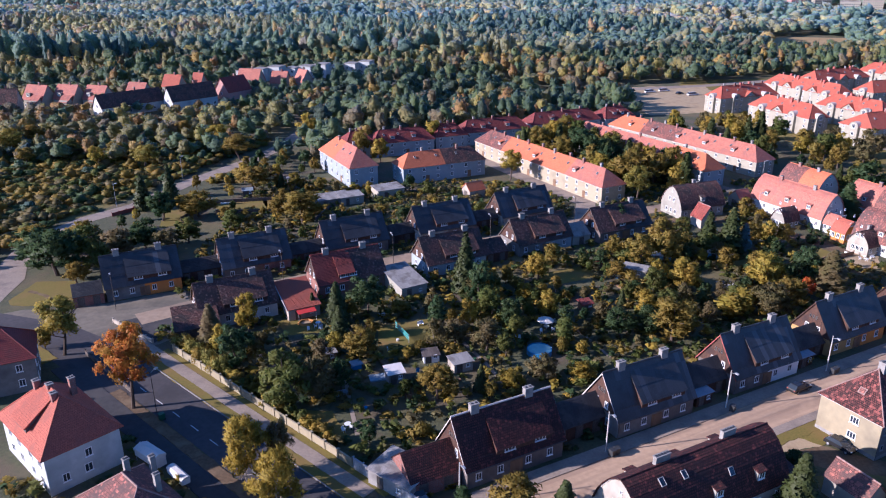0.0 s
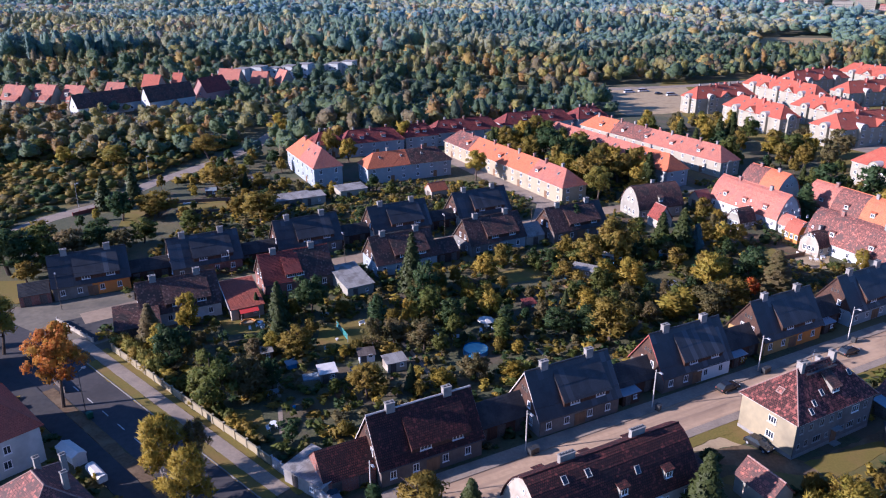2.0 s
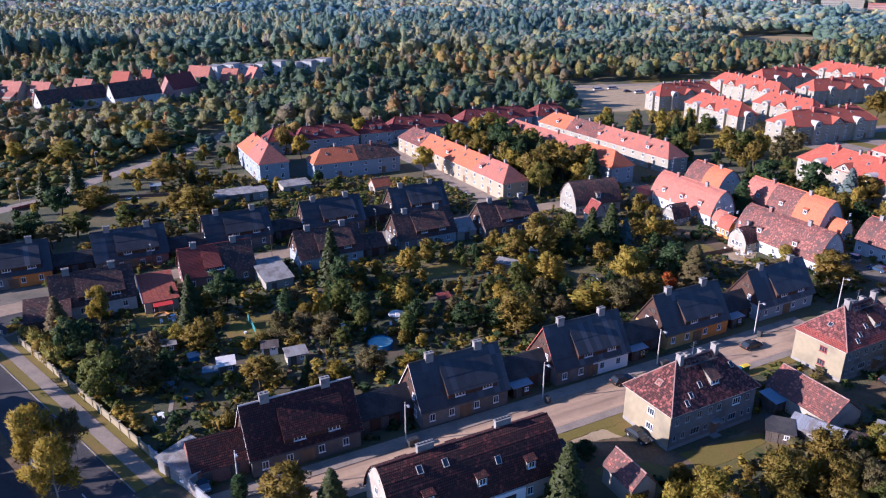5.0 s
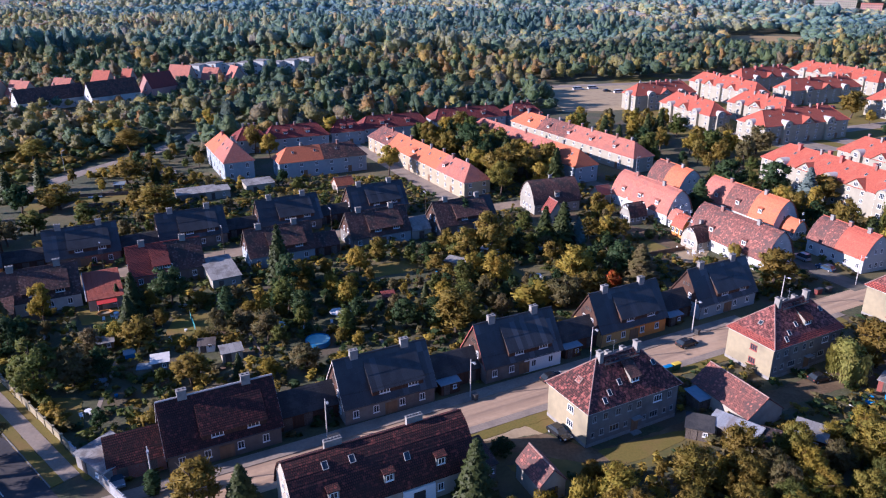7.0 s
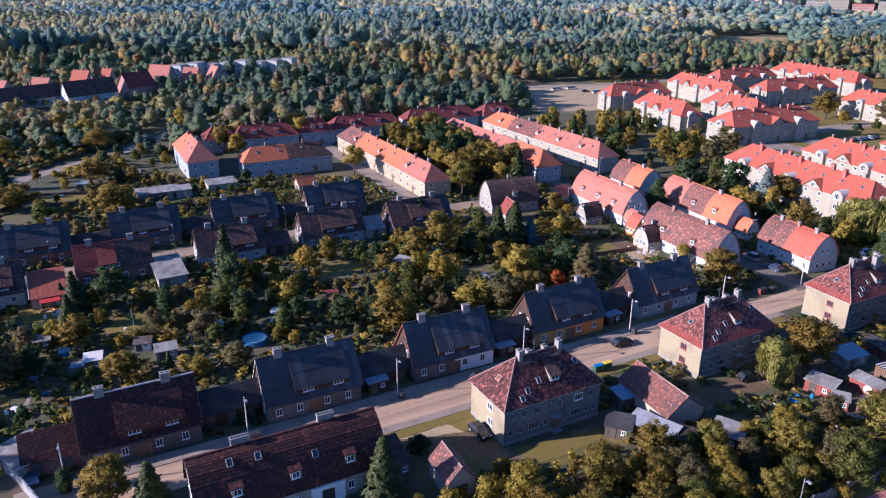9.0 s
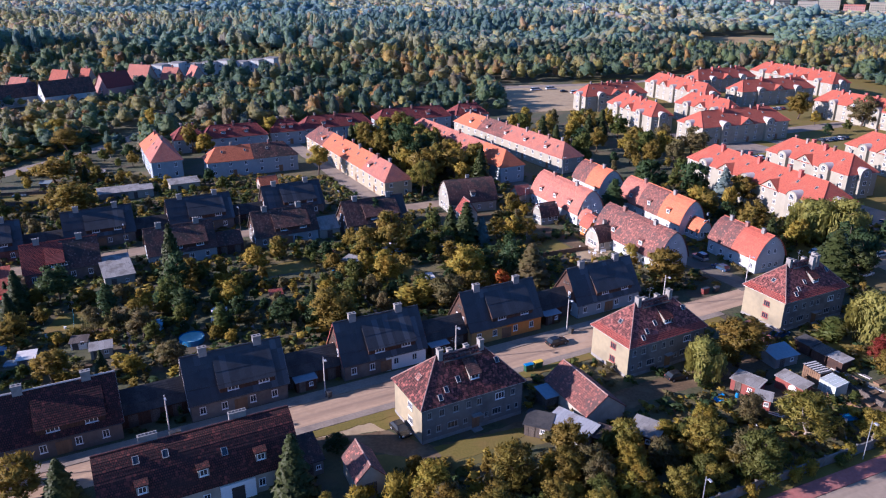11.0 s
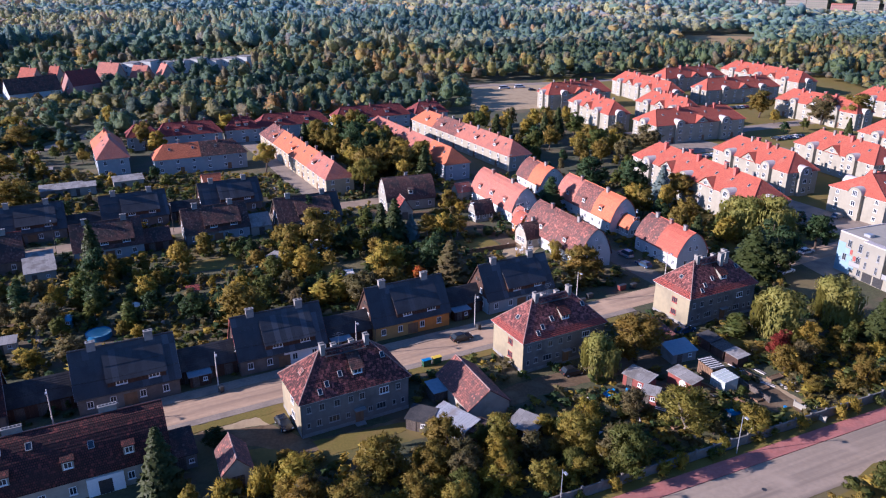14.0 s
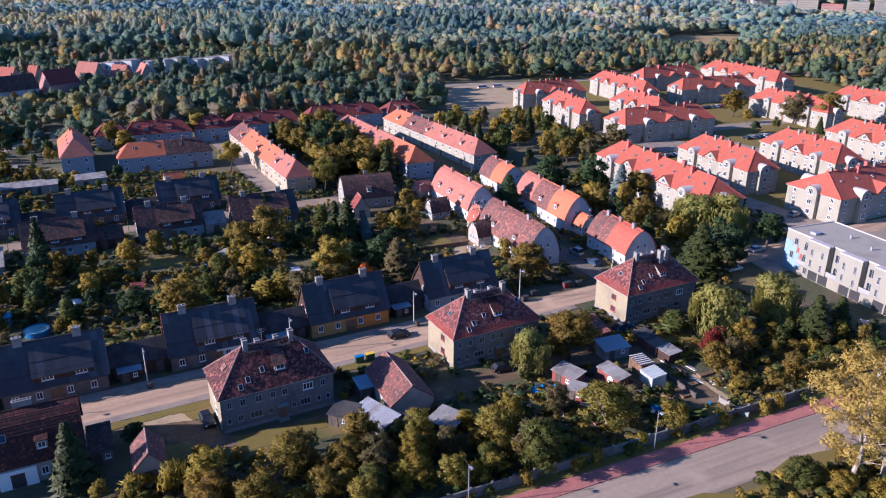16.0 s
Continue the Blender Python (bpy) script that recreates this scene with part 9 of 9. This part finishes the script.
# ---- garden things ----
def pool(x, y, r=2.3, h=1.05):
    e = thing("swimming_pool", pose(x, y, 0.03), "round blue above-ground swimming pool with pale water", "pool")
    n = 28
    g = Geo()
    for i in range(n):
        a, b = 2 * math.pi * i / n, 2 * math.pi * (i + 1) / n
        ca, sa, cb, sb = math.cos(a), math.sin(a), math.cos(b), math.sin(b)
        g.face([(r * ca, r * sa, 0), (r * cb, r * sb, 0), (r * cb, r * sb, h), (r * ca, r * sa, h)])
        q = r - 0.12
        g.face([(r * ca, r * sa, h), (r * cb, r * sb, h), (q * cb, q * sb, h), (q * ca, q * sa, h)])
        g.face([(q * ca, q * sa, h), (q * cb, q * sb, h), (q * cb, q * sb, 0.05), (q * ca, q * sa, 0.05)])
    part("wall", g, "pool_blue", e)
    part("water", Geo().tube((0, 0, 0.06), (0, 0, h - 0.14), r - 0.13, r - 0.13, n), "water", e)
    part("rim", Geo().tube((r, 0, h), (r * math.cos(0.2), r * math.sin(0.2), h), 0.04, 0.04, 5), "white_paint", e)


pool(17.6, 119.6)


def parasol(x, y, h=2.6, r=1.7):
    e = thing("garden_parasol", pose(x, y, 0.0), "pale canvas parasol over a garden table", "parasol")
    part("pole", Geo().tube((0, 0, 0), (0, 0, h), 0.03, 0.03, 6), "wood", e)
    g = Geo()
    for i in range(8):
        a, b = 2 * math.pi * i / 8, 2 * math.pi * (i + 1) / 8
        p, q = (r * math.cos(a), r * math.sin(a), h - 0.7), (r * math.cos(b), r * math.sin(b), h - 0.7)
        g.face([p, q, (0, 0, h)])
        g.face([p, q, (q[0], q[1], q[2] - 0.15), (p[0], p[1], p[2] - 0.15)])
    part("canopy", g, "canvas", e)
    t = thing("garden_table", pose(x + 0.2, y - 0.2, 0.0), "small white garden table under the parasol", "table")
    part("tabletop", Geo().tube((0, 0, 0.68), (0, 0, 0.72), 0.6, 0.6, 14), "white_paint", t)
    part("leg", Geo().tube((0, 0, 0), (0, 0, 0.68), 0.06, 0.04, 8), "white_paint", t)


parasol(20.0, 129.6)


def pavilion(x, y, yaw):
    e = thing("garden_pavilion", pose(x, y, 0, 0, 0, yaw), "open wooden garden pavilion with flat pale roof", "pavilion")
    for sx in (0, 2.6):
        for sy in (0, 2.2):
            part("post", Geo().box(sx, sx + 0.14, sy, sy + 0.14, 0, 2.2), "white_paint", e)
    part("roof", Geo().prism_x([(-0.3, 2.2), (2.6, 2.4), (2.6, 2.5), (-0.3, 2.3)], -0.3, 3.0), "canvas", e)
    part("back_panel", Geo().box(0.14, 2.6, 2.25, 2.32, 0, 2.2), "wood", e)


pavilion(60.4, 144.4, 20)


def sandbox(x, y, yaw):
    e = thing("sandbox", pose(x, y, 0, 0, 0, yaw), "bright orange wooden sandbox on the lawn", "sandbox")
    n = 6
    for i in range(n):
        a, b = 2 * math.pi * i / n, 2 * math.pi * (i + 1) / n
        p, q = Vector((1.6 * math.cos(a), 1.3 * math.sin(a), 0)), Vector((1.6 * math.cos(b), 1.3 * math.sin(b), 0))
        g = Geo()
        u = Vector((0, 0, 0.5))
        pi, qi = p * 0.85, q * 0.85
        g.face([p, q, q + u, p + u])
        g.face([qi, pi, pi + u, qi + u])
        g.face([p + u, q + u, qi + u, pi + u])
        part("board", g, "wood_orange", e)
    part("sand", Geo().tube((0, 0, 0.02), (0, 0, 0.2), 1.1, 1.1, 6), "sand", e)


sandbox(-27.6, 132.0, 20)


def garden_net(x0, y0, x1, y1):
    d = Vector((x1 - x0, y1 - y0))
    e = thing("sports_net", pose(x0, y0, 0, 0, 0, math.degrees(math.atan2(d.y, d.x))), "teal net between two posts on the lawn", "net")
    for q in (0, d.length):
        part("post", Geo().tube((q, 0, 0), (q, 0, 1.9), 0.04, 0.04, 6), "galvanised", e)
    g = Geo()
    for i in range(10):
        g.box(0, d.length, -0.008, 0.008, 0.5 + i * 0.13, 0.56 + i * 0.13)
    for i in range(int(d.length / 0.25)):
        g.box(i * 0.25, i * 0.25 + 0.05, -0.006, 0.006, 0.5, 1.75)
    part("net", g, "teal_net", e)


garden_net(-9.5, 129.6, -6.6, 123.8)


def party_tent(x, y, yaw, L, W, h):
    """A white tent: four posts, a low ridged cover and hanging side cloths."""
    e = thing("party_tent", pose(x, y, 0, 0, 0, yaw), "white party tent beside the hipped house", "tent")
    for px, py in ((0.08, 0.08), (L - 0.08, 0.08), (L - 0.08, W - 0.08), (0.08, W - 0.08)):
        part("post", Geo().tube((px, py, 0), (px, py, h), 0.03, 0.03, 6), "galvanised", e)
    g = Geo().prism_x([(-0.1, h - 0.25), (W + 0.1, h - 0.25), (W + 0.1, h), (W / 2, h + 0.45), (-0.1, h)], -0.1, L + 0.1)
    part("cover", g, "canvas", e)
    part("side_cloth", Geo().box(0.0, L, -0.03, 0.03, 0.9, h - 0.22), "canvas", e)
    part("side_cloth", Geo().box(L - 0.03, L + 0.03, 0.03, W, 0.3, h - 0.22), "canvas", e)


def box_trailer(x, y, yaw, L, W):
    """A small white trailer with a hard cover, two wheels and a drawbar."""
    e = thing("trailer", pose(x, y, 0, 0, 0, yaw), "white covered car trailer beside the road", "trailer")
    part("body", Geo().prism_x([(0, 0.5), (W, 0.5), (W + 0.05, 1.35), (-0.05, 1.35)], 0, L), "white_paint", e)
    part("cover", Geo().prism_x([(-0.09, 1.35), (W + 0.09, 1.35), (W * 0.8, 1.62), (W * 0.2, 1.62)], -0.05, L + 0.05), "canvas", e)
    part("drawbar", Geo().box(L, L + 1.1, W / 2 - 0.05, W / 2 + 0.05, 0.45, 0.55).box(L + 1.0, L + 1.1, W / 2 - 0.05, W / 2 + 0.05, 0.0, 0.45), "dark_metal", e)
    for py in (-0.16, W + 0.02):
        part("wheel", Geo().tube((L * 0.48, py, 0.31), (L * 0.48, py + 0.14, 0.31), 0.31, 0.31, 14), "dark_metal", e)
    part("tail_board", Geo().box(-0.05, 0.0, 0.05, W - 0.05, 0.55, 1.3), "galvanised", e)


party_tent(-44.6, 88.4, -37.0, 4.6, 2.0, 2.1)
box_trailer(-38.8, 84.9, -43.0, 4.2, 1.2)


def tarp(x, y, yaw, L, W, material, label):
    g = Geo()
    r = random.Random(int(x * 10))
    nx, ny = 8, 6
    z = [[0.12 + 0.22 * r.random() for _ in range(ny + 1)] for _ in range(nx + 1)]
    for i in range(nx):
        for j in range(ny):
            g.face([(L * a / nx, W * b / ny, z[a][b]) for a, b in ((i, j), (i + 1, j), (i + 1, j + 1), (i, j + 1))])
    for i in range(nx):
        g.face([(L * i / nx, 0, 0.0), (L * (i + 1) / nx, 0, 0.0), (L * (i + 1) / nx, 0, z[i + 1][0]), (L * i / nx, 0, z[i][0])])
    ob = part("tarpaulin", g, material)
    ob.matrix_basis = pose(x, y, 0.0, 0, 0, yaw)
    tagged(ob, label, "tarpaulin")


tarp(-12.6, 109.6, 16, 3.4, 2.2, "tarp_blue", "pale blue tarpaulin over a garden heap")
tarp(-17.8, 105.0, 30, 2.2, 1.4, "tarp_blue", "blue tarpaulin in the shaded garden")
tarp(-1.0, 110.4, 100, 2.6, 0.9, "tarp_blue", "pale narrow plank cover between beds")
tarp(109.6, 99.4, 20, 2.6, 2.0, "plastic_blue", "crumpled blue tarpaulin in the allotment")
tarp(128.2, 94.4, 10, 2.6, 1.6, "plastic_blue", "blue sheet beside the allotment path")
tarp(-67.0, 211.0, 20, 4.0, 3.0, "tarp_blue", "blue cover in the far garden")


def bench(x, y, yaw):
    e = thing("garden_bench", pose(x, y, 0, 0, 0, yaw), "white garden bench on the lawn", "bench")
    part("seat", Geo().box(0, 1.4, 0, 0.4, 0.42, 0.47), "white_paint", e)
    part("backrest", Geo().box(0, 1.4, 0.4, 0.45, 0.5, 0.9), "white_paint", e)
    for q in (0.05, 1.29):
        part("leg", Geo().box(q, q + 0.06, 0.05, 0.4, 0, 0.42), "white_paint", e)


for bx_, by_, ba in ((-13.0, 134.4, 20), (-24.4, 129.6, 70), (13.4, 124.8, 10), (21.6, 131.2, 40), (104.0, 166.0, 20), (100.0, 168.0, 110), (-5.0, 130.6, 40)):
    bench(bx_, by_, ba)
# manhole covers on the roads
for mx, my in ((126.6, 77.0), (60.0, 98.0), (37.0, 88.0), (86.0, 111.5)):
    ob = part("manhole_cover", Geo().tube((0, 0, 0.02), (0, 0, 0.042), 0.35, 0.35, 16), "dark_metal")
    ob.matrix_basis = pose(mx, my, 0)
    tagged(ob, "round iron manhole cover in the road", "manhole cover", "manhole covers")


# ---- allotment clutter ----
def raised_bed(x, y, yaw, L, W):
    e = thing("raised_bed", pose(x, y, 0, 0, 0, yaw), "wooden raised vegetable bed with dark soil", "garden bed", "raised beds")
    for x0, x1, y0, y1 in ((0, L, 0, 0.06), (0, L, W - 0.06, W), (0, 0.06, 0.06, W - 0.06), (L - 0.06, L, 0.06, W - 0.06)):
        part("board", Geo().box(x0, x1, y0, y1, 0, 0.35), "wood", e)
    part("soil", Geo().box(0.06, L - 0.06, 0.06, W - 0.06, 0, 0.28), "soil", e)


def barrel(x, y, material, label):
    e = thing("water_barrel", pose(x, y, 0), label, "barrel", "water barrels")
    part("body", Geo().tube((0, 0, 0), (0, 0, 0.45), 0.27, 0.31, 12).tube((0, 0, 0.45), (0, 0, 0.9), 0.31, 0.27, 12), material, e)
    part("lid", Geo().tube((0, 0, 0.9), (0, 0, 0.94), 0.28, 0.28, 12), "plastic_black", e)


def plank_stack(x, y, yaw, L, n):
    e = thing("plank_stack", pose(x, y, 0, 0, 0, yaw), "stack of weathered grey planks on the ground", "timber", "plank stacks")
    for i in range(n):
        part("plank", Geo().box(0.05 * (i % 3), L - 0.07 * (i % 2), (i % 4) * 0.24, (i % 4) * 0.24 + 0.2, 0.06 * (i // 4), 0.06 * (i // 4) + 0.05), "boards_grey" if i % 2 else "canvas", e)


cr = random.Random(5)
for bx_, by_ in ((112, 94), (116, 93), (121, 96), (124, 97.5), (133, 99), (136, 101), (139, 104), (142, 106), (134, 107), (146, 108), (-16, 108), (-6, 108), (0, 108.5), (-12, 116), (-3, 122), (-20, 110), (30, 146), (38, 150)):
    raised_bed(bx_ + cr.random(), by_ + cr.random(), cr.choice((25, -62, 20)), 1.6 + 1.6 * cr.random(), 1.0 + 0.4 * cr.random())
for bx_, by_, mt, lb in ((113.6, 101.2, "plastic_blue", "blue plastic water barrel by the shed"), (119.4, 97.4, "plastic_blue", "blue plastic water barrel by the shed"), (126.4, 101.0, "plastic_green", "dark green water barrel in the allotment"), (131.6, 104.4, "plastic_blue", "blue plastic water barrel by the greenhouse"), (-4.6, 113.0, "plastic_blue", "blue plastic water barrel in the garden"), (6.4, 112.6, "plastic_green", "dark green water barrel in the garden"), (88.4, 90.2, "plastic_blue", "blue plastic water barrel by the shed")):
    barrel(bx_, by_, mt, lb)
for bx_, by_, ba, bl, bn in ((116.8, 96.4, -30, 2.4, 8), (125.0, 99.6, -50, 2.6, 8), (129.4, 98.4, 20, 2.8, 12), (136.8, 104.6, -40, 2.6, 6), (140.2, 102.6, -30, 3.0, 8), (133.6, 110.6, -60, 3.0, 10), (137.4, 109.0, -58, 2.4, 6), (90.2, 92.6, 20, 2.6, 8), (143.8, 105.0, -30, 2.2, 5)):
    plank_stack(bx_, by_, ba, bl, bn)


# ---- garden paths, seats and small clutter ----
for pts, wd in (([(-13.2, 94.5), (-15.6, 104.0), (-18.0, 115.5)], 0.35), ([(-37.0, 127.0), (-33.5, 118.5), (-31.0, 110.5)], 0.3), ([(10.5, 108.5), (7.6, 116.0), (3.4, 124.5)], 0.35), ([(30.5, 118.0), (27.0, 127.0), (22.5, 137.0)], 0.3), ([(52.5, 129.5), (49.0, 138.0), (45.5, 146.5)], 0.3), ([(-1.5, 109.0), (-2.5, 114.0)], 0.5)):
    sheet("garden_path", strip(pts, wd, -wd), 0.03, "paving", "narrow slab path between garden beds", "path")


def garden_chair(x, y, yaw, material="white_paint", label="white plastic garden chair on the grass"):
    e = thing("garden_chair", pose(x, y, 0, 0, 0, yaw), label, "chair", "garden chairs")
    part("seat", Geo().box(-0.24, 0.24, -0.24, 0.24, 0.40, 0.45), material, e)
    part("backrest", Geo().prism_x([(0.20, 0.45), (0.25, 0.45), (0.34, 0.92), (0.29, 0.92)], -0.24, 0.24), material, e)
    for sx in (-0.21, 0.21):
        part("armrest", Geo().box(sx - 0.03, sx + 0.03, -0.22, 0.26, 0.62, 0.66), material, e)
        for sy in (-0.21, 0.21):
            part("leg", Geo().tube((sx, sy, 0), (sx * 0.9, sy * 0.9, 0.42), 0.025, 0.025, 6), material, e)
    return e


def garden_table(x, y, yaw, material="white_paint"):
    e = thing("garden_table", pose(x, y, 0, 0, 0, yaw), "small round pale garden table", "table", "garden tables")
    part("tabletop", Geo().tube((0, 0, 0.70), (0, 0, 0.74), 0.55, 0.55, 20), material, e)
    for k in range(4):
        a = math.pi * (0.25 + 0.5 * k)
        part("leg", Geo().tube((0.42 * math.cos(a), 0.42 * math.sin(a), 0), (0.34 * math.cos(a), 0.34 * math.sin(a), 0.7), 0.025, 0.025, 6), material, e)
    return e


def bucket(x, y, material, label):
    e = thing("bucket", pose(x, y, 0), label, "bucket", "garden buckets")
    part("body", Geo().tube((0, 0, 0), (0, 0, 0.42), 0.2, 0.27, 14), material, e)
    part("rim", Geo().tube((0, 0, 0.40), (0, 0, 0.44), 0.29, 0.29, 14), material, e)
    return e


def compost_box(x, y, yaw):
    e = thing("compost_box", pose(x, y, 0, 0, 0, yaw), "slatted wooden compost box with dry leaves", "compost box", "compost boxes")
    for sx in (0.0, 1.1):
        for sy in (0.0, 1.1):
            part("post", Geo().box(sx - 0.04, sx + 0.04, sy - 0.04, sy + 0.04, 0, 0.95), "boards_grey", e)
    for k in range(4):
        z = 0.08 + 0.22 * k
        part("slat", Geo().box(0.04, 1.06, -0.03, 0.0, z, z + 0.14), "wood", e)
        part("slat", Geo().box(0.04, 1.06, 1.1, 1.13, z, z + 0.14), "wood", e)
        part("slat", Geo().box(-0.03, 0.0, 0.04, 1.06, z, z + 0.14), "wood", e)
        part("slat", Geo().box(1.1, 1.13, 0.04, 1.06, z, z + 0.14), "wood", e)
    part("filling", Geo().prism_x([(0.02, 0), (1.08, 0), (1.08, 0.55), (0.55, 0.72), (0.02, 0.5)], 0.02, 1.08), "soil", e)
    return e


for gx, gy, ga in ((-15.4, 95.2, 40), (-14.2, 96.0, 160), (-26.5, 128.8, 20), (-25.4, 130.2, 110), (-24.0, 129.2, 200), (-10.2, 120.5, 70), (101.0, 165.4, 30), (102.6, 166.6, 150), (19.0, 127.8, 10), (21.4, 128.6, 140)):
    garden_chair(gx, gy, ga)
garden_table(-14.9, 96.4, 0)
garden_table(-25.0, 131.2, 0)
garden_table(102.0, 164.6, 0)
for gx, gy, gm, gl in ((-12.6, 101.4, "plastic_blue", "blue plastic bucket beside a bed"), (-8.8, 124.6, "white_paint", "white plastic bucket on the lawn"), (-19.6, 119.6, "white_paint", "white plastic bucket on the lawn"), (5.6, 117.2, "plastic_green", "green plastic bucket by the shed"), (133.0, 101.6, "white_paint", "white plastic bucket in the allotment"), (137.8, 96.6, "plastic_blue", "blue plastic bucket in the allotment"), (124.2, 99.0, "white_paint", "white plastic bucket by the sheds"), (118.6, 101.4, "plastic_blue", "blue plastic bucket by the sheds"), (29.8, 144.0, "white_paint", "white plastic bucket beside the path"), (39.4, 153.6, "plastic_blue", "blue plastic bucket beside the path")):
    bucket(gx, gy, gm, gl)
for gx, gy, ga in ((-21.4, 107.8, 25), (1.0, 119.4, 12), (25.4, 141.6, 30), (134.4, 106.2, -60), (121.8, 99.6, -30), (-6.2, 104.2, 20)):
    compost_box(gx, gy, ga)
# boards, rubble and scraps lying about the plots
dr = np.random.default_rng(91)
dx_, dy_ = jitter_grid(100, 152, 88, 122, 1.6, dr)
sel = inside(PLOT, dx_, dy_) & free(dx_, dy_, 0.2) & (dr.random(len(dx_)) < 0.5)
scraps = Geo()
for px, py in zip(dx_[sel], dy_[sel]):
    o = Geo()
    if dr.random() < 0.6:
        o.box(-0.5 - 0.7 * dr.random(), 0.5, -0.09, 0.09, 0.02, 0.07 + 0.1 * dr.random())
    else:
        o.box(-0.22, 0.22, -0.18 - 0.2 * dr.random(), 0.2, 0.0, 0.15 + 0.3 * dr.random())
    o.moved(pose(px, py, 0, 0, 3 * dr.normal(), 360 * dr.random()))
    k = int(dr.choice([0, 0, 0, 1, 1, 2, 3, 4]))
    for fa in o.f:
        scraps.face([o.v[i] for i in fa], k)
tagged(part("scraps", scraps, ("boards_grey", "wood", "concrete", "canvas", "red_paint")), "loose boards, rubble and scraps on the plots", "clutter", kind="stuff")
